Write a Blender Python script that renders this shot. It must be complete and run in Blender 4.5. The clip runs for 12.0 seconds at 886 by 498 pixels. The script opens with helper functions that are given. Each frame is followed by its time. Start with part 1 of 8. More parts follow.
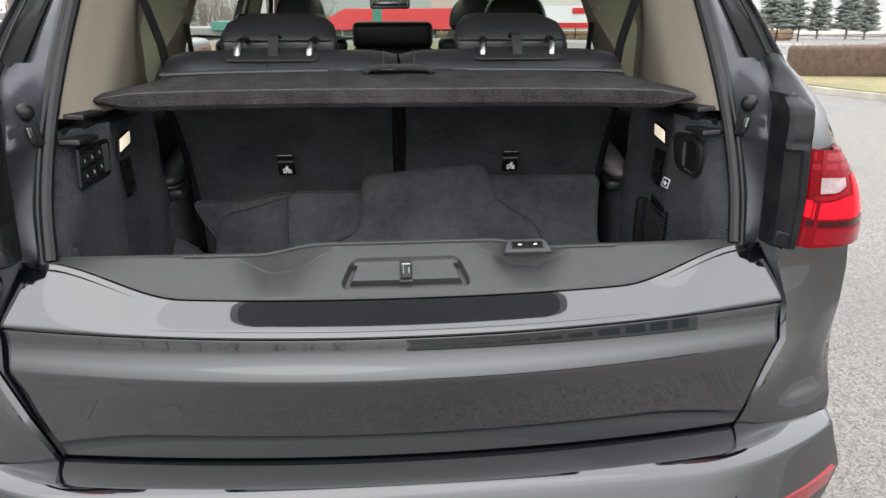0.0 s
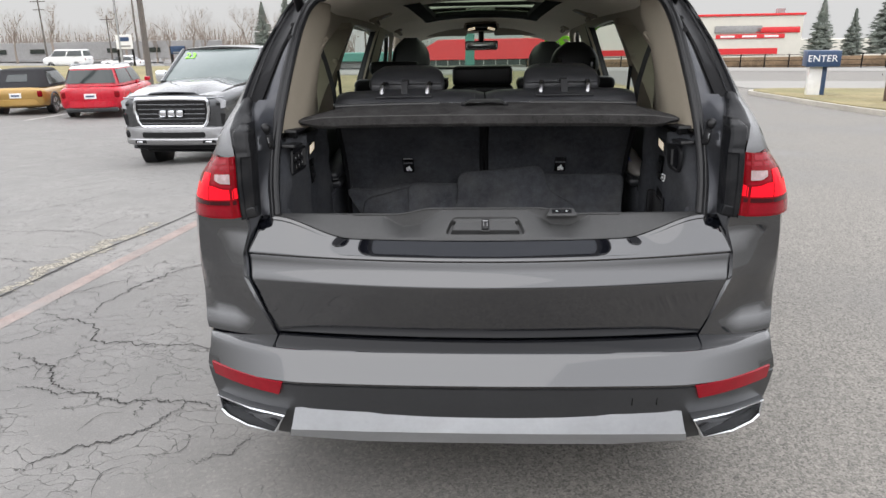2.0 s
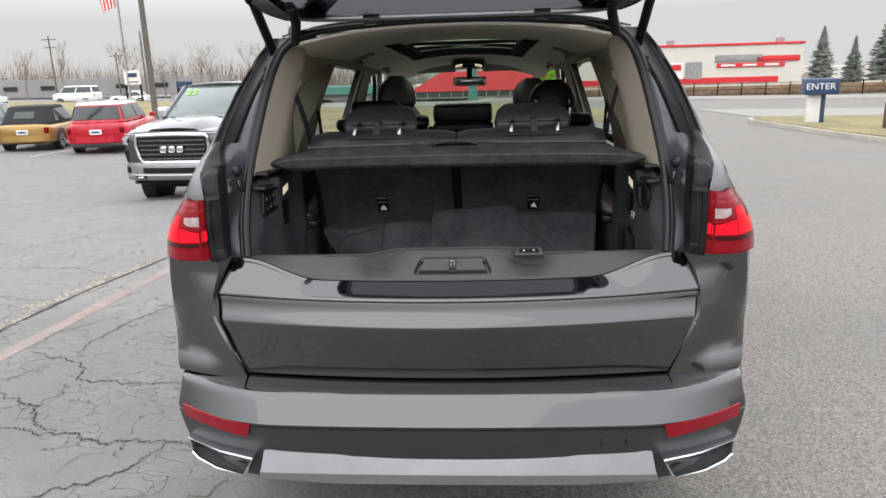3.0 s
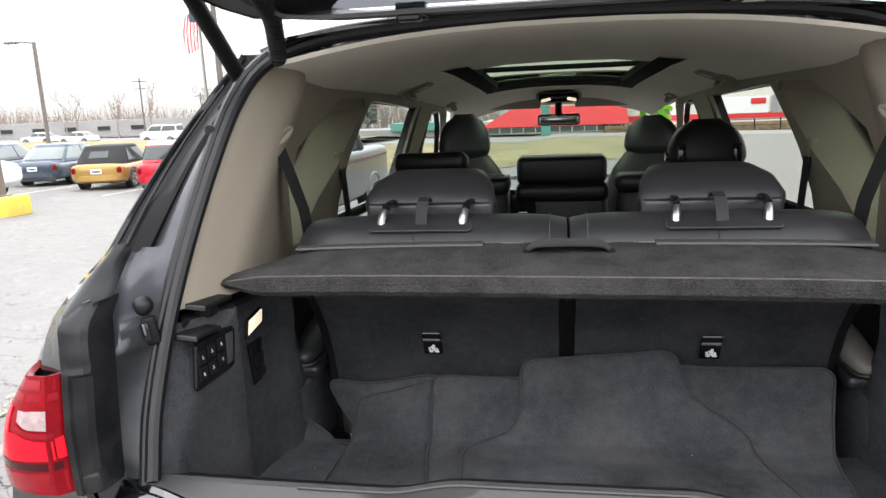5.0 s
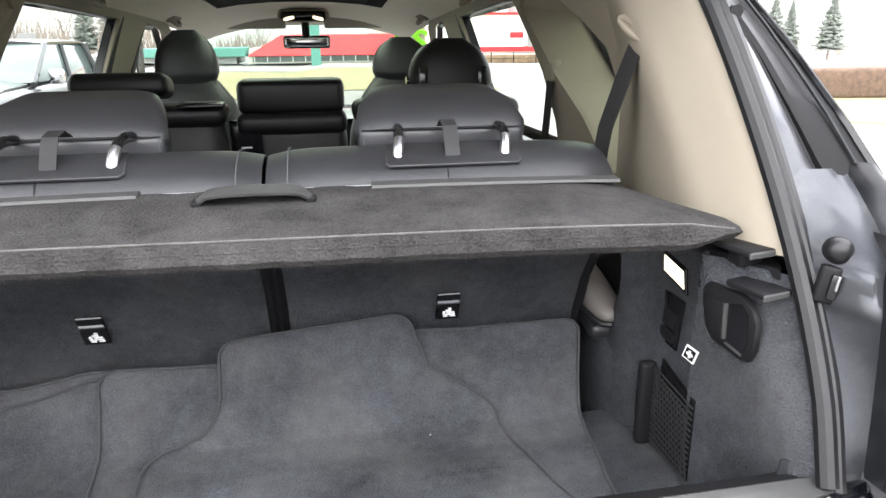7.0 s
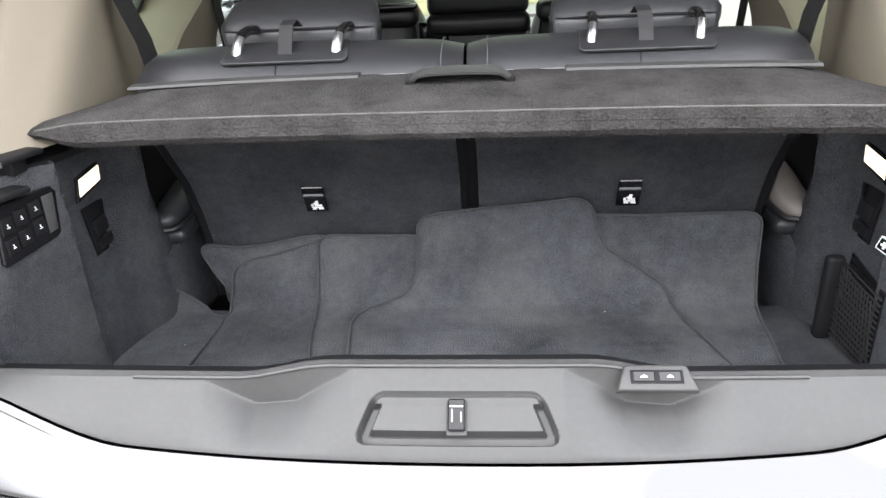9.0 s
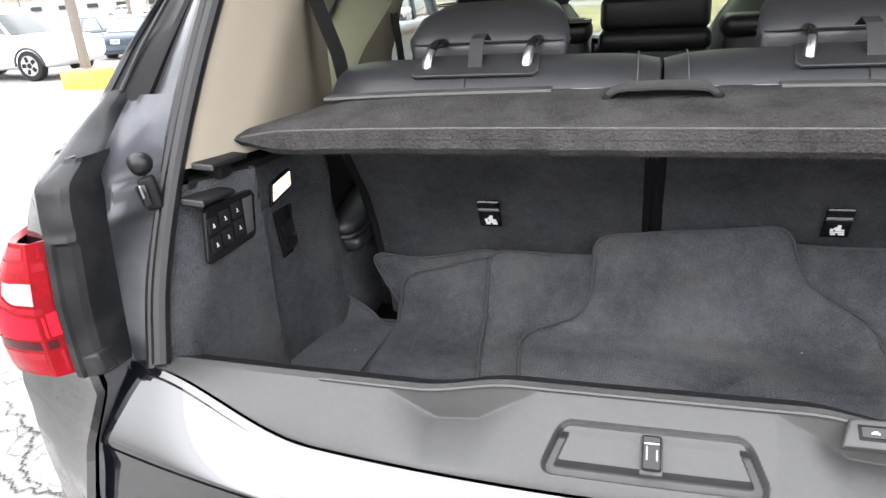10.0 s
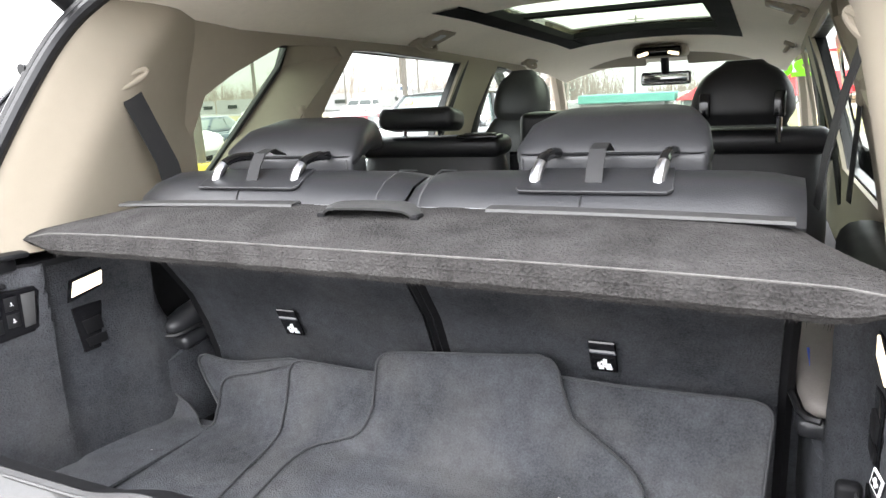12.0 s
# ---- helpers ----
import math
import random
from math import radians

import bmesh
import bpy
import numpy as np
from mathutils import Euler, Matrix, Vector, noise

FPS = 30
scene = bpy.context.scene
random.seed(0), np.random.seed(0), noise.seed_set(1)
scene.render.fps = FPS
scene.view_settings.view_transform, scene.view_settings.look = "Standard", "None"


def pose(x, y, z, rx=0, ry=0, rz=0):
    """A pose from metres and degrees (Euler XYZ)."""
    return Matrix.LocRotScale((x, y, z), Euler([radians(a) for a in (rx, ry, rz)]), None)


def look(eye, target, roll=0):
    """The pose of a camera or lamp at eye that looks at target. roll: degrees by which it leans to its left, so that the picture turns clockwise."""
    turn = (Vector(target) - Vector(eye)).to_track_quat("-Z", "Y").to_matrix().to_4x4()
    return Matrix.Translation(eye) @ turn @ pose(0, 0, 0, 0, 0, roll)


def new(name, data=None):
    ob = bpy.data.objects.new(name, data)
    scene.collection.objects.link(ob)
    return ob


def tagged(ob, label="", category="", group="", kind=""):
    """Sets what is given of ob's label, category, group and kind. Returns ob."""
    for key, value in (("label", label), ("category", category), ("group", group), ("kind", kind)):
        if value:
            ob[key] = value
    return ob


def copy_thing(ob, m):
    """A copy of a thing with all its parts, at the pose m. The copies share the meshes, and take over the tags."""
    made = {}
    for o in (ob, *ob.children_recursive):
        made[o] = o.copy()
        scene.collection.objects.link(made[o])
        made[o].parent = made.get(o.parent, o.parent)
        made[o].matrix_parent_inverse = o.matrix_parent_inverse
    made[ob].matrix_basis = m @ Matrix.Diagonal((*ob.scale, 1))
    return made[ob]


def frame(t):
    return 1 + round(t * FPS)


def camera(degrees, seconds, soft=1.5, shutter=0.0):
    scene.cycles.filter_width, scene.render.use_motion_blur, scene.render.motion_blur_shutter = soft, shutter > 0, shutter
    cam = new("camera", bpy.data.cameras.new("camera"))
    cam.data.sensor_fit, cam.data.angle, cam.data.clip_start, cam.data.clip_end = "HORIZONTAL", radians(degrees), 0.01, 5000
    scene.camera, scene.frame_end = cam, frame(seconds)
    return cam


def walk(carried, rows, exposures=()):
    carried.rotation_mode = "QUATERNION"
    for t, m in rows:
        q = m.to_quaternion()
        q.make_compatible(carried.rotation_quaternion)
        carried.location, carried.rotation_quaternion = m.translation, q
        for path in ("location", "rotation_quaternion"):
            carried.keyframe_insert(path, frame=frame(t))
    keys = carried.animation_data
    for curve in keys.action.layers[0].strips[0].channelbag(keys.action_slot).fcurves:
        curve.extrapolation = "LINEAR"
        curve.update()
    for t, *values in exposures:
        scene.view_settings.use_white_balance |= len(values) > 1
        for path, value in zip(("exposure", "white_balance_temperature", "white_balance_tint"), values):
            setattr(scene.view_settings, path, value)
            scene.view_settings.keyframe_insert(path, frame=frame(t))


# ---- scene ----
cam = camera(65.4, 12.0)
PATH = [
    (0, (-0.027, -1.062, 1.558), (0.121, 0.820, 0.897), -0.1),
    (0.4, (0.012, -1.274, 1.600), (0.014, 0.619, 0.955), -0.5),
    (0.5, (0.016, -1.344, 1.604), (0.012, 0.553, 0.971), -0.6),
    (1, (0.056, -1.613, 1.597), (-0.013, 0.288, 0.978), -1.2),
    (1.5, (-0.070, -1.827, 1.639), (-0.156, 0.075, 1.025), -1.0),
    (2, (-0.023, -1.954, 1.648), (-0.125, -0.044, 1.063), -1.0),
    (2.5, (0.093, -2.043, 1.674), (-0.019, -0.122, 1.128), -1.3),
    (2.7, (0.104, -2.029, 1.679), (-0.008, -0.103, 1.151), -1.5),
    (4.3, (0.090, -1.134, 1.684), (-0.101, 0.811, 1.257), -2.6),
    (4.5, (0.054, -1.003, 1.675), (-0.165, 0.940, 1.254), -2.4),
    (5, (-0.025, -0.699, 1.684), (-0.345, 1.235, 1.285), -2.3),
    (5.5, (0.043, -0.501, 1.692), (-0.351, 1.422, 1.308), -2.2),
    (6, (0.052, -0.388, 1.682), (-0.095, 1.564, 1.273), -1.4),
    (6.5, (0.085, -0.362, 1.662), (0.274, 1.568, 1.171), -1.0),
    (6.7, (0.109, -0.364, 1.652), (0.414, 1.538, 1.115), -0.7),
    (8.3, (0.108, -0.464, 1.593), (0.281, 1.370, 0.814), -1.7),
    (8.5, (0.095, -0.473, 1.594), (0.166, 1.364, 0.805), -2.0),
    (9, (0.057, -0.483, 1.602), (-0.107, 1.342, 0.801), -2.9),
    (9.5, (0.019, -0.477, 1.597), (-0.339, 1.327, 0.812), -3.4),
    (10, (-0.028, -0.467, 1.595), (-0.564, 1.315, 0.860), -3.9),
    (10.5, (-0.067, -0.418, 1.578), (-0.702, 1.359, 0.915), -3.3),
    (11, (0.168, -0.239, 1.598), (-0.535, 1.534, 0.999), -2.7),
    (11.5, (0.330, -0.155, 1.576), (-0.464, 1.600, 1.035), -2.6),
    (12, (0.513, -0.257, 1.584), (-0.317, 1.507, 1.137), -3.1),
]
EXPOSURES = [(0.0, -0.66), (0.5, -0.74), (1.0, -0.96), (1.6, -1.08), (2.7, -1.10), (4.5, -0.78), (5.0, -0.38), (5.5, 0.10), (6.0, 0.58), (6.5, 0.78), (8.5, 0.58), (9.5, 0.58), (10.5, 0.22), (12.0, 1.1)]
walk(cam, [(t, look(eye, target, roll)) for t, eye, target, roll in PATH], EXPOSURES)

# ---- world and sun ----
world = bpy.data.worlds.new("sky")
scene.world = world
world.use_nodes = True
wn, wl = world.node_tree.nodes, world.node_tree.links
sky = wn.new("ShaderNodeTexSky")
sky.sky_type, sky.sun_disc = "NISHITA", False
sky.sun_elevation, sky.sun_rotation = radians(50), radians(200)
sky.air_density, sky.dust_density, sky.ozone_density = 1.0, 6.0, 1.0
sky_gain = wn.new("ShaderNodeVectorMath")
sky_gain.operation = "SCALE"
sky_gain.inputs["Scale"].default_value = 0.10
cloud = wn.new("ShaderNodeMix")
cloud.data_type = "RGBA"
cloud.inputs[0].default_value = 0.92
# an even overcast that is brighter overhead than at the horizon
dirn = wn.new("ShaderNodeTexCoord")
split = wn.new("ShaderNodeSeparateXYZ")
rise = wn.new("ShaderNodeMapRange")
rise.inputs["From Min"].default_value, rise.inputs["From Max"].default_value = 0.07, 0.36
rise.inputs["To Min"].default_value, rise.inputs["To Max"].default_value = 0.0, 1.0
veil = wn.new("ShaderNodeMix")
veil.data_type = "RGBA"
veil.inputs[6].default_value = (1.62, 1.62, 1.62, 1)
veil.inputs[7].default_value = (5.5, 5.55, 5.8, 1)
wl.new(dirn.outputs["Generated"], split.inputs[0])
wl.new(split.outputs[2], rise.inputs[0])
wl.new(rise.outputs[0], veil.inputs[0])
wl.new(veil.outputs[2], cloud.inputs[7])
wl.new(sky.outputs[0], sky_gain.inputs[0])
wl.new(sky_gain.outputs[0], cloud.inputs[6])
wl.new(cloud.outputs[2], wn["Background"].inputs[0])
wn["Background"].inputs[1].default_value = 1.0
sun = new("sun", bpy.data.lights.new("sun", "SUN"))
sun.data.energy, sun.data.angle, sun.data.color = 1.1, radians(70), (1.0, 0.97, 0.93)
sun.matrix_world = look((-6, -16, 22), (0, 0, 0))


# ---- materials ----
def nodes_of(name):
    m = bpy.data.materials.new(name)
    m.use_nodes = True
    return m, m.node_tree.nodes, m.node_tree.links, m.node_tree.nodes["Principled BSDF"]


def surface(name, color, rough=0.5, metal=0.0, coat=0.0, vary=0.12, scale=6.0, grain=200.0, bump=0.15, depth=0.001,
            spec=0.5, dirt=None, dirt_amount=0.0, dirt_scale=2.0, lint=0.0):
    """Colour with broad blotches, fine grain, optional dirt, and a fine relief."""
    m, n, l, b = nodes_of(name)
    co = n.new("ShaderNodeTexCoord")
    big = n.new("ShaderNodeTexNoise")
    big.inputs["Scale"].default_value, big.inputs["Detail"].default_value = scale, 5
    fine = n.new("ShaderNodeTexNoise")
    fine.inputs["Scale"].default_value, fine.inputs["Detail"].default_value = grain, 3
    l.new(co.outputs["Object"], big.inputs["Vector"])
    l.new(co.outputs["Object"], fine.inputs["Vector"])
    mid = n.new("ShaderNodeTexNoise")
    mid.inputs["Scale"].default_value, mid.inputs["Detail"].default_value = math.sqrt(scale * grain), 4
    l.new(co.outputs["Object"], mid.inputs["Vector"])
    half_mid = n.new("ShaderNodeMath")
    half_mid.operation = "MULTIPLY_ADD"
    half_mid.inputs[1].default_value = 0.6
    l.new(mid.outputs[0], half_mid.inputs[0])
    l.new(big.outputs[0], half_mid.inputs[2])
    add = n.new("ShaderNodeMath")
    add.operation = "ADD"
    l.new(half_mid.outputs[0], add.inputs[0])
    l.new(fine.outputs[0], add.inputs[1])
    ramp = n.new("ShaderNodeMapRange")
    ramp.inputs["From Min"].default_value, ramp.inputs["From Max"].default_value = 1.0, 1.6
    ramp.clamp = False
    ramp.inputs["To Min"].default_value, ramp.inputs["To Max"].default_value = 1 - vary, 1 + vary
    l.new(add.outputs[0], ramp.inputs[0])
    mul = n.new("ShaderNodeVectorMath")
    mul.operation = "SCALE"
    mul.inputs[0].default_value = color
    l.new(ramp.outputs[0], mul.inputs["Scale"])
    out = mul.outputs[0]
    if dirt:
        dn = n.new("ShaderNodeTexNoise")
        dn.inputs["Scale"].default_value, dn.inputs["Detail"].default_value = dirt_scale, 8
        l.new(co.outputs["Object"], dn.inputs["Vector"])
        dr = n.new("ShaderNodeMapRange")
        dr.inputs["From Min"].default_value, dr.inputs["From Max"].default_value = 0.45, 0.75
        dr.inputs["To Max"].default_value = dirt_amount
        l.new(dn.outputs[0], dr.inputs[0])
        mx = n.new("ShaderNodeMix")
        mx.data_type = "RGBA"
        l.new(dr.outputs[0], mx.inputs[0])
        l.new(out, mx.inputs[6])
        mx.inputs[7].default_value = (*dirt, 1)
        out = mx.outputs[2]
    if lint:
        # sparse pale specks of lint
        vo = n.new("ShaderNodeTexVoronoi")
        vo.inputs["Scale"].default_value = 24
        l.new(co.outputs["Object"], vo.inputs["Vector"])
        near = n.new("ShaderNodeMath")
        near.operation = "LESS_THAN"
        near.inputs[1].default_value = 0.045
        l.new(vo.outputs["Distance"], near.inputs[0])
        pick = n.new("ShaderNodeSeparateColor")
        l.new(vo.outputs["Color"], pick.inputs[0])
        rare = n.new("ShaderNodeMath")
        rare.operation = "LESS_THAN"
        rare.inputs[1].default_value = lint
        l.new(pick.outputs[0], rare.inputs[0])
        both = n.new("ShaderNodeMath")
        both.operation = "MULTIPLY"
        l.new(near.outputs[0], both.inputs[0])
        l.new(rare.outputs[0], both.inputs[1])
        lm = n.new("ShaderNodeMix")
        lm.data_type = "RGBA"
        l.new(both.outputs[0], lm.inputs[0])
        l.new(out, lm.inputs[6])
        lm.inputs[7].default_value = (0.22, 0.21, 0.20, 1)
        out = lm.outputs[2]
    l.new(out, b.inputs["Base Color"])
    rr = n.new("ShaderNodeMapRange")
    rr.inputs["From Min"].default_value, rr.inputs["From Max"].default_value = 0.3, 0.7
    rr.inputs["To Min"].default_value, rr.inputs["To Max"].default_value = max(0.02, rough - 0.06), min(1, rough + 0.06)
    l.new(big.outputs[0], rr.inputs[0])
    l.new(rr.outputs[0], b.inputs["Roughness"])
    b.inputs["Metallic"].default_value = metal
    b.inputs["Coat Weight"].default_value = coat
    b.inputs["Coat Roughness"].default_value = 0.03
    b.inputs["Specular IOR Level"].default_value = spec
    if bump:
        bp = n.new("ShaderNodeBump")
        bp.inputs["Strength"].default_value, bp.inputs["Distance"].default_value = bump, depth
        l.new(fine.outputs[0], bp.inputs["Height"])
        l.new(bp.outputs[0], b.inputs["Normal"])
    return m


def glass(name, tint, gloss=0.08):
    m, n, l, b = nodes_of(name)
    n.remove(b)
    tr, gl, mx = n.new("ShaderNodeBsdfTransparent"), n.new("ShaderNodeBsdfGlossy"), n.new("ShaderNodeMixShader")
    tr.inputs[0].default_value = (*tint, 1)
    gl.inputs["Roughness"].default_value = 0.02
    mx.inputs[0].default_value = gloss
    l.new(tr.outputs[0], mx.inputs[1])
    l.new(gl.outputs[0], mx.inputs[2])
    l.new(mx.outputs[0], n["Material Output"].inputs[0])
    return m


def glow(name, color, strength):
    m, n, l, b = nodes_of(name)
    b.inputs["Base Color"].default_value = (*color, 1)
    b.inputs["Emission Color"].default_value = (*color, 1)
    b.inputs["Emission Strength"].default_value = strength
    b.inputs["Roughness"].default_value, b.inputs["Specular IOR Level"].default_value = 0.12, 0.06
    return m


PAINT = surface("graphite_paint", (0.004, 0.0045, 0.0065), 0.45, 0.3, 1.0, 0.10, 3.0, 900.0, 0.0, spec=0.0, dirt=(0.10, 0.10, 0.105), dirt_amount=0.02, dirt_scale=5, lint=0.03)
PAINT.node_tree.nodes["Principled BSDF"].inputs["Coat IOR"].default_value = 2.06
JAMB = surface("graphite_jamb_paint", (0.046, 0.048, 0.055), 0.36, 0.6, 0.25, 0.10, 5.0, 300.0, 0.03, dirt=(0.16, 0.155, 0.145), dirt_amount=0.15, dirt_scale=18)
BLACK_PLASTIC = surface("black_plastic", (0.010, 0.010, 0.011), 0.5, 0, 0, 0.2, 8.0, 600.0, 0.25, 0.0004, spec=0.14)
TRIM_PLASTIC = surface("grained_sill_plastic", (0.042, 0.042, 0.042), 0.48, 0, 0, 0.18, 9.0, 1400.0, 0.35, 0.0005, spec=0.45)
GLOSS_BLACK = surface("gloss_black", (0.007, 0.007, 0.008), 0.12, 0, 0.0, 0.1, 6, 300, 0.0, spec=0.45)
GUTTER_PLASTIC = surface("grey_gutter_plastic", (0.010, 0.0105, 0.012), 0.24, 0.0, 0.0, 0.15, 6.0, 600.0, 0.1, 0.0004, spec=0.2, dirt=(0.10, 0.095, 0.09), dirt_amount=0.15, dirt_scale=14)
CLADDING = surface("dark_grey_cladding", (0.028, 0.029, 0.031), 0.42, 0, 0, 0.15, 6.0, 800.0, 0.2, 0.0005)
RUBBER = surface("rubber_seal", (0.009, 0.009, 0.010), 0.36, 0, 0, 0.2, 20.0, 300.0, 0.1, spec=0.35)
SILVER = surface("satin_silver", (0.38, 0.39, 0.405), 0.36, 0.45, 0.2, 0.08, 5.0, 900.0, 0.05, dirt=(0.24, 0.23, 0.22), dirt_amount=0.25, dirt_scale=9)
CHROME = surface("chrome", (0.75, 0.76, 0.78), 0.10, 1.0, 0, 0.05, 5.0, 300.0, 0.0)
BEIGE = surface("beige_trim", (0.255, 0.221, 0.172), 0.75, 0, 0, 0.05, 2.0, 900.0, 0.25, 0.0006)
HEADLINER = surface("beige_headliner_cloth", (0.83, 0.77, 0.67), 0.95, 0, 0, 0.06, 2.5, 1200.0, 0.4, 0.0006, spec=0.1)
CARPET = surface("charcoal_carpet", (0.038, 0.040, 0.045), 0.98, 0, 0, 0.40, 9.0, 300.0, 1.0, 0.0040, spec=0.12, dirt=(0.085, 0.083, 0.082), dirt_amount=0.35, dirt_scale=7, lint=0.05)
MAT = surface("velour_mat_carpet", (0.045, 0.047, 0.052), 0.98, 0, 0, 0.42, 6.0, 330.0, 1.0, 0.0030, spec=0.12, dirt=(0.11, 0.108, 0.105), dirt_amount=0.45, dirt_scale=7, lint=0.07)
MAT_EDGE = surface("mat_edge_binding", (0.030, 0.031, 0.034), 0.8, 0, 0, 0.15, 20.0, 300.0, 0.5, 0.001)
STEEL = surface("dull_steel", (0.40, 0.40, 0.41), 0.35, 1.0, 0, 0.1, 8.0, 300.0, 0.0)
COVER = surface("luggage_cover_felt", (0.037, 0.0352, 0.0345), 0.98, 0, 0, 0.42, 14.0, 260.0, 1.0, 0.0060, spec=0.12, dirt=(0.085, 0.083, 0.082), dirt_amount=0.35, dirt_scale=16, lint=0.12)
TAUPE = surface("taupe_seat_shield", (0.13, 0.118, 0.108), 0.6, 0, 0, 0.12, 5.0, 400.0, 0.2)
LEATHER = surface("black_leather", (0.020, 0.0205, 0.023), 0.38, 0, 0, 0.18, 5.0, 420.0, 0.35, 0.0012, spec=0.5)
# the seats' black leather again, darkened for the shade in the second row
LEATHER_SHADED = surface("shaded_black_leather", (0.007, 0.007, 0.008), 0.42, 0, 0, 0.15, 5.0, 420.0, 0.3, 0.001, spec=0.3)
WEBBING = surface("belt_webbing", (0.010, 0.010, 0.011), 0.7, 0, 0, 0.15, 30, 500, 0.4, 0.0006)
SEAM_THREAD = surface("pale_grey_seam_thread", (0.080, 0.077, 0.074), 0.9, vary=0.3, scale=30, grain=400, bump=0.5)
STITCH = surface("grey_stitching", (0.060, 0.060, 0.062), 0.7)
BLUE_TAG = surface("blue_fabric_tag", (0.03, 0.09, 0.55), 0.6, vary=0.1)
WHITE_MARK = surface("white_print", (0.80, 0.80, 0.80), 0.6, vary=0.03)
RED_LENS = surface("red_lamp_lens", (0.19, 0.002, 0.006), 0.12, 0, 0.15, 0.2, 14, 200, 0.0, spec=0.12)
DARK_LENS = surface("dark_red_lens", (0.040, 0.001, 0.003), 0.15, 0, 0.5, 0.15, 20, 200, 0.0, spec=0.12)
RED_LIT = glow("red_lamp_glow", (0.80, 0.010, 0.022), 0.88)
RED_REFLECTOR = surface("red_reflector", (0.24, 0.002, 0.010), 0.15, 0, 0.4, 0.1, 30, 400, 0.2, spec=0.15)
CLEAR_LENS = surface("clear_ribbed_lens", (0.36, 0.27, 0.27), 0.25, 0.0, 0.0, 0.2, 40, 250, 0.5)
LAMP_LIT = glow("boot_lamp_glow", (1.0, 0.86, 0.66), 1.0)
PANE = glass("side_glass", (0.62, 0.66, 0.63), 0.03)
PANE_GREEN = glass("tinted_quarter_glass", (0.30, 0.36, 0.28), 0.04)
PANE_SCREEN = glass("windscreen_glass", (0.68, 0.73, 0.69), 0.03)
PANE_REAR = glass("dark_rear_glass", (0.42, 0.43, 0.45), 0.05)
HATCH_LINING = surface("dark_grey_tailgate_lining", (0.090, 0.090, 0.094), 0.5, vary=0.15, scale=8.0, grain=600.0, bump=0.25, depth=0.0004, spec=0.3)
SUNROOF_BLACK = surface("matt_black_sunroof_frame", (0.007, 0.007, 0.007), 0.8, vary=0.15, spec=0.03)
PANE_ROOF = glass("sunroof_glass", (0.62, 0.67, 0.58), 0.03)


# ---- mesh helpers ----
def finish(name, bm, material, parent=None, label="", angle=35):
    bmesh.ops.remove_doubles(bm, verts=bm.verts, dist=1e-5)
    bmesh.ops.recalc_face_normals(bm, faces=bm.faces)
    me = bpy.data.meshes.new(name)
    bm.to_mesh(me)
    bm.free()
    me.materials.append(material)
    me.polygons.foreach_set("use_smooth", [True] * len(me.polygons))
    me.set_sharp_from_angle(angle=radians(angle))
    ob = new(name, me)
    if parent:
        ob.parent = parent
    if label:
        ob["label"] = label
    return ob


def part(name, bm, material, parent, label="", angle=35):
    return finish(name, bm, material, parent, label, angle)


def loft(rows, close=False, thick=0.0, bm=None, eye=(0, -0.8, 1.6)):
    """A sheet through rows of points; with thick, a solid shell of that thickness."""
    bm = bm or bmesh.new()
    rows = [[Vector(p) for p in r] for r in rows]
    vs = [[bm.verts.new(p) for p in r] for r in rows]

    def skin(grid, flip=False):
        for a, b in zip(grid, grid[1:]):
            n = len(a)
            for i in range(n if close else n - 1):
                f = (a[i], a[(i + 1) % n], b[(i + 1) % n], b[i])
                bm.faces.new(f[::-1] if flip else f)

    skin(vs)
    if thick:
        # the back lies on the far side from where one stands
        m, n = len(rows), len(rows[0])
        back = []
        for j in range(m):
            r = []
            for i in range(n):
                u = rows[j][(i + 1) % n if close else min(i + 1, n - 1)] - rows[j][i - 1 if close else max(i - 1, 0)]
                v = rows[min(j + 1, m - 1)][i] - rows[max(j - 1, 0)][i]
                k = u.cross(v)
                r.append(k.normalized() if k.length > 1e-12 else Vector((0, 0, 0)))
            back.append(r)
        away = sum(k.dot(p - Vector(eye)) for r, q in zip(back, rows) for k, p in zip(r, q))
        t = thick if away > 0 else -thick
        bs = [[bm.verts.new(p + k * t) for p, k in zip(q, r)] for q, r in zip(rows, back)]
        skin(bs, True)
        for e, g in ((vs[0], bs[0]), (vs[-1], bs[-1])):
            for i in range(n if close else n - 1):
                bm.faces.new((e[i], e[(i + 1) % n], g[(i + 1) % n], g[i]))
        if not close:
            for c in (0, -1):
                for j in range(m - 1):
                    bm.faces.new((vs[j][c], vs[j + 1][c], bs[j + 1][c], bs[j][c]))
    return bm


def box(c, s, bevel=0.0, seg=2, m=None, bm=None):
    bm = bm or bmesh.new()
    mat = Matrix.Translation(c) @ (m or Matrix.Identity(4)) @ Matrix.Diagonal((*s, 1))
    made = bmesh.ops.create_cube(bm, size=1, matrix=mat)["verts"]
    if bevel:
        es = list({e for v in made for e in v.link_edges})
        bmesh.ops.bevel(bm, geom=es, offset=bevel, segments=seg, profile=0.5, affect="EDGES")
    return bm


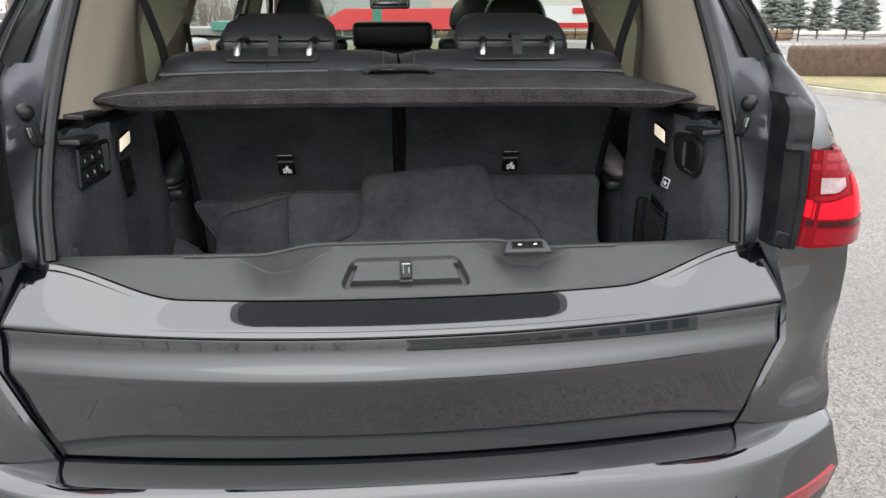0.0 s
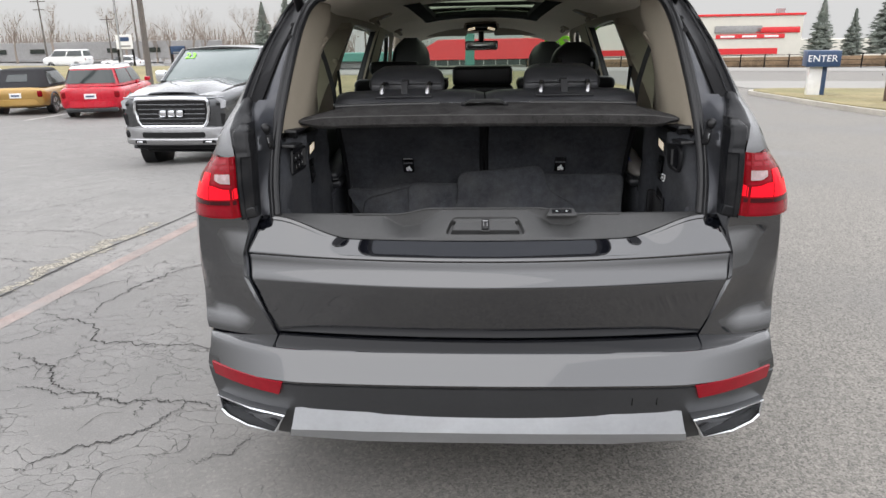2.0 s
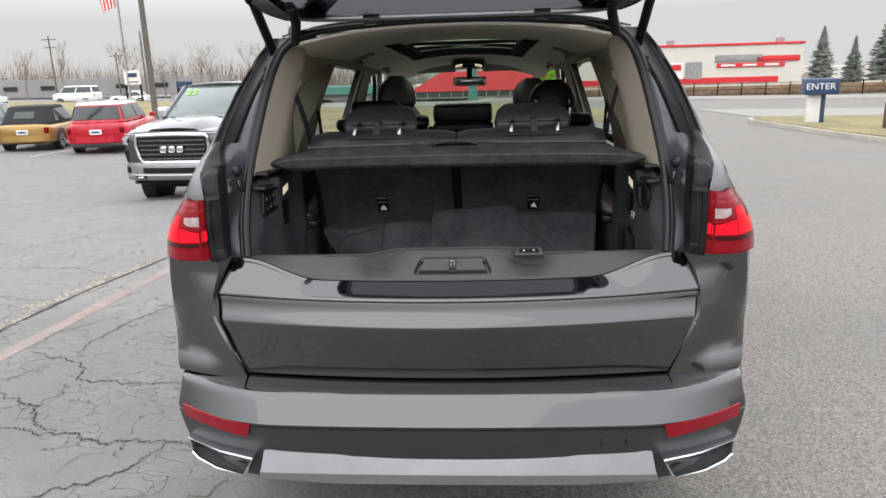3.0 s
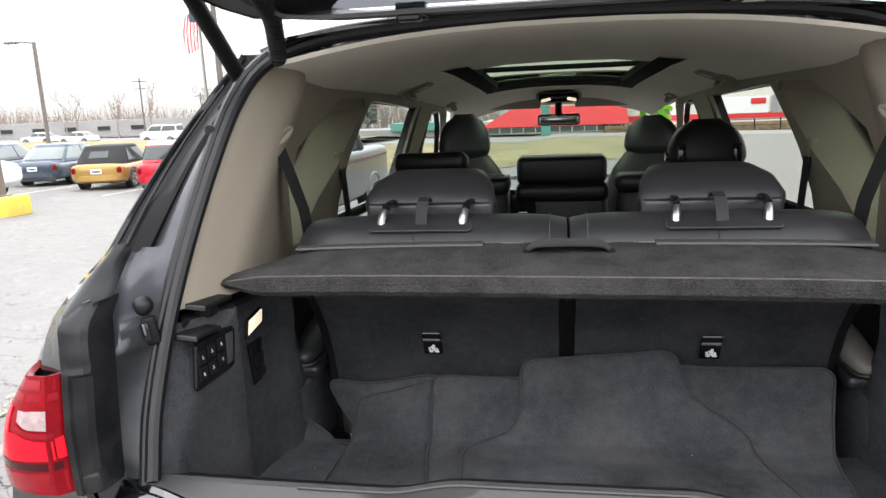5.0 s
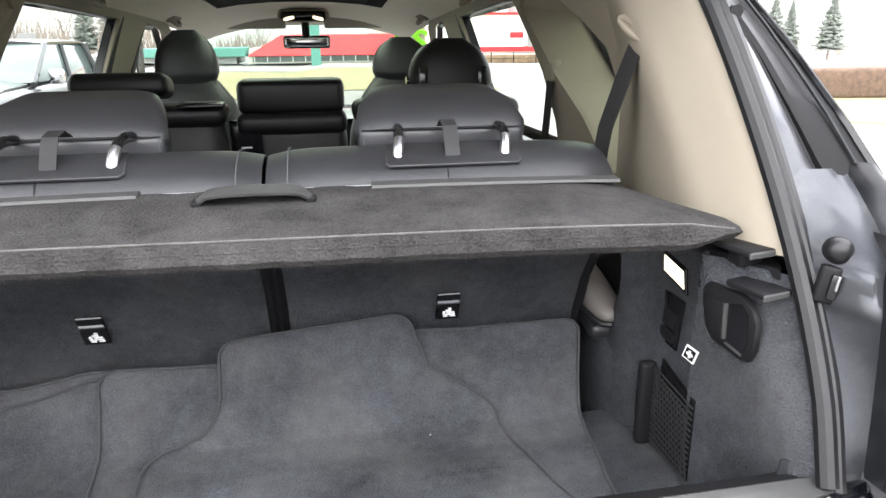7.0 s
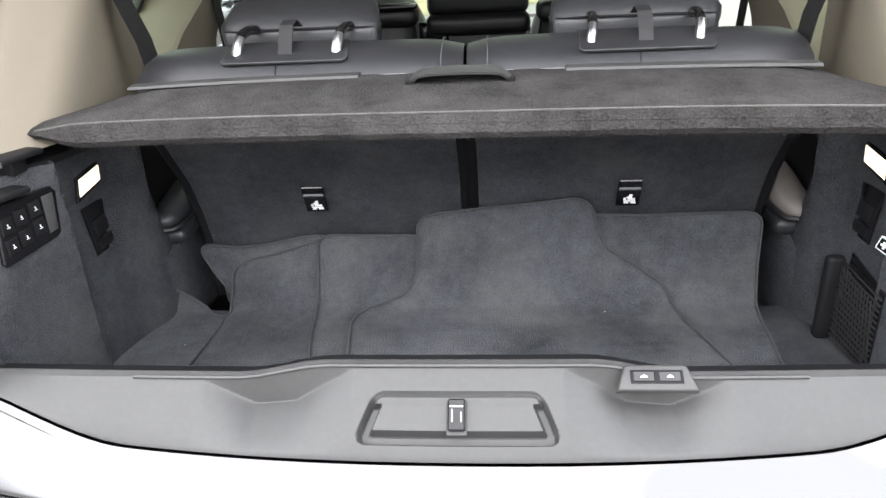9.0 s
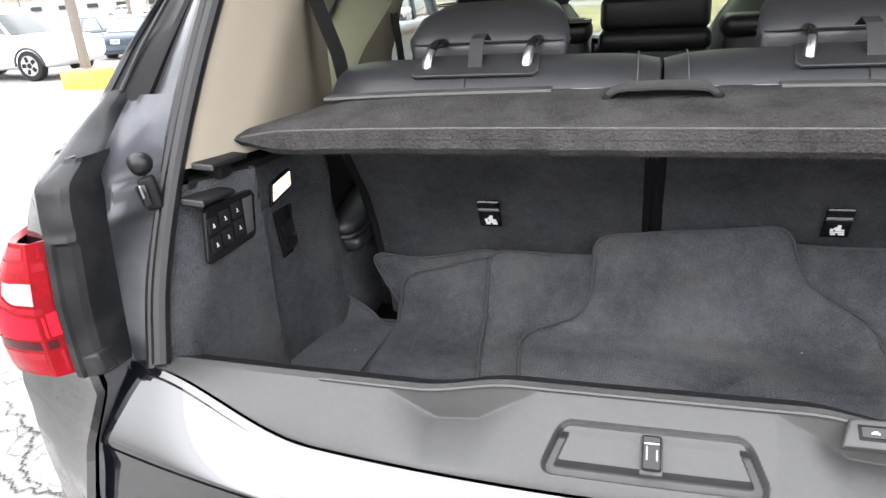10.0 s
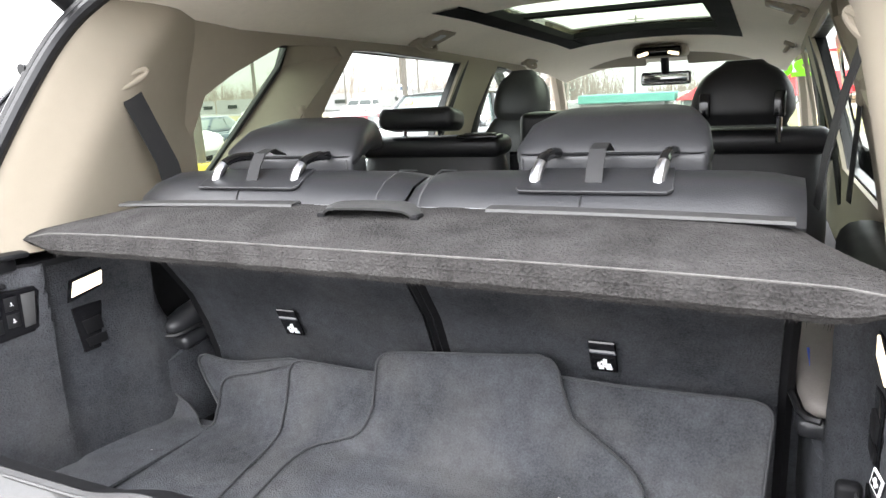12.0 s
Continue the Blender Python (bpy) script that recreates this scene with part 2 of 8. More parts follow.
def tube(pts, r, n=10, bm=None, flat=1.0, caps=True):
    """A round bar along points; r may be a list."""
    bm = bm or bmesh.new()
    pts = [Vector(p) for p in pts]
    rs = r if isinstance(r, (list, tuple)) else [r] * len(pts)
    rings, side = [], None
    for i, p in enumerate(pts):
        d = (pts[min(i + 1, len(pts) - 1)] - pts[max(i - 1, 0)]).normalized()
        if side is None:
            side = d.orthogonal().normalized()
        side = (side - d * side.dot(d)).normalized()
        up = d.cross(side)
        rings.append([bm.verts.new(p + (side * math.cos(a) + up * math.sin(a) * flat) * rs[i]) for a in (2 * math.pi * k / n for k in range(n))])
    for a, b in zip(rings, rings[1:]):
        for k in range(n):
            bm.faces.new((a[k], a[(k + 1) % n], b[(k + 1) % n], b[k]))
    if caps:
        bm.faces.new(rings[0])
        bm.faces.new(rings[-1])
    return bm


def prism(outline, depth, m, bevel=0.0, seg=2, bm=None):
    """A plate: a flat outline (x, y) given depth along its own z, placed by m."""
    bm = bm or bmesh.new()
    lo = [bm.verts.new(m @ Vector((x, y, 0))) for x, y in outline]
    hi = [bm.verts.new(m @ Vector((x, y, depth))) for x, y in outline]
    n = len(lo)
    top = bm.faces.new(hi)
    bm.faces.new(lo[::-1])
    for i in range(n):
        bm.faces.new((lo[i], lo[(i + 1) % n], hi[(i + 1) % n], hi[i]))
    if bevel:
        bmesh.ops.bevel(bm, geom=list(top.edges), offset=bevel, segments=seg, profile=0.5, affect="EDGES")
    return bm


def spline(pts, n):
    """n points along a smooth curve through pts."""
    pts = [Vector(p) for p in pts]
    ext = [pts[0] * 2 - pts[1], *pts, pts[-1] * 2 - pts[-2]]
    ls = [0]
    for a, b in zip(pts, pts[1:]):
        ls.append(ls[-1] + (b - a).length)
    out = []
    for k in range(n):
        s = ls[-1] * k / (n - 1)
        i = min(max(j for j in range(len(pts)) if ls[j] <= s + 1e-9), len(pts) - 2)
        t = (s - ls[i]) / max(1e-9, ls[i + 1] - ls[i])
        p0, p1, p2, p3 = ext[i], ext[i + 1], ext[i + 2], ext[i + 3]
        out.append(0.5 * ((2 * p1) + (p2 - p0) * t + (2 * p0 - 5 * p1 + 4 * p2 - p3) * t * t + (3 * p1 - p0 - 3 * p2 + p3) * t ** 3))
    return out


def lerp_table(table, v):
    """Linear reading of rows (v, value...)."""
    if v <= table[0][0]:
        return table[0][1:] if len(table[0]) > 2 else table[0][1]
    for a, b in zip(table, table[1:]):
        if v <= b[0]:
            t = (v - a[0]) / (b[0] - a[0])
            r = tuple(p + (q - p) * t for p, q in zip(a[1:], b[1:]))
            return r if len(r) > 1 else r[0]
    return table[-1][1:] if len(table[-1]) > 2 else table[-1][1]


def smooth(a, b, v):
    t = min(1, max(0, (v - a) / (b - a)))
    return t * t * (3 - 2 * t)


def mirror(p):
    return (-p[0], p[1], p[2])


def empty(name, m=None, **tags):
    ob = new(name)
    if m:
        ob.matrix_world = m
    return tagged(ob, **tags)


def text(name, body, size, m, material, parent, depth=0.002, bold=0.0):
    """Letters in the built-in font, turned into a mesh."""
    cu = bpy.data.curves.new(name, "FONT")
    cu.body, cu.size, cu.extrude, cu.align_x, cu.align_y = body, size, depth, "CENTER", "CENTER"
    cu.offset = bold
    tmp = bpy.data.objects.new(name, cu)
    me = bpy.data.meshes.new_from_object(tmp)
    bpy.data.objects.remove(tmp)
    me.materials.clear()
    me.materials.append(material)
    ob = new(name, me)
    ob.matrix_world = m
    ob.parent = parent
    ob.matrix_parent_inverse = parent.matrix_world.inverted()
    return ob

# ---- the large estate car, tail towards the camera ----
suv = empty("suv", label="dark graphite grey large SUV parked with its tailgate open", category="car")

# outer skin: height, half width, rear start (x, y) of the flank
FLANK = [(0.30, 0.93, 0.905, 0.19), (0.45, 0.965, 0.93, 0.17), (0.58, 0.985, 0.940, 0.165), (0.70, 0.995, 0.694, 0.160),
         (0.80, 1.000, 0.744, 0.166), (0.90, 1.000, 0.789, 0.176), (0.974, 1.000, 0.797, 0.210), (1.05, 0.998, 0.780, 0.238),
         (1.10, 0.995, 0.790, 0.240)]


def flank_row(z, w, x0, y0, n=46):
    """From the rear seam round the corner and along the side to the nose."""
    # the corner flares back towards the bumper's shoulder
    d = 0.045 * smooth(0.80, 0.70, z)
    pts = [(x0, y0, z)]
    if x0 < 0.86:
        pts.append((0.5 * (x0 + 0.93), y0 + 0.35 * (0.27 - y0) + 0.02 - d, z))
    pts += [(w - 0.054, max(y0 + 0.034, 0.268) - d, z), (w - 0.024, max(y0 + 0.064, 0.298) - 0.6 * d, z), (w - 0.004, 0.38, z), (w, 0.75, z), (w, 1.6, z), (w, 3.4, z), (w - 0.02, 4.3, z), (w - 0.12, 4.85, z), (0.55, 5.10, z), (0.0, 5.15, z)]
    return spline(pts, n)


def wheel_cut(p):
    return any(math.hypot(p[1] - wy, p[2] - 0.375) < 0.43 for wy in (1.13, 4.24))


for side in (1, -1):
    rows = []
    for k in range(33):
        z = 0.30 + 0.80 * k / 32
        w, x0, y0 = lerp_table(FLANK, z)
        rows.append([(side * p.x, p.y, p.z) for p in flank_row(z, w, x0, y0, 90)])
    bm = loft(rows)
    bmesh.ops.delete(bm, geom=[f for f in bm.faces if wheel_cut(f.calc_center_median())], context="FACES")
    # the bumper's own skin takes over below the corner
    bmesh.ops.delete(bm, geom=[f for f in bm.faces if f.calc_center_median().y < 0.60 and f.calc_center_median().z < 0.69], context="FACES")
    bmesh.ops.solidify(bm, geom=bm.faces[:], thickness=0.012)
    part("quarter_panel", bm, PAINT, suv, "dark graphite painted flank")
    rows = []
    for k in range(22):
        z = 0.68 + 0.415 * k / 21
        w, x0, y0 = lerp_table(FLANK, z)
        rows.append([(side * (x0 + dx), y0 + dy, z) for dx, dy in ((0.004, 0.013), (-0.004, 0.022), (-0.022, 0.034), (-0.06, 0.064), (-0.12, 0.085))])
    part("panel_return", loft(rows, thick=0.004), JAMB, suv, "dark folded edge beside the lower tailgate")
    for wy in (1.13, 4.24):
        arch = [(side * 0.99, wy + 0.45 * math.cos(a), 0.375 + 0.45 * math.sin(a)) for a in (math.pi * (-0.08 + 1.16 * k / 24) for k in range(25))]
        part("arch_trim", tube(arch, 0.035, 8), CLADDING, suv)
        wheel = part("wheel", tube([(side * 0.72, wy, 0.375), (side * 0.73, wy, 0.375), (side * 0.95, wy, 0.375), (side * 0.965, wy, 0.375)], [0.34, 0.375, 0.375, 0.35], 40), RUBBER, suv, "black tyre")
        rim = tube([(side * 0.955, wy, 0.375), (side * 0.972, wy, 0.375)], [0.28, 0.27], 40)
        for k in range(5):
            a = 2 * math.pi * k / 5
            box((side * 0.975, wy + 0.13 * math.cos(a), 0.375 + 0.13 * math.sin(a)), (0.02, 0.24, 0.07), 0.006, 1, Matrix.Rotation(a, 4, "X"), rim)
        part("rim", rim, SILVER, wheel)
# floor pan closes the underside
part("floor_pan", box((0, 2.6, 0.34), (1.70, 4.7, 0.10), 0.03), BLACK_PLASTIC, suv)

# ---- rear bumper ----


def rear_y(x, y0, a, b=0.775, x1=0.56):
    d = max(0.0, abs(x) - x1)
    return y0 + a * x * x + b * d * d


def bumper_row(z, y0, a, xe, n=61):
    """Across the tail and round both corners to the wheel arch."""
    half = [(xe * k / 44, rear_y(xe * k / 44, y0, a), z) for k in range(45)]
    w = lerp_table(FLANK, z)[0]
    ye = half[-1][1]
    tail = spline([half[-1], (w - 0.012, ye + 0.13, z), (w, ye + 0.30, z), (w, 0.72, z)], 30)[1:]
    half += [tuple(p) for p in tail]
    return [mirror(p) for p in half[:0:-1]] + half


rows = []
for z, y0, a, b, xe in ((0.702, 0.190, 0.07, 0.5, 0.90), (0.704, 0.130, 0.07, 0.5, 0.92), (0.7055, 0.110, 0.07, 0.5, 0.93), (0.702, 0.084, 0.06, 0.6, 0.935), (0.697, 0.060, 0.055, 0.7, 0.94), (0.692, 0.043, 0.05, 0.75, 0.94), (0.688, 0.034, 0.05, 0.775, 0.94), (0.683, 0.0305, 0.05, 0.775, 0.94), (0.676, 0.0265, 0.05, 0.775, 0.94), (0.664, 0.0205, 0.05, 0.775, 0.94), (0.648, 0.0125, 0.05, 0.775, 0.94),
                        (0.632, 0.0045, 0.05, 0.775, 0.945), (0.602, -0.0105, 0.05, 0.775, 0.945), (0.594, -0.0085, 0.05, 0.775, 0.945), (0.588, 0.010, 0.05, 0.775, 0.942)):
    rows.append(bumper_row(z, y0, a, xe))
part("bumper_skin", loft(rows, thick=0.01), PAINT, suv, "painted rear bumper with a wide ledge")
rows = []
for z, y0, xe in ((0.586, 0.020, 0.94), (0.580, 0.008, 0.942), (0.565, 0.012, 0.94), (0.52, 0.022, 0.935), (0.47, 0.035, 0.925), (0.42, 0.055, 0.915), (0.36, 0.085, 0.90)):
    rows.append(bumper_row(z, y0, 0.05, xe))
part("bumper_cladding", loft(rows, thick=0.01), CLADDING, suv, "dark grey lower bumper cladding")
for x in (0.462, 0.54):
    part("towing_cover_joint", box((x, rear_y(x, 0.010, 0.05), 0.555), (0.003, 0.010, 0.060)), GLOSS_BLACK, suv)
for x in (-0.37, 0.37):
    part("parking_sensor", tube([(x, 0.030, 0.535), (x, 0.020, 0.535)], 0.012, 16), CLADDING, suv)
for side in (1, -1):
    # red reflector strip following the bumper
    n = 12
    top = [(side * (0.655 + 0.270 * k / n), rear_y(0.655 + 0.270 * k / n, -0.014, 0.05), 0.596 + 0.016 * k / n) for k in range(n + 1)]
    low = [(side * (0.672 + 0.250 * k / n), rear_y(0.672 + 0.250 * k / n, -0.006, 0.05), 0.548 + 0.018 * k / n) for k in range(n + 1)]
    part("reflector", loft([top, low], thick=0.012, eye=(side * 2.0, -4.0, 0.6)), RED_REFLECTOR, suv, "red reflector strip")
    # exhaust tip: a chrome frame round a dark mouth
    ring = lambda g, dy: [(side * x, y + dy, z) for x, y, z in ((0.652 + g, 0.020, 0.484 - g), (0.780, 0.064, 0.486 - g), (0.918 - g, 0.138, 0.490 - g), (0.912 - g, 0.134, 0.432 + g), (0.885 - g, 0.116, 0.418 + g), (0.80, 0.072, 0.408 + g), (0.69 + g, 0.036, 0.404 + g))]
    tip = part("exhaust_tip", loft([ring(0.004, 0.14), ring(0.0, 0.03), ring(0.0, -0.005), ring(0.002, -0.013), ring(0.005, -0.015), ring(0.008, -0.013), ring(0.010, -0.002), ring(0.011, 0.05), ring(0.012, 0.12)], close=True), CHROME, suv, "chrome trapezoid exhaust tip")
    part("pipe_mouth", loft([ring(0.010, 0.045), ring(0.036, 0.047)], close=True), GLOSS_BLACK, tip)
# silver skid plate
top = [(-0.625, 0.505), (-0.60, 0.520), (-0.395, 0.516), (-0.33, 0.500), (-0.20, 0.492), (0, 0.490), (0.20, 0.492), (0.33, 0.500), (0.395, 0.516), (0.60, 0.520), (0.625, 0.505)]
rows = [[(x, rear_y(x, 0.052, 0.03, 0.5) + 0.012, z) for x, z in top], [(x, rear_y(x, 0.036, 0.03, 0.5), z) for x, z in top], [(x, rear_y(x, 0.030, 0.03, 0.5), z - 0.006) for x, z in top],
        [(x * 1.02, rear_y(x, 0.010, 0.03, 0.5), 0.430) for x, z in top], [(x * 1.025, rear_y(x, 0.008, 0.03, 0.5), 0.422) for x, z in top], [(x * 1.03, rear_y(x, 0.014, 0.03, 0.5), 0.414) for x, z in top],
        [(x * 1.05, rear_y(x, 0.050, 0.03, 0.5), 0.372 - 0.012 * smooth(0.62, 0.45, abs(x))) for x, z in top], [(x * 1.05, rear_y(x, 0.14, 0.03, 0.5), 0.362) for x, z in top]]
part("skid_plate", loft(rows, thick=0.008), SILVER, suv, "satin silver skid plate", 25)

# ---- lower tailgate (closed) ----
GATE_X = [(0.705, 0.690), (0.80, 0.741), (0.90, 0.786), (0.974, 0.793), (1.03, 0.778), (1.076, 0.752)]


def lip(x):
    """The line where paint meets the sill trim: y and z."""
    a = abs(x)
    return 0.183 + 0.085 * (a / 0.72) ** 2.2, 1.018 + 0.066 * smooth(0.44, 0.70, a)


rows = []
for z, y0, a in ((0.707, 0.130, 0.10), (0.709, 0.114, 0.11), (0.715, 0.108, 0.115), (0.76, 0.1005, 0.13), (0.80, 0.0945, 0.145), (0.85, 0.0882, 0.16), (0.885, 0.0845, 0.166), (0.8915, 0.0842, 0.17), (0.897, 0.0858, 0.17), (0.915, 0.0950, 0.169), (0.935, 0.1038, 0.168), (0.952, 0.1095, 0.167), (0.9645, 0.1124, 0.166), (0.9675, 0.1135, 0.166), (0.9685, 0.1170, 0.166), (0.9712, 0.1170, 0.166), (0.9722, 0.1135, 0.166)):
    gx = lerp_table(GATE_X, z)
    rows.append([(gx * k / 40, y0 + a * (gx * k / 40) ** 2, z) for k in range(-40, 41)])
gx = lerp_table(GATE_X, 0.974)
for f in (0.0, 0.02, 0.05, 0.09, 0.14, 0.2, 0.28, 0.37, 0.47, 0.58, 0.7, 0.82, 0.92, 0.97, 1.0):
    r = []
    for k in range(-40, 41):
        x = (gx - 0.036 * f) * k / 40
        ly, lz = lip(x)
        cy = 0.1125 + 0.166 * x * x
        bow = 0.0075 * math.sqrt(f) * (1 - f) ** 2
        r.append((x, cy + (ly - cy) * f - bow * 0.62, 0.974 + (lz - 0.974) * f + bow * (0.75 + 0.25 * smooth(0.3, 0.65, abs(x)))))
    rows.append(r)
rows.append([(p[0], p[1] + 0.006, p[2] - 0.012) for p in rows[-1]])
part("lower_tailgate", loft(rows, thick=0.012), PAINT, suv, "glossy graphite lower tailgate, closed", 28)

# sill trim on top of the lower tailgate, with two dents and a latch recess
DENT = (0.135, 0.345)


def sill_point(x, f):
    ly, lz = lip(x)
    a = abs(x)
    ty, tz = 0.268 + 0.012 * (a / 0.7) ** 2, 1.083 + 0.020 * smooth(0.30, 0.17, a)
    t = max(0.0, min(1.0, (a - DENT[0]) / 0.080, (DENT[1] - a) / 0.070))
    brow = 0.96 - 0.44 * t
    d = t * (0.985 - f) / (0.985 - brow) if f > brow else t * max(0, f - 0.04) / (brow - 0.04)
    d = max(0.0, d)
    # a moat with rounded corners runs round the latch plate
    u, v = a, (f - 0.42) * 0.118
    w = 0.119 - 0.38 * v
    qx, qy = u - w + 0.016, abs(v) - 0.034 + 0.016
    sd = math.hypot(max(qx, 0), max(qy, 0)) + min(max(qx, qy), 0) - 0.016
    wide = 0.0045 if v > 0.016 else 0.013
    e = smooth(0.0, -0.004, sd) * (1 - 0.85 * smooth(-wide, -wide - 0.005, sd)) * (1 - 0.75 * smooth(0.012, 0.024, v))
    return (x, ly + 0.004 + (ty - ly) * f + 0.032 * d + 0.010 * e, lz + 0.002 + (tz - lz) * (f ** 0.8) - 0.012 * d - 0.015 * e)


half_x = [0.002 * k for k in range(80)] + [0.16 + 0.006 * k for k in range(36)] + [0.376 + 0.0332 * k for k in range(11)]
xs = [-x for x in half_x[:0:-1]] + half_x
rows = [[sill_point(x, f) for x in xs] for f in (k / 64 for k in range(65))]
rows.append([(p[0], p[1] + 0.012, p[2] + 0.002) for p in rows[-1]])
ledge = [rows[-1]]
edge_line = rows[-2]
sill = part("sill_trim", loft(rows, thick=0.004), TRIM_PLASTIC, suv, "dark grained plastic loading sill trim", 24)
ledge = [[(p[0] * s, p[1] + dy, p[2] + dz) for p in ledge[0]] for dy, dz, s in ((0.000, -0.004, 0.995), (0.006, -0.008, 0.99), (0.036, -0.020, 0.985), (0.052, -0.050, 0.985), (0.064, -0.16, 0.985))]
part("sill_edge", tube([(p[0], p[1] - 0.001, p[2] + 0.001) for p in edge_line[8:-8:4]], 0.0028, 6), TRIM_PLASTIC, sill)
part("sill_ledge", loft(ledge, thick=0.004), BLACK_PLASTIC, sill, "black ledge behind the sill trim", 30)


def sill_frame(x, f):
    """A pose lying on the sill trim's slope."""
    p, q, r = Vector(sill_point(x, f)), Vector(sill_point(x, f + 0.1)), Vector(sill_point(x + 0.02, f))
    u, v = (r - p).normalized(), (q - p).normalized()
    n = u.cross(v).normalized()
    v = n.cross(u)
    m = Matrix((u, v, n)).transposed().to_4x4()
    m.translation = p
    return m


m = sill_frame(0, 0.42)
recess = part("latch_recess", box((0, 0.0, 0.0), (0.026, 0.046, 0.004), 0.0015, 1), TRIM_PLASTIC, sill, "framed latch recess")
recess.matrix_world = m
part("latch_slot", box((0, 0.002, 0.005), (0.022, 0.040, 0.008), 0.002, 1, None), RUBBER, recess).matrix_world = m
bm = box((0, 0.012, 0.009), (0.018, 0.0035, 0.006), 0.001, 1)
box((-0.0055, 0.001, 0.009), (0.0025, 0.018, 0.004), 0.001, 1, None, bm)
box((0.006, -0.001, 0.009), (0.0025, 0.014, 0.004), 0.001, 1, None, bm)
part("striker", bm, STEEL, recess, "chrome latch striker").matrix_world = m
bm_frame = Matrix.Translation((0.250, 0.262, 1.090)) @ Matrix.Rotation(radians(35), 4, "X")
bm = prism([(-0.050, -0.017), (0.050, -0.017), (0.040, 0.015), (0.034, 0.018), (-0.034, 0.018), (-0.040, 0.015)], 0.010, bm_frame, 0.004, 3)
buttons = part("button_block", bm, TRIM_PLASTIC, sill, "tailgate button block set into the sill")
strip = part("button_strip", box((0, 0.001, 0.009), (0.066, 0.019, 0.004), 0.0019, 2), BLACK_PLASTIC, buttons, "black strip with two buttons")
strip.matrix_world = bm_frame
for dx in (-0.016, 0.016):
    k = part("button", box((dx, 0.001, 0.0112), (0.026, 0.013, 0.002), 0.0008, 1), GLOSS_BLACK, buttons)
    k.matrix_world = bm_frame
    w = box((dx, 0.0, 0.0124), (0.008, 0.0013, 0.0008))
    box((dx, 0.0017, 0.0124), (0.004, 0.0012, 0.0008), 0, 1, None, w)
    part("button_mark", w, WHITE_MARK, buttons).matrix_world = bm_frame

# ---- aperture: rubber seal, door jamb, rear pillars ----
SEAL = [(0.700, 0.275, 1.085), (0.712, 0.33, 1.20), (0.712, 0.42, 1.355), (0.690, 0.52, 1.53), (0.660, 0.635, 1.70), (0.622, 0.715, 1.785), (0.53, 0.758, 1.832), (0.33, 0.782, 1.855), (0.0, 0.792, 1.866)]
half = spline(SEAL, 44)
path = [Vector(mirror(p)) for p in half] + half[-2::-1]
bm = tube(path, 0.014, 10)
part("seal", bm, RUBBER, suv, "black rubber tailgate seal")
path2 = []
for p in path:
    c = Vector((0, 0.55, 1.45))
    out = Vector((p.x, 0, p.z - 1.40)).normalized()
    path2.append(p + out * 0.014 + Vector((0, -0.004, 0)))
part("seal_lip", tube(path2, 0.010, 8), RUBBER, suv)

EDGE = [(1.08, 0.806, 0.228), (1.10, 0.808, 0.226), (1.20, 0.812, 0.228), (1.293, 0.812, 0.240), (1.33, 0.826, 0.262), (1.37, 0.840, 0.296), (1.41, 0.845, 0.372), (1.44, 0.838, 0.425), (1.52, 0.822, 0.503), (1.62, 0.803, 0.62), (1.74, 0.757, 0.75), (1.815, 0.705, 0.80)]
# where the painted jamb panel ends on its outer side
FOLD = [(1.08, 0.757, 0.283), (1.30, 0.757, 0.290), (1.36, 0.766, 0.312), (1.40, 0.786, 0.372), (1.43, 0.800, 0.428), (1.46, 0.800, 0.468)]
SIDE_W = [(1.08, 0.995), (1.14, 0.990), (1.22, 0.970), (1.30, 0.935), (1.37, 0.908), (1.43, 0.886), (1.52, 0.856), (1.62, 0.826), (1.74, 0.782), (1.815, 0.722)]


def edge_at(z):
    return lerp_table(EDGE, z)


def seal_at(z):
    low = half[:36]
    for a, b in zip(low, low[1:]):
        if a.z <= z <= b.z:
            return a.lerp(b, (z - a.z) / max(1e-6, b.z - a.z))
    return low[0] if z < low[0].z else low[-1]


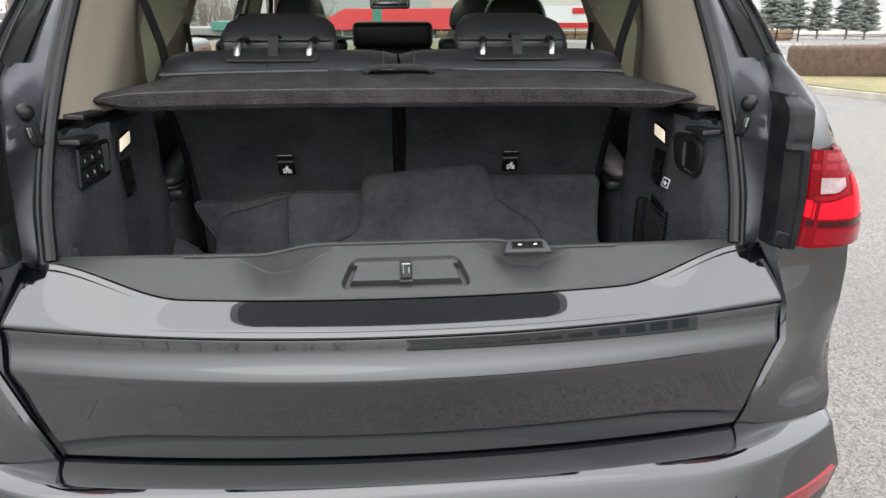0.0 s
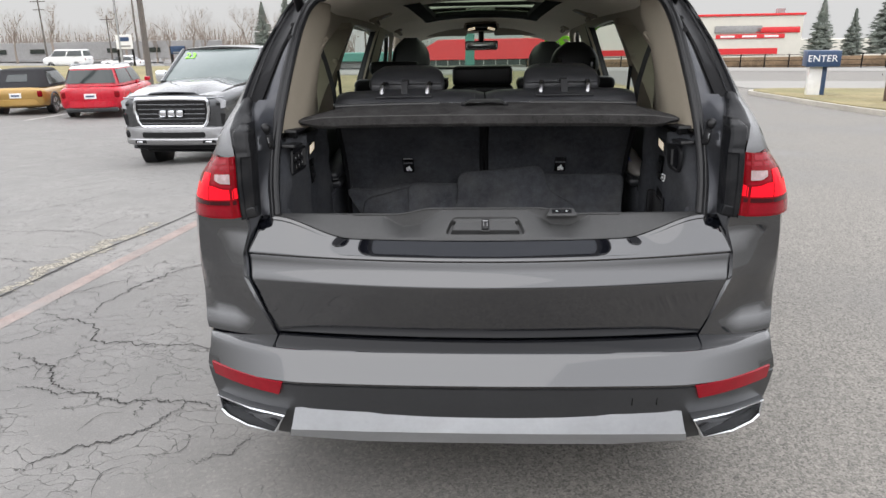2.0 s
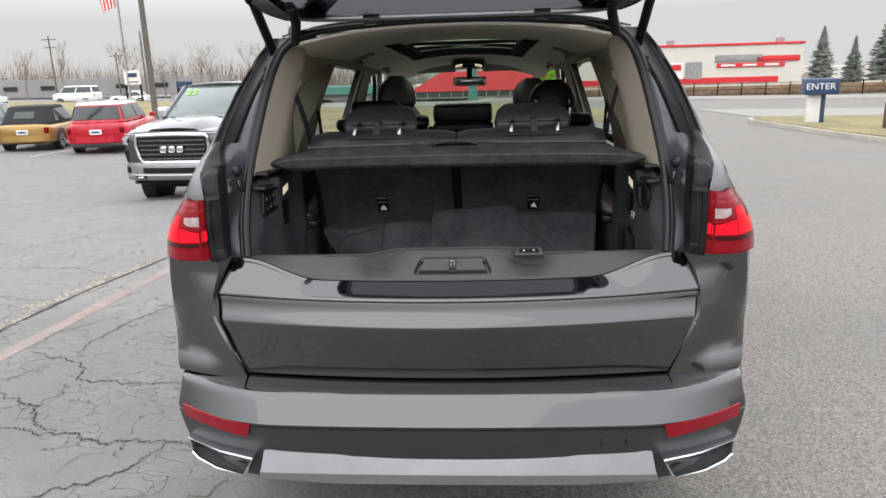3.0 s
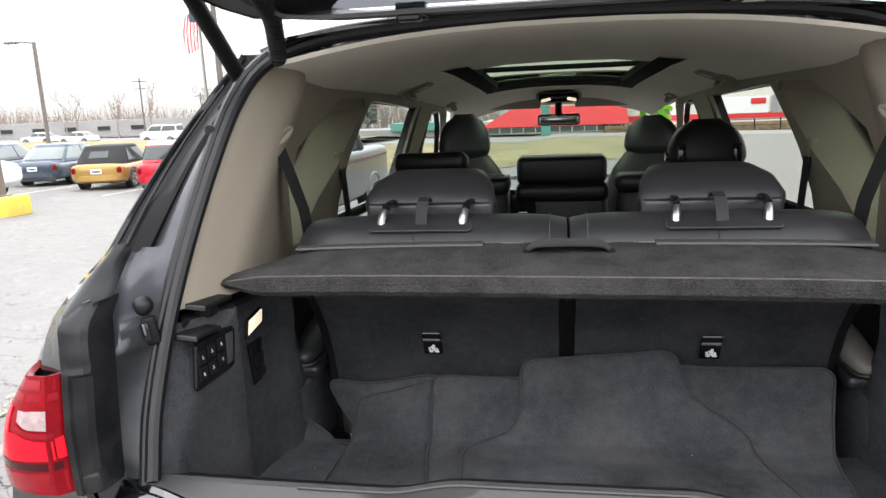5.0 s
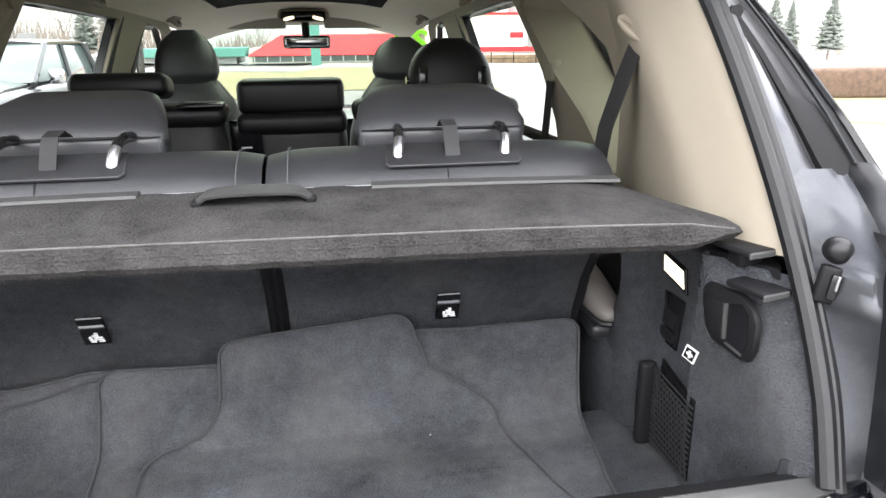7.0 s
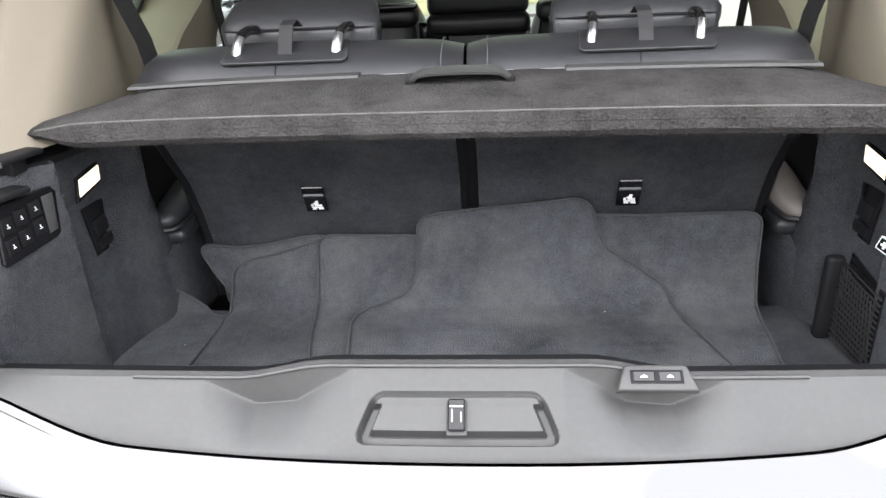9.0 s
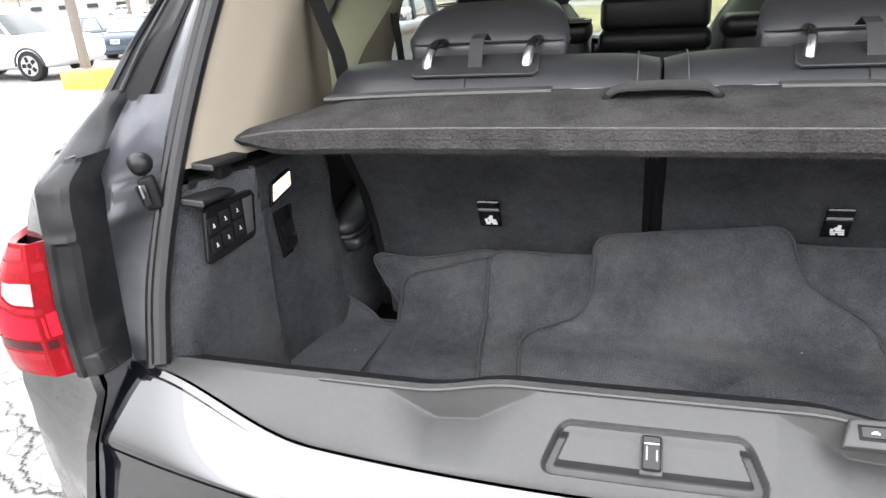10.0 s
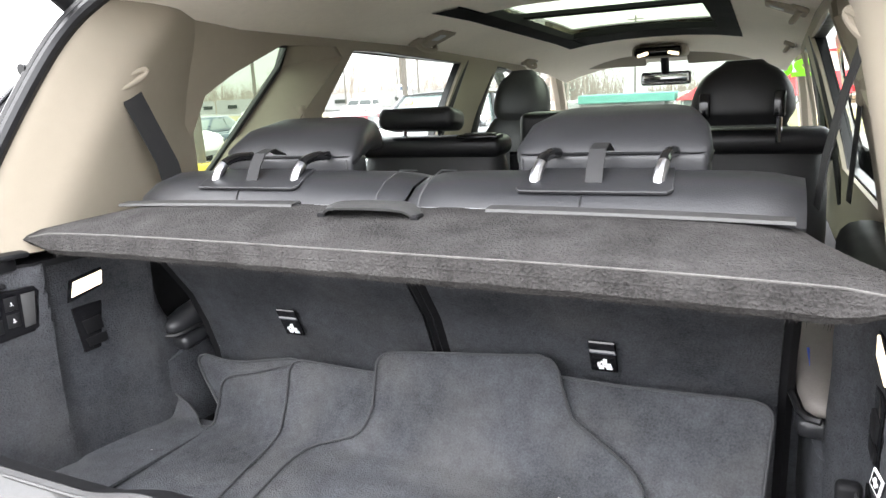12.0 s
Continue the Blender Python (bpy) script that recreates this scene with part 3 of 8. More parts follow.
for side in (1, -1):
    outer, inner_rows = [], []
    for k in range(46):
        z = 1.085 + (1.818 - 1.085) * k / 45
        ex, ey = edge_at(z)
        s = seal_at(z)
        wide = ex - 0.006 - s.x
        yo, yi = ey + 0.010, s.y + 0.004
        step = lerp_table([(1.09, 0.70), (1.36, 0.66), (1.43, 0.58), (1.60, 0.38), (1.72, 0.18), (1.82, 0.08)], z)
        lowf = smooth(1.46, 1.38, z)
        xs_ = s.x + wide * step
        ym = yo + (yi - yo) * (0.16 + 0.66 * (1 - lowf))
        outer.append([(side * x, y, z) for x, y in ((ex, ey), (ex - 0.003, ey + 0.010), (ex - 0.006 - 0.16 * (ex - xs_), ey + 0.014), (ex - 0.008 - 0.22 * (ex - xs_), ey + 0.006), (xs_ + 0.012, ym - 0.004), (xs_ + 0.004, ym), (xs_, ym + 0.012), (xs_ - 0.003, yi - 0.002))])
        inner_rows.append([(side * x, y, z) for x, y in ((xs_ - 0.003, yi + 0.004), (xs_ - 0.010, yi - 0.004), (s.x + 0.5 * (xs_ - s.x), yi - 0.010), (s.x + 0.012, yi - 0.004), (s.x + 0.002, yi + 0.004), (s.x - 0.012, yi + 0.03))])
    high = [r for r in outer if r[0][2] > 1.435]
    part("gutter", loft(high, thick=0.005), BLACK_PLASTIC, suv, "", 30)
    part("door_jamb", loft([r for r in inner_rows if r[0][2] > 1.43], thick=0.005), JAMB, suv, "graphite painted tailgate jamb", 30)
    # painted panel between the fold and the seal, with a ledge for the striker
    rows = []
    for k in range(60):
        z = 1.085 + (1.452 - 1.085) * k / 59
        fx, fy = lerp_table(FOLD, z)
        s = seal_at(z)
        ledge_out = smooth(1.348, 1.338, z) * smooth(1.285, 1.300, z)
        rows.append([(side * (fx + (s.x + 0.010 - fx) * u), fy + (s.y + 0.004 - fy) * u ** 0.8 - b * 0.012 * ledge_out - c * smooth(1.30, 1.36, z), z) for u, b, c in ((0, 0, 0), (0.04, 0, -0.004), (0.10, 0.1, -0.006), (0.2, 0.9, 0.0), (0.4, 1, 0.004), (0.7, 1, 0.004), (0.9, 0.8, 0.002), (1, 0.5, 0))])
    part("jamb_panel", loft(rows, thick=0.005), JAMB, suv, "graphite painted panel round the striker", 40)
    # grey moulded fin that arches from the gutter cover up to the roof gutter
    rows = []
    for k in range(26):
        z = 1.325 + (1.452 - 1.325) * k / 25
        ex, ey = edge_at(z)
        fx, fy = lerp_table(FOLD, z)
        b = 0.014 * smooth(1.455, 1.425, z)
        rows.append([(side * (ex + (fx - ex) * u), ey + (fy - ey) * u - b * v, z + 0.010 * v * smooth(1.40, 1.452, z)) for u, v in ((0, 0), (0.04, 0.35), (0.15, 0.75), (0.35, 1.0), (0.6, 1.0), (0.82, 0.75), (0.95, 0.3), (1, -0.4))])
    part("gutter_hump", loft(rows, thick=0.005), GUTTER_PLASTIC, suv, "grey plastic gutter hump", 50)
    # cover beside the lamp, stepped near its rounded top
    rows = []
    for k in range(58):
        z = 1.088 + (1.392 - 1.088) * k / 57
        ex, ey = edge_at(min(z, 1.30))
        ex, ey = ex + 0.010 * smooth(1.30, 1.39, z), ey + 0.016 * smooth(1.30, 1.38, z)
        fx, fy = lerp_table(FOLD, min(z, 1.34))
        up = smooth(1.283, 1.292, z)
        top = smooth(1.352, 1.392, z) ** 2
        sunk = 0.006 * (1 - up)
        pts = ((ex - 0.004, ey + 0.012), (ex - 0.005, ey - 0.004), (ex - 0.009, ey - 0.011), (ex - 0.021, ey - 0.012), (ex - 0.024, ey - 0.012 + sunk), (fx + 0.012, ey - 0.006 + sunk), (fx + 0.004, ey + 0.002 + sunk), (fx + 0.001, ey + 0.022), (fx - 0.002, fy + 0.010))
        cx = 0.785
        rows.append([(side * (cx + (x - cx) * (1 - 0.55 * top)), y + 0.045 * top, z) for x, y in pts])
    part("gutter_cover", loft(rows, thick=0.004), GUTTER_PLASTIC, suv, "dark plastic gutter cover beside the lamp", 22)
    groove = [(side * (edge_at(z)[0] - 0.003), edge_at(z)[1] - 0.001, z) for z in (1.095, 1.14, 1.19, 1.24, 1.292)]
    part("lamp_gasket", tube(groove, 0.0035, 6), RUBBER, suv)
    ridge = [(side * (seal_at(z).x + (edge_at(z)[0] - 0.006 - seal_at(z).x) * 0.84), 0.16 * seal_at(z).y + 0.84 * edge_at(z)[1] - 0.003, z) for z in (1.46, 1.52, 1.58, 1.64, 1.70, 1.75)]
    part("gutter_strip", tube(ridge, 0.003, 6), GUTTER_PLASTIC, suv)
    foot = box((side * 0.778, 0.234, 1.106), (0.050, 0.032, 0.036), 0.007, 3, Matrix.Rotation(radians(side * 14), 4, "Y"))
    part("jamb_foot", foot, GUTTER_PLASTIC, suv)
    part("foot_peg", tube([(side * 0.781, 0.228, 1.120), (side * 0.781, 0.226, 1.130)], [0.005, 0.004], 8), RUBBER, suv)
    # outer rear pillar, from the lamp up to the roof
    rows = []
    for k in range(30):
        z = 1.08 + (1.815 - 1.08) * k / 29
        ex, ey = edge_at(z)
        w = lerp_table(SIDE_W, z)
        r = spline([(ex, ey, z), (ex + 0.55 * (w - ex), ey + 0.035, z), (w - 0.012, ey + 0.12, z), (w, ey + 0.30, z), (w + 0.004, max(1.05, ey + 0.5), z)], 16)
        rows.append([(side * p.x, p.y, p.z) for p in r])
    low = [r for r in rows if r[0][2] < 1.47]
    high = [r for r in rows if r[0][2] > 1.44]
    part("rear_pillar", loft(low, thick=0.006, eye=(side * 3.0, -2.5, 1.4)), PAINT, suv)
    part("pillar_spoiler", loft(high, thick=0.006, eye=(side * 3.0, -2.5, 1.4)), GLOSS_BLACK, suv, "gloss black pillar fin")
    # bump stop and striker pocket
    c, d = Vector((side * 0.743, 0.374, 1.364)), Vector((-side * 0.50, -0.84, 0.20))
    part("rubber_stop", tube([c - d * 0.025, c, c + d * 0.006, c + d * 0.011, c + d * 0.013], [0.018, 0.018, 0.016, 0.010, 0.003], 20), RUBBER, suv)
    tilt = Matrix.Rotation(radians(side * 10), 4, "Y") @ Matrix.Rotation(radians(-side * 28), 4, "Z")
    pk = part("wedge_striker", box((side * 0.732, 0.372, 1.320), (0.026, 0.020, 0.050), 0.005, 3, tilt), BLACK_PLASTIC, suv)
    part("wedge", box((side * 0.732, 0.360, 1.320), (0.012, 0.010, 0.034), 0.003, 2, tilt), GLOSS_BLACK, pk)
    part("wedge_pin", box((side * 0.732, 0.354, 1.326), (0.004, 0.004, 0.020), 0.001, 1, tilt), STEEL, pk)
    # tail lamp: lens wrapped round the corner
    n = 14
    lamp_rows = []
    for k in range(13):
        z = 1.092 + 0.200 * k / 12
        ex, ey = edge_at(z)
        w = lerp_table(SIDE_W, z) + 0.008 - 0.03 * (k / 12) ** 3
        wave = 0.012 * math.sin(math.pi * k / 12)
        r = spline([(ex - 0.004, ey - 0.002, z), (ex + 0.006, ey - 0.020 - wave * 0.3, z), (ex + 0.5 * (w - ex), ey - 0.012 - wave, z), (w - 0.024, ey + 0.052, z), (w + 0.004, ey + 0.15, z), (w, ey + 0.30, z)], n)
        lamp_rows.append([(side * p.x, p.y, p.z) for p in r])
    lamp = part("tail_lamp", loft(lamp_rows, thick=0.010, eye=(side * 2.5, -2.5, 1.2)), RED_LENS, suv, "red tail lamp, lit")
    fine_rows = [[Vector(p) for p in r] for r in lamp_rows]

    def on_lamp(u, v, off):
        """A point of the lens: u from the inner edge outwards, v from below upwards."""
        fi, fk = u * (n - 1), v * (len(lamp_rows) - 1)
        i, k = min(int(fi), n - 2), min(int(fk), len(lamp_rows) - 2)
        a_, b_ = fi - i, fk - k
        p = (fine_rows[k][i].lerp(fine_rows[k][i + 1], a_)).lerp(fine_rows[k + 1][i].lerp(fine_rows[k + 1][i + 1], a_), b_)
        h, g = max(0, i - 1), min(n - 1, i + 2)
        out = (fine_rows[k][g] - fine_rows[k][h]).cross(fine_rows[k + 1][i] - fine_rows[k][i]).normalized() * side
        return p + out * off

    def lamp_piece(name, low, high, u0, u1, off, material, label=""):
        """A piece between two edges, given as tables of v by u."""
        r = []
        for j in range(5):
            t = j / 4
            r.append([on_lamp(u, lerp_table(low, u) * (1 - t) + lerp_table(high, u) * t, off) for u in (u0 + (u1 - u0) * q / 12 for q in range(13))])
        return part(name, loft(r, thick=0.0006, eye=(side * 2.5, -2.5, 1.2)), material, lamp, label)

    lamp_piece("lower_lens", [(0, 0.03), (0.85, 0.05)], [(0, 0.20), (0.85, 0.21)], 0.02, 0.86, 0.001, RED_REFLECTOR)
    lamp_piece("dark_strip", [(0, 0.225), (0.85, 0.24)], [(0, 0.29), (0.85, 0.305)], 0.03, 0.42, 0.001, DARK_LENS, "dark red strip across the lamp")
    lamp_piece("inner_light", [(0, 0.32), (0.2, 0.32)], [(0, 0.50), (0.2, 0.45)], 0.01, 0.045, 0.001, RED_LIT)
    lamp_piece("light_bar", [(0, 0.315), (0.85, 0.33)], [(0.05, 0.47), (0.13, 0.49), (0.20, 0.55), (0.85, 0.57)], 0.055, 0.46, 0.001, RED_LIT, "glowing red light bar")
    lamp_piece("light_bar", [(0.20, 0.55), (0.85, 0.57)], [(0.20, 0.75), (0.45, 0.72)], 0.225, 0.36, 0.001, RED_LIT)
    lamp_piece("lens_frame", [(0.05, 0.50), (0.13, 0.515), (0.20, 0.58)], [(0.05, 0.545), (0.13, 0.56), (0.20, 0.625)], 0.05, 0.205, 0.0014, RED_REFLECTOR)
    lamp_piece("reversing_lens", [(0.05, 0.57), (0.14, 0.585), (0.19, 0.65)], [(0.05, 0.73), (0.30, 0.735)], 0.075, 0.185, 0.0018, CLEAR_LENS, "clear ribbed reversing lens")
    lamp_piece("upper_light", [(0, 0.80), (0.8, 0.83)], [(0, 0.86), (0.8, 0.89)], 0.02, 0.50, 0.001, RED_REFLECTOR)
    lamp_piece("upper_lens", [(0, 0.89), (0.8, 0.91)], [(0, 0.97), (0.8, 0.97)], 0.03, 0.80, 0.001, RED_REFLECTOR)

# ---- roof, screen and side glass ----


def roof_z(x, y):
    crown = lerp_table([(0.70, 1.868), (1.2, 1.885), (2.2, 1.892), (3.2, 1.865), (3.9, 1.80)], y)
    return crown - 0.055 * (abs(x) / 0.72) ** 2.6


def roof_half(y):
    return lerp_table([(0.70, 0.56), (0.74, 0.60), (0.80, 0.665), (1.2, 0.70), (2.4, 0.715), (3.4, 0.69), (3.95, 0.655)], y)




def sheet_with_hole(xs, ys, f, hole, thick):
    """A curved sheet z = f(x, y) on a grid whose lines follow the hole's edges."""
    bm = bmesh.new()
    vs = [[bm.verts.new(f(x, y)) for x in xs] for y in ys]
    for j in range(len(ys) - 1):
        for i in range(len(xs) - 1):
            cx, cy = (xs[i] + xs[i + 1]) / 2, (ys[j] + ys[j + 1]) / 2
            if hole and hole[0] < cx < hole[1] and hole[2] < cy < hole[3]:
                continue
            bm.faces.new((vs[j][i], vs[j][i + 1], vs[j + 1][i + 1], vs[j + 1][i]))
    bmesh.ops.recalc_face_normals(bm, faces=bm.faces)
    bmesh.ops.solidify(bm, geom=bm.faces[:], thickness=thick)
    return bm


us = sorted({-1, -0.92, -0.84, -0.76, -0.68, -0.62, -0.54, -0.4, -0.2, 0, 0.2, 0.4, 0.54, 0.62, 0.68, 0.76, 0.84, 0.92, 1})
ys = [0.70, 0.74, 0.80, 0.95, 1.2, 1.5, 1.72, 2.02, 2.3, 2.6, 2.9, 3.1, 3.28, 3.5, 3.7, 3.95]
uh = (-0.55, 0.55, 1.72, 3.28)
part("roof", sheet_with_hole(us, ys, lambda u, y: (u * roof_half(y), y, roof_z(u * roof_half(y), y)), uh, 0.006), PAINT, suv, "graphite painted roof")


def liner_z(x, y):
    c = lerp_table([(0.78, 1.853), (1.0, 1.858), (2.0, 1.850), (3.28, 1.805), (3.7, 1.755), (4.02, 1.69)], y)
    return c - (0.112 - 0.036 * smooth(1.05, 0.80, y)) * (abs(x) / 0.66) ** 2.6


def liner_half(y):
    return lerp_table([(0.78, 0.60), (0.84, 0.625), (0.95, 0.645), (2.4, 0.672), (3.4, 0.66), (4.02, 0.61)], y)


ys = [0.78, 0.81, 0.85, 0.95, 1.1, 1.3, 1.6, 1.72, 2.02, 2.3, 2.6, 2.9, 3.1, 3.28, 3.5, 3.7, 3.9, 4.02]
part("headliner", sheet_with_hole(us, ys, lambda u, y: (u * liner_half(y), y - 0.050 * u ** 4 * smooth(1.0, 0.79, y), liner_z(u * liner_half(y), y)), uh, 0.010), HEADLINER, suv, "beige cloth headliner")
# sunroof frame, crossbar and glass
fr = bmesh.new()
for sx in (-1, 1):
    loft([[(sx * 0.405, y, liner_z(0.405, y) - 0.002), (sx * 0.400, y, liner_z(0.400, y) - 0.014), (sx * 0.318, y, liner_z(0.36, y) - 0.012), (sx * 0.312, y, liner_z(0.36, y) + 0.012)] for y in (1.70, 2.0, 2.3, 2.6, 2.9, 3.1, 3.32)], bm=fr)
loft([[(x, 3.36, liner_z(x, 3.36) - 0.002), (x, 3.34, liner_z(x, 3.34) - 0.014), (x, 3.06, liner_z(x, 3.06) - 0.012), (x, 3.055, liner_z(x, 3.055) + 0.012)] for x in (-0.403, -0.3, -0.15, 0, 0.15, 0.3, 0.403)], bm=fr)
bmesh.ops.solidify(fr, geom=fr.faces[:], thickness=0.006)
box((0, 2.33, liner_z(0.25, 2.33) + 0.006), (0.86, 0.05, 0.020), 0.004, 1, None, fr)
rows = []
for y, drop in ((0.90, 0.0), (0.98, 0.005), (1.15, 0.007), (1.50, 0.007), (1.78, 0.008), (1.90, 0.009), (1.94, 0.003), (1.945, -0.012)):
    rows.append([(x, y + 0.05 * (1 - (x / 0.46) ** 2) * smooth(1.5, 1.9, y), liner_z(x, y) - drop * smooth(0.475, 0.40, abs(x))) for x in (-0.475, -0.46, -0.42, -0.38, -0.2, 0, 0.2, 0.38, 0.42, 0.46, 0.475)])
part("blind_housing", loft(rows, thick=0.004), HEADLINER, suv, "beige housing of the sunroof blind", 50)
frame_ob = part("sunroof_frame", fr, SUNROOF_BLACK, suv, "black panoramic sunroof frame")
part("sunroof_glass", loft([[(x, y, liner_z(x, y) + 0.014) for x in (-0.43, -0.2, 0, 0.2, 0.43)] for y in (1.71, 2.1, 2.5, 2.9, 3.29)], thick=0.005), PANE_ROOF, frame_ob)

# side walls of the cabin: outlines along y and z, with window holes
X_IN = [(0.95, 0.770), (1.25, 0.765), (1.38, 0.740), (1.60, 0.685), (1.72, 0.645), (1.80, 0.620)]
X_OUT = [(1.08, 0.990), (1.22, 0.958), (1.30, 0.925), (1.40, 0.890), (1.52, 0.850), (1.62, 0.820), (1.74, 0.776), (1.81, 0.718)]
QUARTER = [(0.92, 1.33), (1.13, 1.33), (1.24, 1.44), (1.39, 1.53), (1.565, 1.70), (1.52, 1.728), (1.27, 1.725), (1.10, 1.655), (1.01, 1.605), (0.975, 1.51), (0.94, 1.44)]
QUARTER_OUT = [(0.98, 1.33), (1.14, 1.33), (1.21, 1.41), (1.275, 1.484), (1.44, 1.675), (1.45, 1.735), (1.30, 1.735), (1.16, 1.66), (1.07, 1.61), (1.04, 1.52), (1.0, 1.44)]
SIDE_OUT = [(1.54, 1.28), (3.74, 1.22), (3.64, 1.37), (3.42, 1.59), (3.26, 1.665), (2.9, 1.70), (1.86, 1.73), (1.68, 1.73), (1.56, 1.53), (1.53, 1.40)]
REAR_DOOR = [(1.48, 1.28), (2.30, 1.27), (2.38, 1.42), (2.50, 1.695), (1.80, 1.722), (1.62, 1.722), (1.50, 1.53), (1.47, 1.40)]
FRONT_DOOR = [(2.76, 1.25), (3.70, 1.22), (3.62, 1.36), (3.40, 1.58), (3.24, 1.655), (3.05, 1.678), (2.92, 1.685)]



def holed(outline, holes, f, thick):
    bm = bmesh.new()
    es = []
    for loop in (outline, *holes):
        dense = []
        for (a, b), (c, d) in zip(loop, loop[1:] + loop[:1]):
            k = max(1, int(math.hypot(c - a, d - b) / 0.07))
            dense += [(a + (c - a) * i / k, b + (d - b) * i / k) for i in range(k)]
        vs = [bm.verts.new((0, y, z)) for y, z in dense]
        es += [bm.edges.new((vs[i], vs[(i + 1) % len(vs)])) for i in range(len(vs))]
    bmesh.ops.triangle_fill(bm, use_beauty=True, use_dissolve=False, edges=es)
    for v in bm.verts:
        v.co.x = f(v.co.y, v.co.z)
    bmesh.ops.recalc_face_normals(bm, faces=bm.faces)
    bmesh.ops.solidify(bm, geom=bm.faces[:], thickness=thick)
    return bm


def pane(outline, f, name, material, parent):
    bm = bmesh.new()
    vs = [bm.verts.new((f(y, z), y, z)) for y, z in outline]
    bm.faces.new(vs)
    bmesh.ops.solidify(bm, geom=bm.faces[:], thickness=0.004)
    return part(name, bm, material, parent)


WALL_IN = [(0.88, 1.00), (4.0, 1.00), (3.95, 1.20), (3.70, 1.45), (3.45, 1.66), (3.2, 1.715), (2.4, 1.755), (1.5, 1.775), (0.88, 1.77)]
WALL_OUT = [(0.90, 1.09), (3.98, 1.09), (3.98, 1.16), (3.76, 1.40), (3.50, 1.62), (3.30, 1.72), (2.4, 1.80), (1.5, 1.815), (0.90, 1.81)]
for side in (1, -1):
    f_in = lambda y, z: side * lerp_table(X_IN, z)
    f_out = lambda y, z: side * lerp_table(X_OUT, z)
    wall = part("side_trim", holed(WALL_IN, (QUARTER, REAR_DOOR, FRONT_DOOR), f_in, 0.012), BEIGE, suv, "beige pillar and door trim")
    # the skin stands well outside the trim, so its opening is broader
    outer_holes = [QUARTER_OUT, SIDE_OUT]
    skin = part("window_surround", holed(WALL_OUT, outer_holes, f_out, 0.010), GLOSS_BLACK, suv, "gloss black window surround")
    mid = lambda y, z: side * (lerp_table(X_IN, z) + 0.030)
    near = lambda y, z: side * (lerp_table(X_OUT, z) - 0.012)
    part("quarter_seal", tube([(side * (lerp_table(X_OUT, z) - 0.018), y, z) for y, z in QUARTER_OUT + QUARTER_OUT[:1]], 0.009, 6), RUBBER, skin)
    pane(QUARTER_OUT, near, "quarter_glass", PANE_GREEN, skin)
    pane(REAR_DOOR, mid, "door_glass", PANE, skin)
    pane(FRONT_DOOR, mid, "door_glass", PANE, skin)
    # reveals round the windows
    rows = [[(side * (lerp_table(X_IN, z) - 0.002), y, z) for y, z in QUARTER], [(side * lerp_table(X_OUT, z), y, z) for y, z in QUARTER_OUT]]
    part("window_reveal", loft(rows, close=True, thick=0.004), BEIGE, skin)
    for loop in (REAR_DOOR, FRONT_DOOR):
        rows = [[(side * (lerp_table(X_IN, z) + d), y, z) for y, z in loop] for d in (0.004, 0.034)]
        part("window_reveal", loft(rows, close=True, thick=0.004), RUBBER, skin)
    # black frame post at the leading edge of the rear door window
    part("door_frame", tube([(side * 0.770, 2.33, 1.15), (side * 0.735, 2.40, 1.40), (side * 0.695, 2.49, 1.58), (side * 0.662, 2.545, 1.705)], 0.026, 8), RUBBER, suv)
    part("door_frame", tube([(side * 0.662, 2.545, 1.705), (side * 0.652, 2.2, 1.728), (side * 0.650, 1.62, 1.732)], 0.012, 8), RUBBER, suv)
    part("front_door_frame", tube([(side * 0.735, 2.72, 1.25), (side * 0.705, 2.80, 1.50), (side * 0.670, 2.90, 1.675), (side * 0.668, 3.05, 1.672)], 0.020, 8), RUBBER, suv)
    # D pillar trim from the seal forward
    rows = []
    for k in range(30):
        z = 1.342 + (1.822 - 1.342) * k / 29
        s = seal_at(z)
        xi = lerp_table(X_IN, z)
        t = smooth(1.70, 1.84, z)
        dx = 0.058 * (1 - t)
        r = spline([(s.x - 0.004, s.y + 0.006, z), (s.x - 0.016, s.y + 0.022, z), (s.x - 0.5 * dx - 0.012, s.y + 0.08, z), (s.x - dx - 0.008, s.y + 0.165, z), (s.x - dx - 0.008 + 0.38 * (min(xi, 0.70) - s.x + dx + 0.008), s.y + 0.165 + 0.5 * max(0.0, 0.985 - s.y - 0.165), z), (min(xi, 0.70) - 0.001, max(0.985, s.y + 0.18), z)], 24)
        rows.append([(side * p.x, p.y, p.z) for p in r])
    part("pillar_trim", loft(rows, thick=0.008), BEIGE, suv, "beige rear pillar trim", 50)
# windscreen
rows = []
for t in (0, 0.25, 0.5, 0.75, 1):
    y, z, w = 4.02 + 0.72 * t, 1.79 - 0.66 * t, 0.62 + 0.10 * t
    rows.append([(w * k / 6, y - 0.10 * (k / 6) ** 2, z) for k in range(-6, 7)])
part("windscreen", loft(rows, thick=0.005), PANE_SCREEN, suv, "windscreen glass")
rows = [[(x * (0.88 if j == 0 else 1), y, z) for x in (-0.90, -0.6, -0.3, 0, 0.3, 0.6, 0.90)] for j, (y, z) in enumerate(((5.10, 0.98), (4.95, 1.06), (4.70, 1.11), (4.55, 1.12), (3.95, 1.12)))]
part("bonnet", loft(rows, thick=0.01), PAINT, suv, "graphite bonnet")
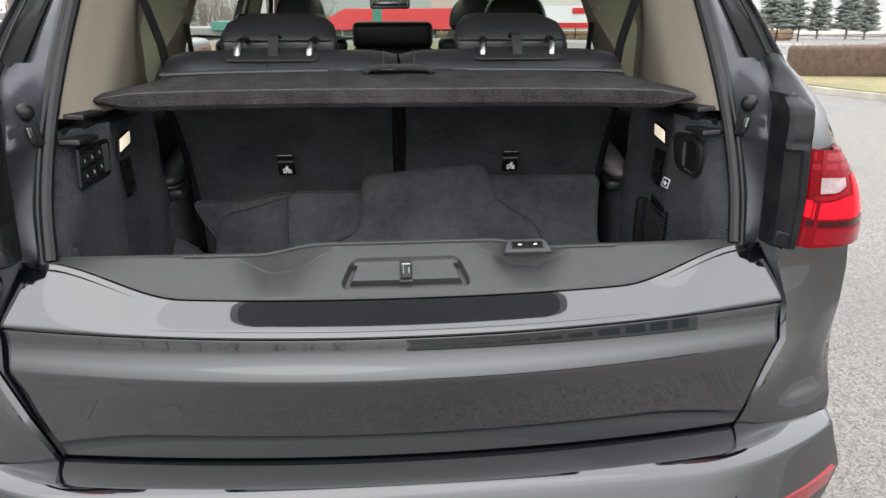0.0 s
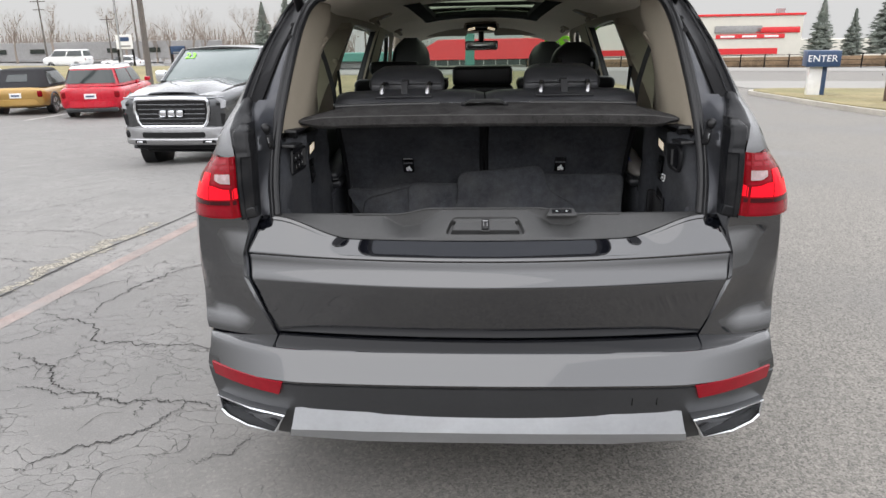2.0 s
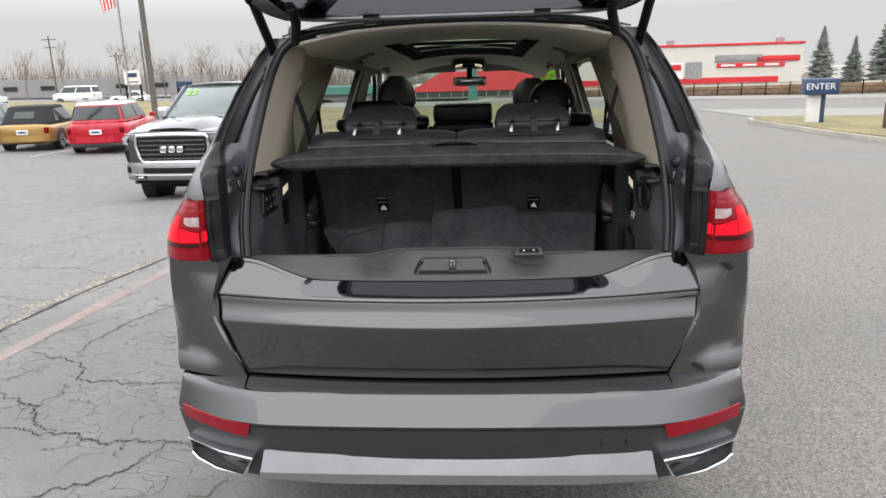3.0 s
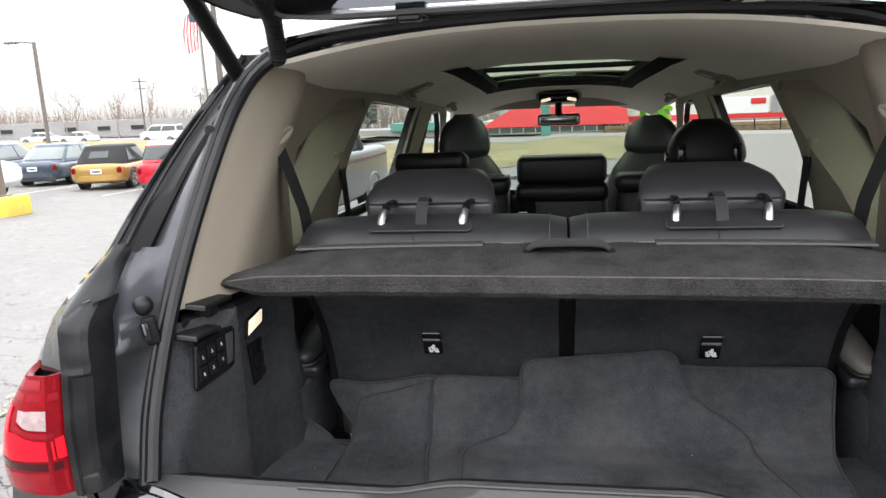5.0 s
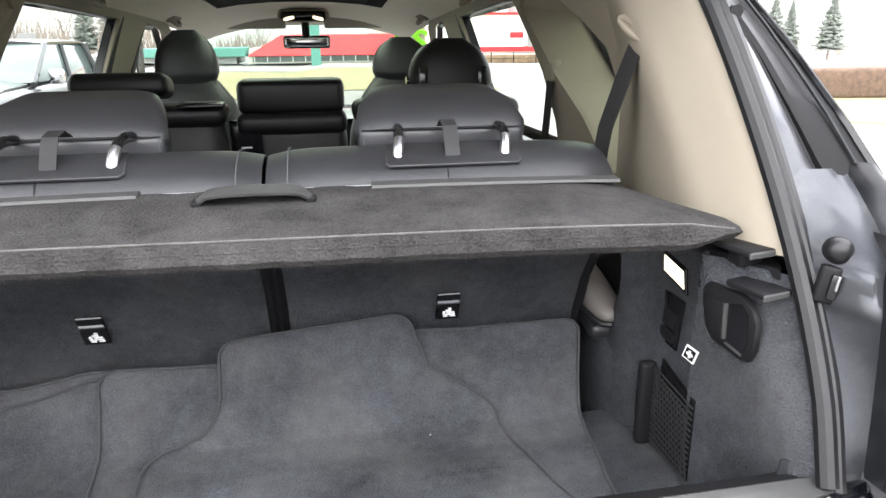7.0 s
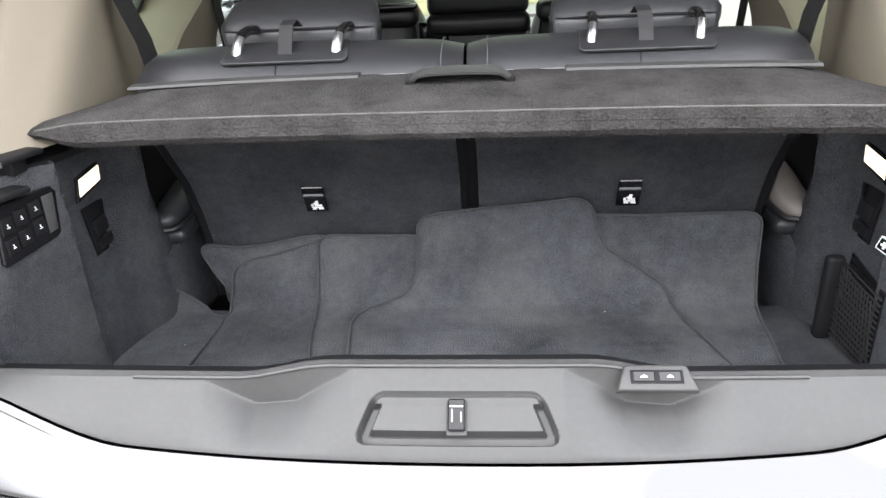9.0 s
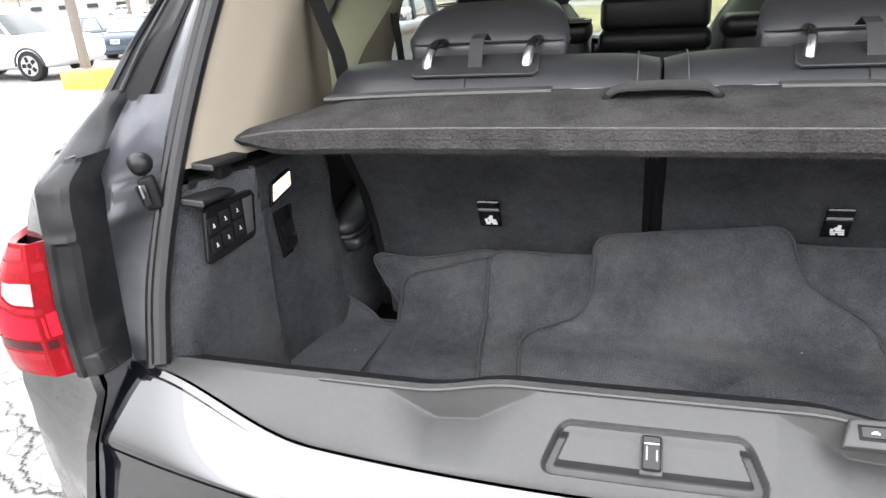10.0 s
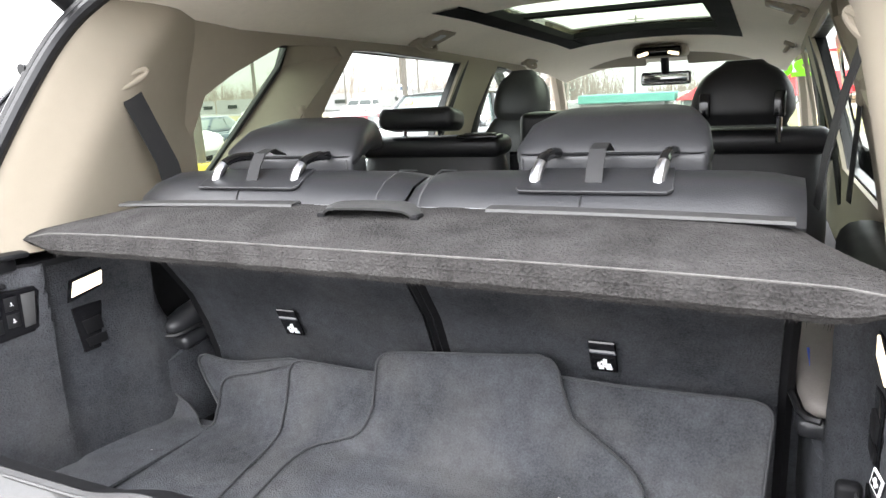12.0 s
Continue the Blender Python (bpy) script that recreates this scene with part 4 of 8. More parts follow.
# windscreen pillars
for side in (1, -1):
    part("front_pillar", tube([(side * 0.66, 3.92, 1.78), (side * 0.72, 4.3, 1.50), (side * 0.78, 4.66, 1.12)], 0.045, 8), BEIGE, suv)
part("dashboard", box((0, 4.30, 1.02), (1.36, 0.62, 0.20), 0.07, 4), BLACK_PLASTIC, suv, "black dashboard")
# load compartment under the windows: dark shell behind the seats and floor
part("cabin_floor", box((0, 2.55, 0.55), (1.44, 3.6, 0.06), 0.01), CARPET, suv)

# ---- open upper tailgate on its hinges ----
UNDER = [(0.217, 2.420), (0.287, 2.265), (0.357, 2.110), (0.42, 1.970), (0.46, 1.910), (0.53, 1.882), (0.62, 1.868), (0.68, 1.872), (0.735, 1.888)]


def hatch_half(y):
    return lerp_table([(0.217, 0.70), (0.235, 0.735), (0.287, 0.75), (0.41, 0.70), (0.54, 0.645), (0.655, 0.575), (0.735, 0.50)], y)


def under(x, y, off):
    """The lining's height, with a crown like the roof's."""
    return (x, y, lerp_table(UNDER, y) + 0.030 * (1 - (abs(x) / 0.65) ** 2.2) * smooth(0.56, 0.27, y) - 0.006 * smooth(0.5, 0.65, y) + off)


def hatch_shell(shrink, off, thick):
    """A crowned sheet with an opening for the rear window."""
    us = [-1, -0.96, -0.9, -0.85, -0.8, -0.72, -0.6, -0.4, -0.2, 0, 0.2, 0.4, 0.6, 0.72, 0.8, 0.85, 0.9, 0.96, 1]
    vs = [0.217, 0.222, 0.235, 0.26, 0.287, 0.32, 0.357, 0.39, 0.42, 0.44, 0.46, 0.51, 0.56, 0.62, 0.68, 0.735]
    bm = bmesh.new()
    grid = [[bm.verts.new(under(u * hatch_half(y) * shrink, y, off(abs(u), y))) for u in us] for y in vs]
    for j in range(len(vs) - 1):
        for i in range(len(us) - 1):
            if 0.32 - 1e-6 < vs[j] < 0.6199 and -0.9 - 1e-6 < us[i] < 0.8999:
                continue
            bm.faces.new((grid[j][i], grid[j][i + 1], grid[j + 1][i + 1], grid[j + 1][i]))
    bmesh.ops.recalc_face_normals(bm, faces=bm.faces)
    bmesh.ops.solidify(bm, geom=bm.faces[:], thickness=thick)
    return bm


hatch = part("upper_tailgate", hatch_shell(1.0, lambda a, y: 0.085 - 0.07 * smooth(0.80, 1.0, a), 0.012), PAINT, suv, "raised graphite upper tailgate")
part("inner_lining", hatch_shell(0.985, lambda a, y: 0.004 + 0.010 * smooth(0.8, 1.0, a) + 0.008 * smooth(0.5, 0.35, y) * smooth(0.9, 0.7, a), 0.008), HATCH_LINING, hatch, "dark grey plastic tailgate lining")
ys = [0.316, 0.34, 0.357, 0.39, 0.42, 0.44, 0.46, 0.51, 0.56, 0.625]
part("rear_window", loft([[under(hatch_half(y) * 0.915 * k / 8, y, 0.012) for k in range(-8, 9)] for y in ys], thick=0.005), PANE_REAR, hatch, "dark tinted rear window")
# outside of the raised tailgate: lamps, handle recess and the plate in its frame
on = Matrix.Translation((0, 0.246, lerp_table(UNDER, 0.280) + 0.135)) @ Matrix.Rotation(radians(-66), 4, "X")
plate = part("plate_frame", box((0, 0, 0), (0.33, 0.175, 0.010), 0.004, 2), SILVER, hatch, "bright dealer plate frame")
plate.matrix_world = on
part("plate", box((0, 0.008, 0.003), (0.30, 0.135, 0.010), 0.002, 1), GLOSS_BLACK, plate, "black dealer plate").matrix_world = on
for dx, dy, w, h in ((0, 0.036, 0.085, 0.018), (0, 0.008, 0.21, 0.022), (0, -0.073, 0.26, 0.014)):
    part("lettering_bar", box((dx, dy, 0.008), (w, h, 0.003)), WHITE_MARK if dy > -0.05 else CLADDING, plate).matrix_world = on
for side in (1, -1):
    rows = [[under(side * (0.30 + 0.40 * u), y + 0.02 * u, 0.100 - 0.06 * smooth(0.80, 1.0, (0.30 + 0.40 * u) / hatch_half(y))) for u in (0, 0.15, 0.35, 0.55, 0.75, 0.9, 1)] for y in (0.308, 0.316, 0.332, 0.345)]
    part("tailgate_lamp", loft(rows, thick=0.008, eye=(0, 0, 9)), RED_LENS, hatch, "red lamp on the raised tailgate")
for x in (-0.29, 0.32):
    bm = box((x, 0.66, 1.868), (0.060, 0.05, 0.030), 0.005)
    box((x, 0.63, 1.852), (0.045, 0.03, 0.012), 0.003, 1, None, bm)
    part("hinge", bm, GLOSS_BLACK, suv)
for side in (1, -1):
    a, b = Vector((side * 0.676, 0.715, 1.758)), Vector((side * 0.668, 0.345, 2.045))
    strut = part("gas_strut", tube([a, a.lerp(b, 0.6)], 0.017, 12), BLACK_PLASTIC, suv, "black powered tailgate strut")
    part("strut_rod", tube([a.lerp(b, 0.6), b], 0.024, 12), BLACK_PLASTIC, strut)
    hose = spline([(side * 0.60, 0.735, 1.795), (side * 0.585, 0.70, 1.825), (side * 0.56, 0.62, 1.87), (side * 0.55, 0.52, 1.905)], 40)
    part("cable_gaiter", tube(hose, [0.016 + 0.003 * (k % 2) for k in range(40)], 12), RUBBER, suv, "ribbed rubber cable gaiter")
    for z in (1.66, 1.70):
        part("jamb_plug", tube([(side * 0.692, 0.60 + (z - 1.66) * 1.6, z), (side * 0.692, 0.585 + (z - 1.66) * 1.6, z)], 0.010, 12), RUBBER, suv)

# ---- load space ----
FLOOR_Z = 0.93
rows = [[(x, 0.34 + ((0.745 + 0.05 * max(0, abs(x) - 0.51)) - 0.34) * k / 5, FLOOR_Z) for x in (-0.72, -0.66, -0.60, -0.54, -0.5, -0.3, 0, 0.3, 0.5, 0.54, 0.60, 0.66, 0.72)] for k in range(6)]
part("load_floor", loft(rows, thick=0.02), CARPET, suv, "charcoal carpeted load floor")
for side in (1, -1):
    rows = []
    for k in range(17):
        z = 0.90 + 0.42 * k / 16
        lean = 0.012 * (k / 16)
        deep = 0.075 * smooth(1.22, 1.06, z)
        q = seal_at(max(z, 1.09))
        y0 = q.y + 0.012
        r = spline([(q.x - 0.006, y0, z), (q.x - 0.022, y0 + 0.022, z), (0.670 + lean * 0.3, max(0.375, y0 + 0.05), z), (0.655 + lean * 0.4, max(0.445, y0 + 0.09), z), (0.644, 0.508, z), (0.640, 0.522, z), (0.646 + lean, 0.540, z), (0.640 + lean, 0.61, z), (0.628 + lean, 0.67, z), (0.612, 0.715, z), (0.610, 0.728 + deep * 0.6, z), (0.640, 0.738 + deep, z), (0.72, 0.75 + deep, z)], 44)
        rows.append([(side * p.x, p.y, p.z) for p in r])
    trim = part("load_side_trim", loft(rows, thick=0.006), CARPET, suv, "charcoal carpeted load bay side")
    rows = [[(side * x, y, z0 + (top - z0) * k / 6) for k in range(7)] for x, y, z0, top in ((0.613, 0.728, 0.90, 1.055), (0.600, 0.748, 0.90, 1.062), (0.592, 0.79, 0.90, 1.075), (0.588, 0.86, 0.90, 1.092), (0.590, 0.96, 0.90, 1.10))]
    rows = [r + [(r[-1][0] + side * 0.03, r[-1][1], r[-1][2] + 0.004), (side * 0.70, r[-1][1], r[-1][2])] for r in rows]
    part("trim_foot", loft(rows, thick=0.005), CARPET, trim)
    # black shelf and cover rails along the top
    bm = prism([(0.696, 0.415), (0.684, 0.46), (0.660, 0.51), (0.640, 0.64), (0.625, 0.76), (0.72, 0.76), (0.72, 0.45)], 0.012, Matrix.Translation((0, 0, 1.312)) @ Matrix.Diagonal((side, 1, 1, 1)), 0.004)
    shelf = part("side_shelf", bm, BLACK_PLASTIC, suv, "black plastic cover rail shelf")
    for z, y0, y1, xo in ((1.300, 0.39, 0.46, 0.672), (1.345, 0.43, 0.51, 0.672)):
        part("cover_rail", box((side * xo, (y0 + y1) / 2, z), (0.050, y1 - y0, 0.010), 0.004, 2, Matrix.Rotation(radians(side * 14), 4, "Z")), BLACK_PLASTIC, shelf)
        # a paler grey strip along the rail's front edge
        part("rail_edge", box((side * (xo + 0.002), y0 - 0.002, z), (0.046, 0.004, 0.009), 0.0015, 1, Matrix.Rotation(radians(side * 14), 4, "Z")), TRIM_PLASTIC, shelf, "paler grey rail edge")
    part("rail_clip", box((side * 0.680, 0.475, 1.328), (0.035, 0.035, 0.024), 0.005, 2), BLACK_PLASTIC, shelf)
    # dark wheel housing and side wall behind the seats
    part("wheel_housing", box((side * 0.70, 1.02, 1.05), (0.10, 0.55, 0.50), 0.04, 3), BLACK_PLASTIC, suv)
    rows = []
    for y, hw, hh, dz in ((0.740, 0.006, 0.005, 0.0), (0.745, 0.016, 0.011, 0.0), (0.760, 0.025, 0.016, 0.002), (0.80, 0.032, 0.021, 0.008), (0.88, 0.038, 0.025, 0.018), (0.98, 0.042, 0.028, 0.028), (1.10, 0.042, 0.030, 0.034)):
        rows.append([(side * (0.606 + hw * math.copysign(abs(math.cos(a)) ** 0.6, math.cos(a))), y, 1.128 + dz + hh * math.copysign(abs(math.sin(a)) ** 0.7, math.sin(a))) for a in (2 * math.pi * k / 20 for k in range(20))])
    bm = loft(rows, close=True)
    bmesh.ops.holes_fill(bm, edges=bm.edges, sides=30)
    bolster = part("seat_bolster", bm, TAUPE if side > 0 else LEATHER, suv, "padded seat bolster with black piping", 60)
    rim = [(side * (0.606 - 0.004 - hw), y, 1.116 + dz) for y, hw, dz in ((1.0, 0.044, 0.032), (0.88, 0.041, 0.020), (0.80, 0.035, 0.009), (0.755, 0.027, 0.003), (0.740, 0.016, 0.0), (0.734, 0.0, 0.0))]
    part("bolster_piping", tube(rim, 0.005, 6), RUBBER, bolster)
    part("bolster_underside", box((side * 0.607, 0.91, 1.108), (0.068, 0.31, 0.034), 0.014, 3, Matrix.Rotation(radians(7), 4, "X")), LEATHER, bolster)
    if side > 0:
        part("blue_tag", box((0.590, 0.850, 1.160), (0.006, 0.060, 0.012), 0.003, 1, Matrix.Rotation(radians(12), 4, "X")), BLUE_TAG, bolster, "blue fabric tag")
    # boot lamp
    on = Matrix(((0, 0, -side, side * 0.650), (side, 0, 0, 0.594), (0, 1, 0, 1.258), (0, 0, 0, 1)))
    on = Matrix.Translation((side * 0.650, 0.604, 1.260)) @ Matrix.Rotation(radians(-90 * side), 4, "Z") @ Matrix.Rotation(radians(90), 4, "X")
    shape = [(-0.034, -0.016), (0.034, -0.006), (0.038, 0.020), (-0.026, 0.012)]
    shape = [(-side * u, v) for u, v in shape]
    lamp = part("boot_lamp", prism(shape, 0.006, on, 0.002), LAMP_LIT, trim, "lit white boot lamp")
    part("lamp_frame", prism([(1.22 * u, 1.45 * v - 0.001) for u, v in shape], 0.004, on, 0.002), GLOSS_BLACK, lamp)
    # small switch recess
    on = Matrix.Translation((side * 0.650, 0.602, 1.178)) @ Matrix.Rotation(radians(-90 * side), 4, "Z") @ Matrix.Rotation(radians(90), 4, "X")
    sw = part("socket_recess", prism([(-side * u, v) for u, v in ((-0.035, 0.045), (0.030, 0.045), (0.038, -0.046), (-0.022, -0.046))], 0.004, on, 0.002), GLOSS_BLACK, trim)
    part("socket_cover", prism([(-side * u, v) for u, v in ((-0.020, 0.016), (0.020, 0.018), (0.024, -0.010), (-0.012, -0.012))], 0.008, on, 0.002), BLACK_PLASTIC, sw)
    part("socket_lip", prism([(-side * u, v) for u, v in ((-0.018, -0.020), (0.028, -0.018), (0.030, -0.038), (-0.012, -0.038))], 0.007, on, 0.002), BLACK_PLASTIC, sw)

on_l = Matrix.Translation((-0.660, 0.454, 1.245)) @ Matrix.Rotation(radians(90 - 9), 4, "Z") @ Matrix.Rotation(radians(90), 4, "X") @ Matrix.Diagonal((0.97, 0.93, 0.8, 1))
# panel of seat-folding buttons
panel = part("button_panel", prism([(-0.060, 0.040), (-0.050, 0.048), (0.052, 0.046), (0.062, 0.036), (0.050, -0.036), (0.040, -0.042), (-0.066, -0.050), (-0.072, -0.042)], 0.010, on_l, 0.004), GLOSS_BLACK, suv, "gloss black seat folding panel")
for i, (cx, cy) in enumerate(((-0.050, 0.014), (-0.050, -0.020), (-0.022, 0.018), (-0.022, -0.016), (0.008, 0.022), (0.008, -0.010))):
    key = part("key", prism([(cx - 0.011, cy - 0.013), (cx + 0.011, cy - 0.013), (cx + 0.011, cy + 0.013), (cx - 0.011, cy + 0.013)], 0.014, on_l, 0.002), BLACK_PLASTIC, panel)
    bm = prism([(cx - 0.003, cy - 0.003), (cx + 0.003, cy - 0.003), (cx + 0.003, cy - 0.0018), (cx - 0.003, cy - 0.0018)], 0.0146, on_l)
    prism([(cx - 0.001, cy - 0.001), (cx + 0.001, cy - 0.001), (cx + 0.0, cy + 0.004), (cx - 0.002, cy + 0.004)], 0.0146, on_l, bm=bm)
    part("key_mark", bm, WHITE_MARK, key)
part("blank_plate", prism([(0.024, -0.030), (0.044, -0.028), (0.052, 0.036), (0.026, 0.036)], 0.012, on_l, 0.003), TRIM_PLASTIC, panel)

on_r = Matrix.Translation((0.660, 0.445, 1.236)) @ Matrix.Rotation(radians(-90 + 9), 4, "Z") @ Matrix.Rotation(radians(90), 4, "X")
pocket = part("pocket_frame", prism([(-0.064, 0.040), (-0.055, 0.048), (0.013, 0.050), (0.034, 0.040), (0.047, 0.020), (0.046, -0.020), (0.036, -0.040), (0.018, -0.042), (-0.038, -0.036), (-0.054, -0.020), (-0.066, 0.022)], 0.010, on_r, 0.004), BLACK_PLASTIC, suv, "black lidded pocket")
part("pocket_lid", prism([(-0.057, 0.030), (-0.014, 0.032), (-0.011, -0.022), (-0.044, -0.020)], 0.014, on_r, 0.003), BLACK_PLASTIC, pocket)
part("lid_edge", prism([(-0.013, 0.031), (-0.009, 0.031), (-0.006, -0.022), (-0.010, -0.022)], 0.016, on_r, 0.001), TRIM_PLASTIC, pocket)
part("pocket_ledge", prism([(-0.004, -0.026), (0.028, -0.031), (0.026, -0.035), (-0.008, -0.029)], 0.0125, on_r, 0.001), TRIM_PLASTIC, pocket)
part("pocket_hollow", prism([(-0.005, 0.032), (0.018, 0.040), (0.032, 0.028), (0.035, -0.012), (0.028, -0.029), (-0.004, -0.024)], 0.0115, on_r), GLOSS_BLACK, pocket)
on_m = Matrix.Translation((0.639, 0.519, 1.157)) @ Matrix.Rotation(radians(-80), 4, "Z") @ Matrix.Rotation(radians(90), 4, "X")
mark = part("first_aid_mark", prism([(-0.009, 0.013), (0.018, 0.011), (0.009, -0.013), (-0.018, -0.010)], 0.002, on_m), WHITE_MARK, suv, "white first aid cross label")
part("mark_field", prism([(-0.007, 0.0105), (0.0145, 0.009), (0.007, -0.0105), (-0.0145, -0.008)], 0.0024, on_m), GLOSS_BLACK, mark)
bm = prism([(-0.003, -0.006), (0.002, -0.006), (0.003, 0.006), (-0.002, 0.006)], 0.0028, on_m)
prism([(-0.007, -0.002), (0.007, -0.002), (0.007, 0.002), (-0.007, 0.002)], 0.0028, on_m, bm=bm)
part("mark_cross", bm, WHITE_MARK, mark)
# net pocket in the offside trim
net = bmesh.new()
for k in range(12):
    u = k / 11
    tube([(0.638, 0.495 + 0.115 * u, 0.945), (0.634, 0.495 + 0.115 * u + 0.02, 1.085 - 0.02 * (1 - u))], 0.0016, 4, net)
for k in range(14):
    v = k / 13
    tube([(0.638, 0.495, 0.945 + 0.13 * v), (0.635, 0.62, 0.945 + 0.14 * v)], 0.0016, 4, net)
hollow = part("net_pocket", prism([(-0.062, -0.08), (0.06, -0.08), (0.06, 0.065), (-0.05, 0.085)], 0.003, Matrix.Translation((0.645, 0.56, 1.02)) @ Matrix.Rotation(radians(-90), 4, "Z") @ Matrix.Rotation(radians(90), 4, "X")), GLOSS_BLACK, suv, "black net pocket")
part("net", net, WEBBING, hollow)
part("net_post", box((0.628, 0.632, 1.01), (0.030, 0.022, 0.16), 0.008, 3), BLACK_PLASTIC, hollow)

# ---- third row of seats ----


BACK = [(0.90, 0.825), (1.06, 0.808), (1.13, 0.786), (1.20, 0.755), (1.29, 0.690), (1.36, 0.648)]


def back_y(z):
    return lerp_table(BACK, z)


for x0, x1 in ((-0.566, 0.000), (0.006, 0.566)):
    cx, w = (x0 + x1) / 2, x1 - x0
    c0, c1 = (-0.548, -0.018) if cx < 0 else (0.018, 0.550)
    rows = [[(c0 + (c1 - c0) * k / 20, back_y(z) + 0.016 * (abs(k - 10) / 10) ** 10, z) for k in range(21)] for z in (0.90, 1.0, 1.06, 1.09, 1.13, 1.165, 1.20, 1.23, 1.26, 1.29, 1.32, 1.36)]
    rows.append([(p[0], p[1] + 0.06, p[2]) for p in rows[-1]])
    seat = part("rear_seat", loft(rows, thick=0.05), CARPET, suv, "third row seat, carpeted back", 50)
    for e in (-1, 1):
        sx = (c0 - 0.011 if e < 0 else c1 + 0.011)
        part("back_edge", loft([[(sx - 0.010, back_y(z) + 0.020, z), (sx, back_y(z) + 0.010, z), (sx + 0.010, back_y(z) + 0.020, z), (sx + 0.010, back_y(z) + 0.07, z)] for z in (0.92, 1.06, 1.13, 1.20, 1.29, 1.36)], thick=0.004), BLACK_PLASTIC, seat)
    rows = []
    prof = [(0.690, 1.365), (0.668, 1.385), (0.662, 1.408), (0.676, 1.430), (0.710, 1.449), (0.76, 1.458), (0.82, 1.450), (0.87, 1.42), (0.90, 1.36), (0.92, 1.20)]
    for k in range(17):
        t = k / 16
        e = (abs(2 * t - 1)) ** 8
        rows.append([(x0 + w * t, y + 0.022 * e, z - 0.014 * e) for y, z in prof])
    part("backrest", loft(rows, thick=0.004), LEATHER, seat, "black leather backrest top", 40)
    hx = -0.3015 if cx < 0 else 0.2995
    # plate round the headrest posts
    pl = [(-0.102, -0.036), (0.102, -0.036), (0.109, -0.027), (0.104, 0.036), (-0.104, 0.036), (-0.109, -0.027)]
    on = Matrix.Translation((hx, 0.712, 1.4475)) @ Matrix.Rotation(radians(20), 4, "X")
    plate = part("post_plate", prism(pl, 0.0045, on, 0.002), LEATHER, seat)
    part("plate_piping", tube([on @ Vector((u, v, 0.0035)) for u, v in ((-0.105, 0.0), (-0.108, -0.027), (-0.102, -0.0355), (0.102, -0.0355), (0.108, -0.027), (0.105, 0.0))], 0.0011, 6), STITCH, plate)
    # seams of the leather
    for sx in (x0 + 0.035 if cx > 0 else x1 - 0.035, hx - 0.012):
        part("seam", tube([(sx, y - 0.001, z + 0.0005) for y, z in prof[1:7]], 0.0012, 5), STITCH if abs(sx) < 0.1 else RUBBER, seat)
    for dx in (-0.087, 0.087):
        post = part("headrest_post", tube([(hx + dx, 0.706, 1.440), (hx + dx, 0.710, 1.452), (hx + dx + 0.002, 0.716, 1.463), (hx + dx + 0.004, 0.728, 1.473)], [0.0085, 0.009, 0.009, 0.0085], 10), STEEL, seat, "chrome headrest post")
        part("post_knob", tube(spline([(hx + dx + 0.004, 0.726, 1.472), (hx + dx + 0.0045, 0.738, 1.478), (hx + dx + 0.007, 0.765, 1.482), (hx + dx + 0.009, 0.80, 1.480)], 14), [0.0078 + 0.0010 * (k % 2) for k in range(14)], 10), GLOSS_BLACK, post)
    part("pull_strap", loft([[(hx - 0.012 + 0.024 * i, y, z) for i in (0, 1)] for y, z in ((0.700, 1.448), (0.712, 1.470), (0.730, 1.492), (0.76, 1.498), (0.79, 1.485))], thick=0.002), WEBBING, seat)
    # headrest tipped forward
    rows = []
    for yy, zz, hw, hh in ((0.812, 1.464, 0.130, 0.004), (0.804, 1.466, 0.143, 0.014), (0.815, 1.476, 0.149, 0.024), (0.86, 1.496, 0.141, 0.034), (0.93, 1.508, 0.120, 0.036), (0.985, 1.503, 0.100, 0.032), (1.02, 1.490, 0.087, 0.020), (1.025, 1.486, 0.07, 0.004)):
        ring = []
        for k in range(28):
            a = 2 * math.pi * k / 28
            c, s_ = math.cos(a), math.sin(a)
            ring.append((hx + hw * math.copysign(abs(c) ** 0.35, c), yy, zz + hh * math.copysign(abs(s_) ** 0.5, s_)))
        rows.append(ring)
    bm = loft(rows, close=True)
    bmesh.ops.holes_fill(bm, edges=bm.edges, sides=40)
    hr = part("headrest", bm, LEATHER, seat, "black leather headrest tipped forward", 60)
    part("headrest_base", box((hx, 0.83, 1.458), (0.29, 0.06, 0.045), 0.012, 3), LEATHER, seat)
    part("headrest_seam", tube(spline([(hx - 0.148, 0.83, 1.4775), (hx - 0.13, 0.8035, 1.4775), (hx, 0.8005, 1.4775), (hx + 0.13, 0.8035, 1.4775), (hx + 0.148, 0.83, 1.4775)], 24), 0.0016, 6), RUBBER, hr)
    part("headrest_zip", tube([(hx + (0.135 if cx < 0 else -0.135), 0.799, 1.446), (hx + (0.135 if cx < 0 else -0.135), 0.799, 1.472)], 0.0012, 5), STITCH, hr)
    # top tether plate with its printed tag
    tx = -0.30 if cx < 0 else 0.30
    on = Matrix.Translation((tx, back_y(1.166) - 0.005, 1.166)) @ Matrix.Rotation(radians(90 + 25), 4, "X")
    plate = part("tether_plate", box((0, 0, 0.002), (0.043, 0.066, 0.006), 0.002, 1), GLOSS_BLACK, seat)
    plate.matrix_world = on
    part("tether_bar", box((0, 0.012, 0.006), (0.043, 0.003, 0.003)), CHROME, plate).matrix_world = on
    bm = bmesh.new()
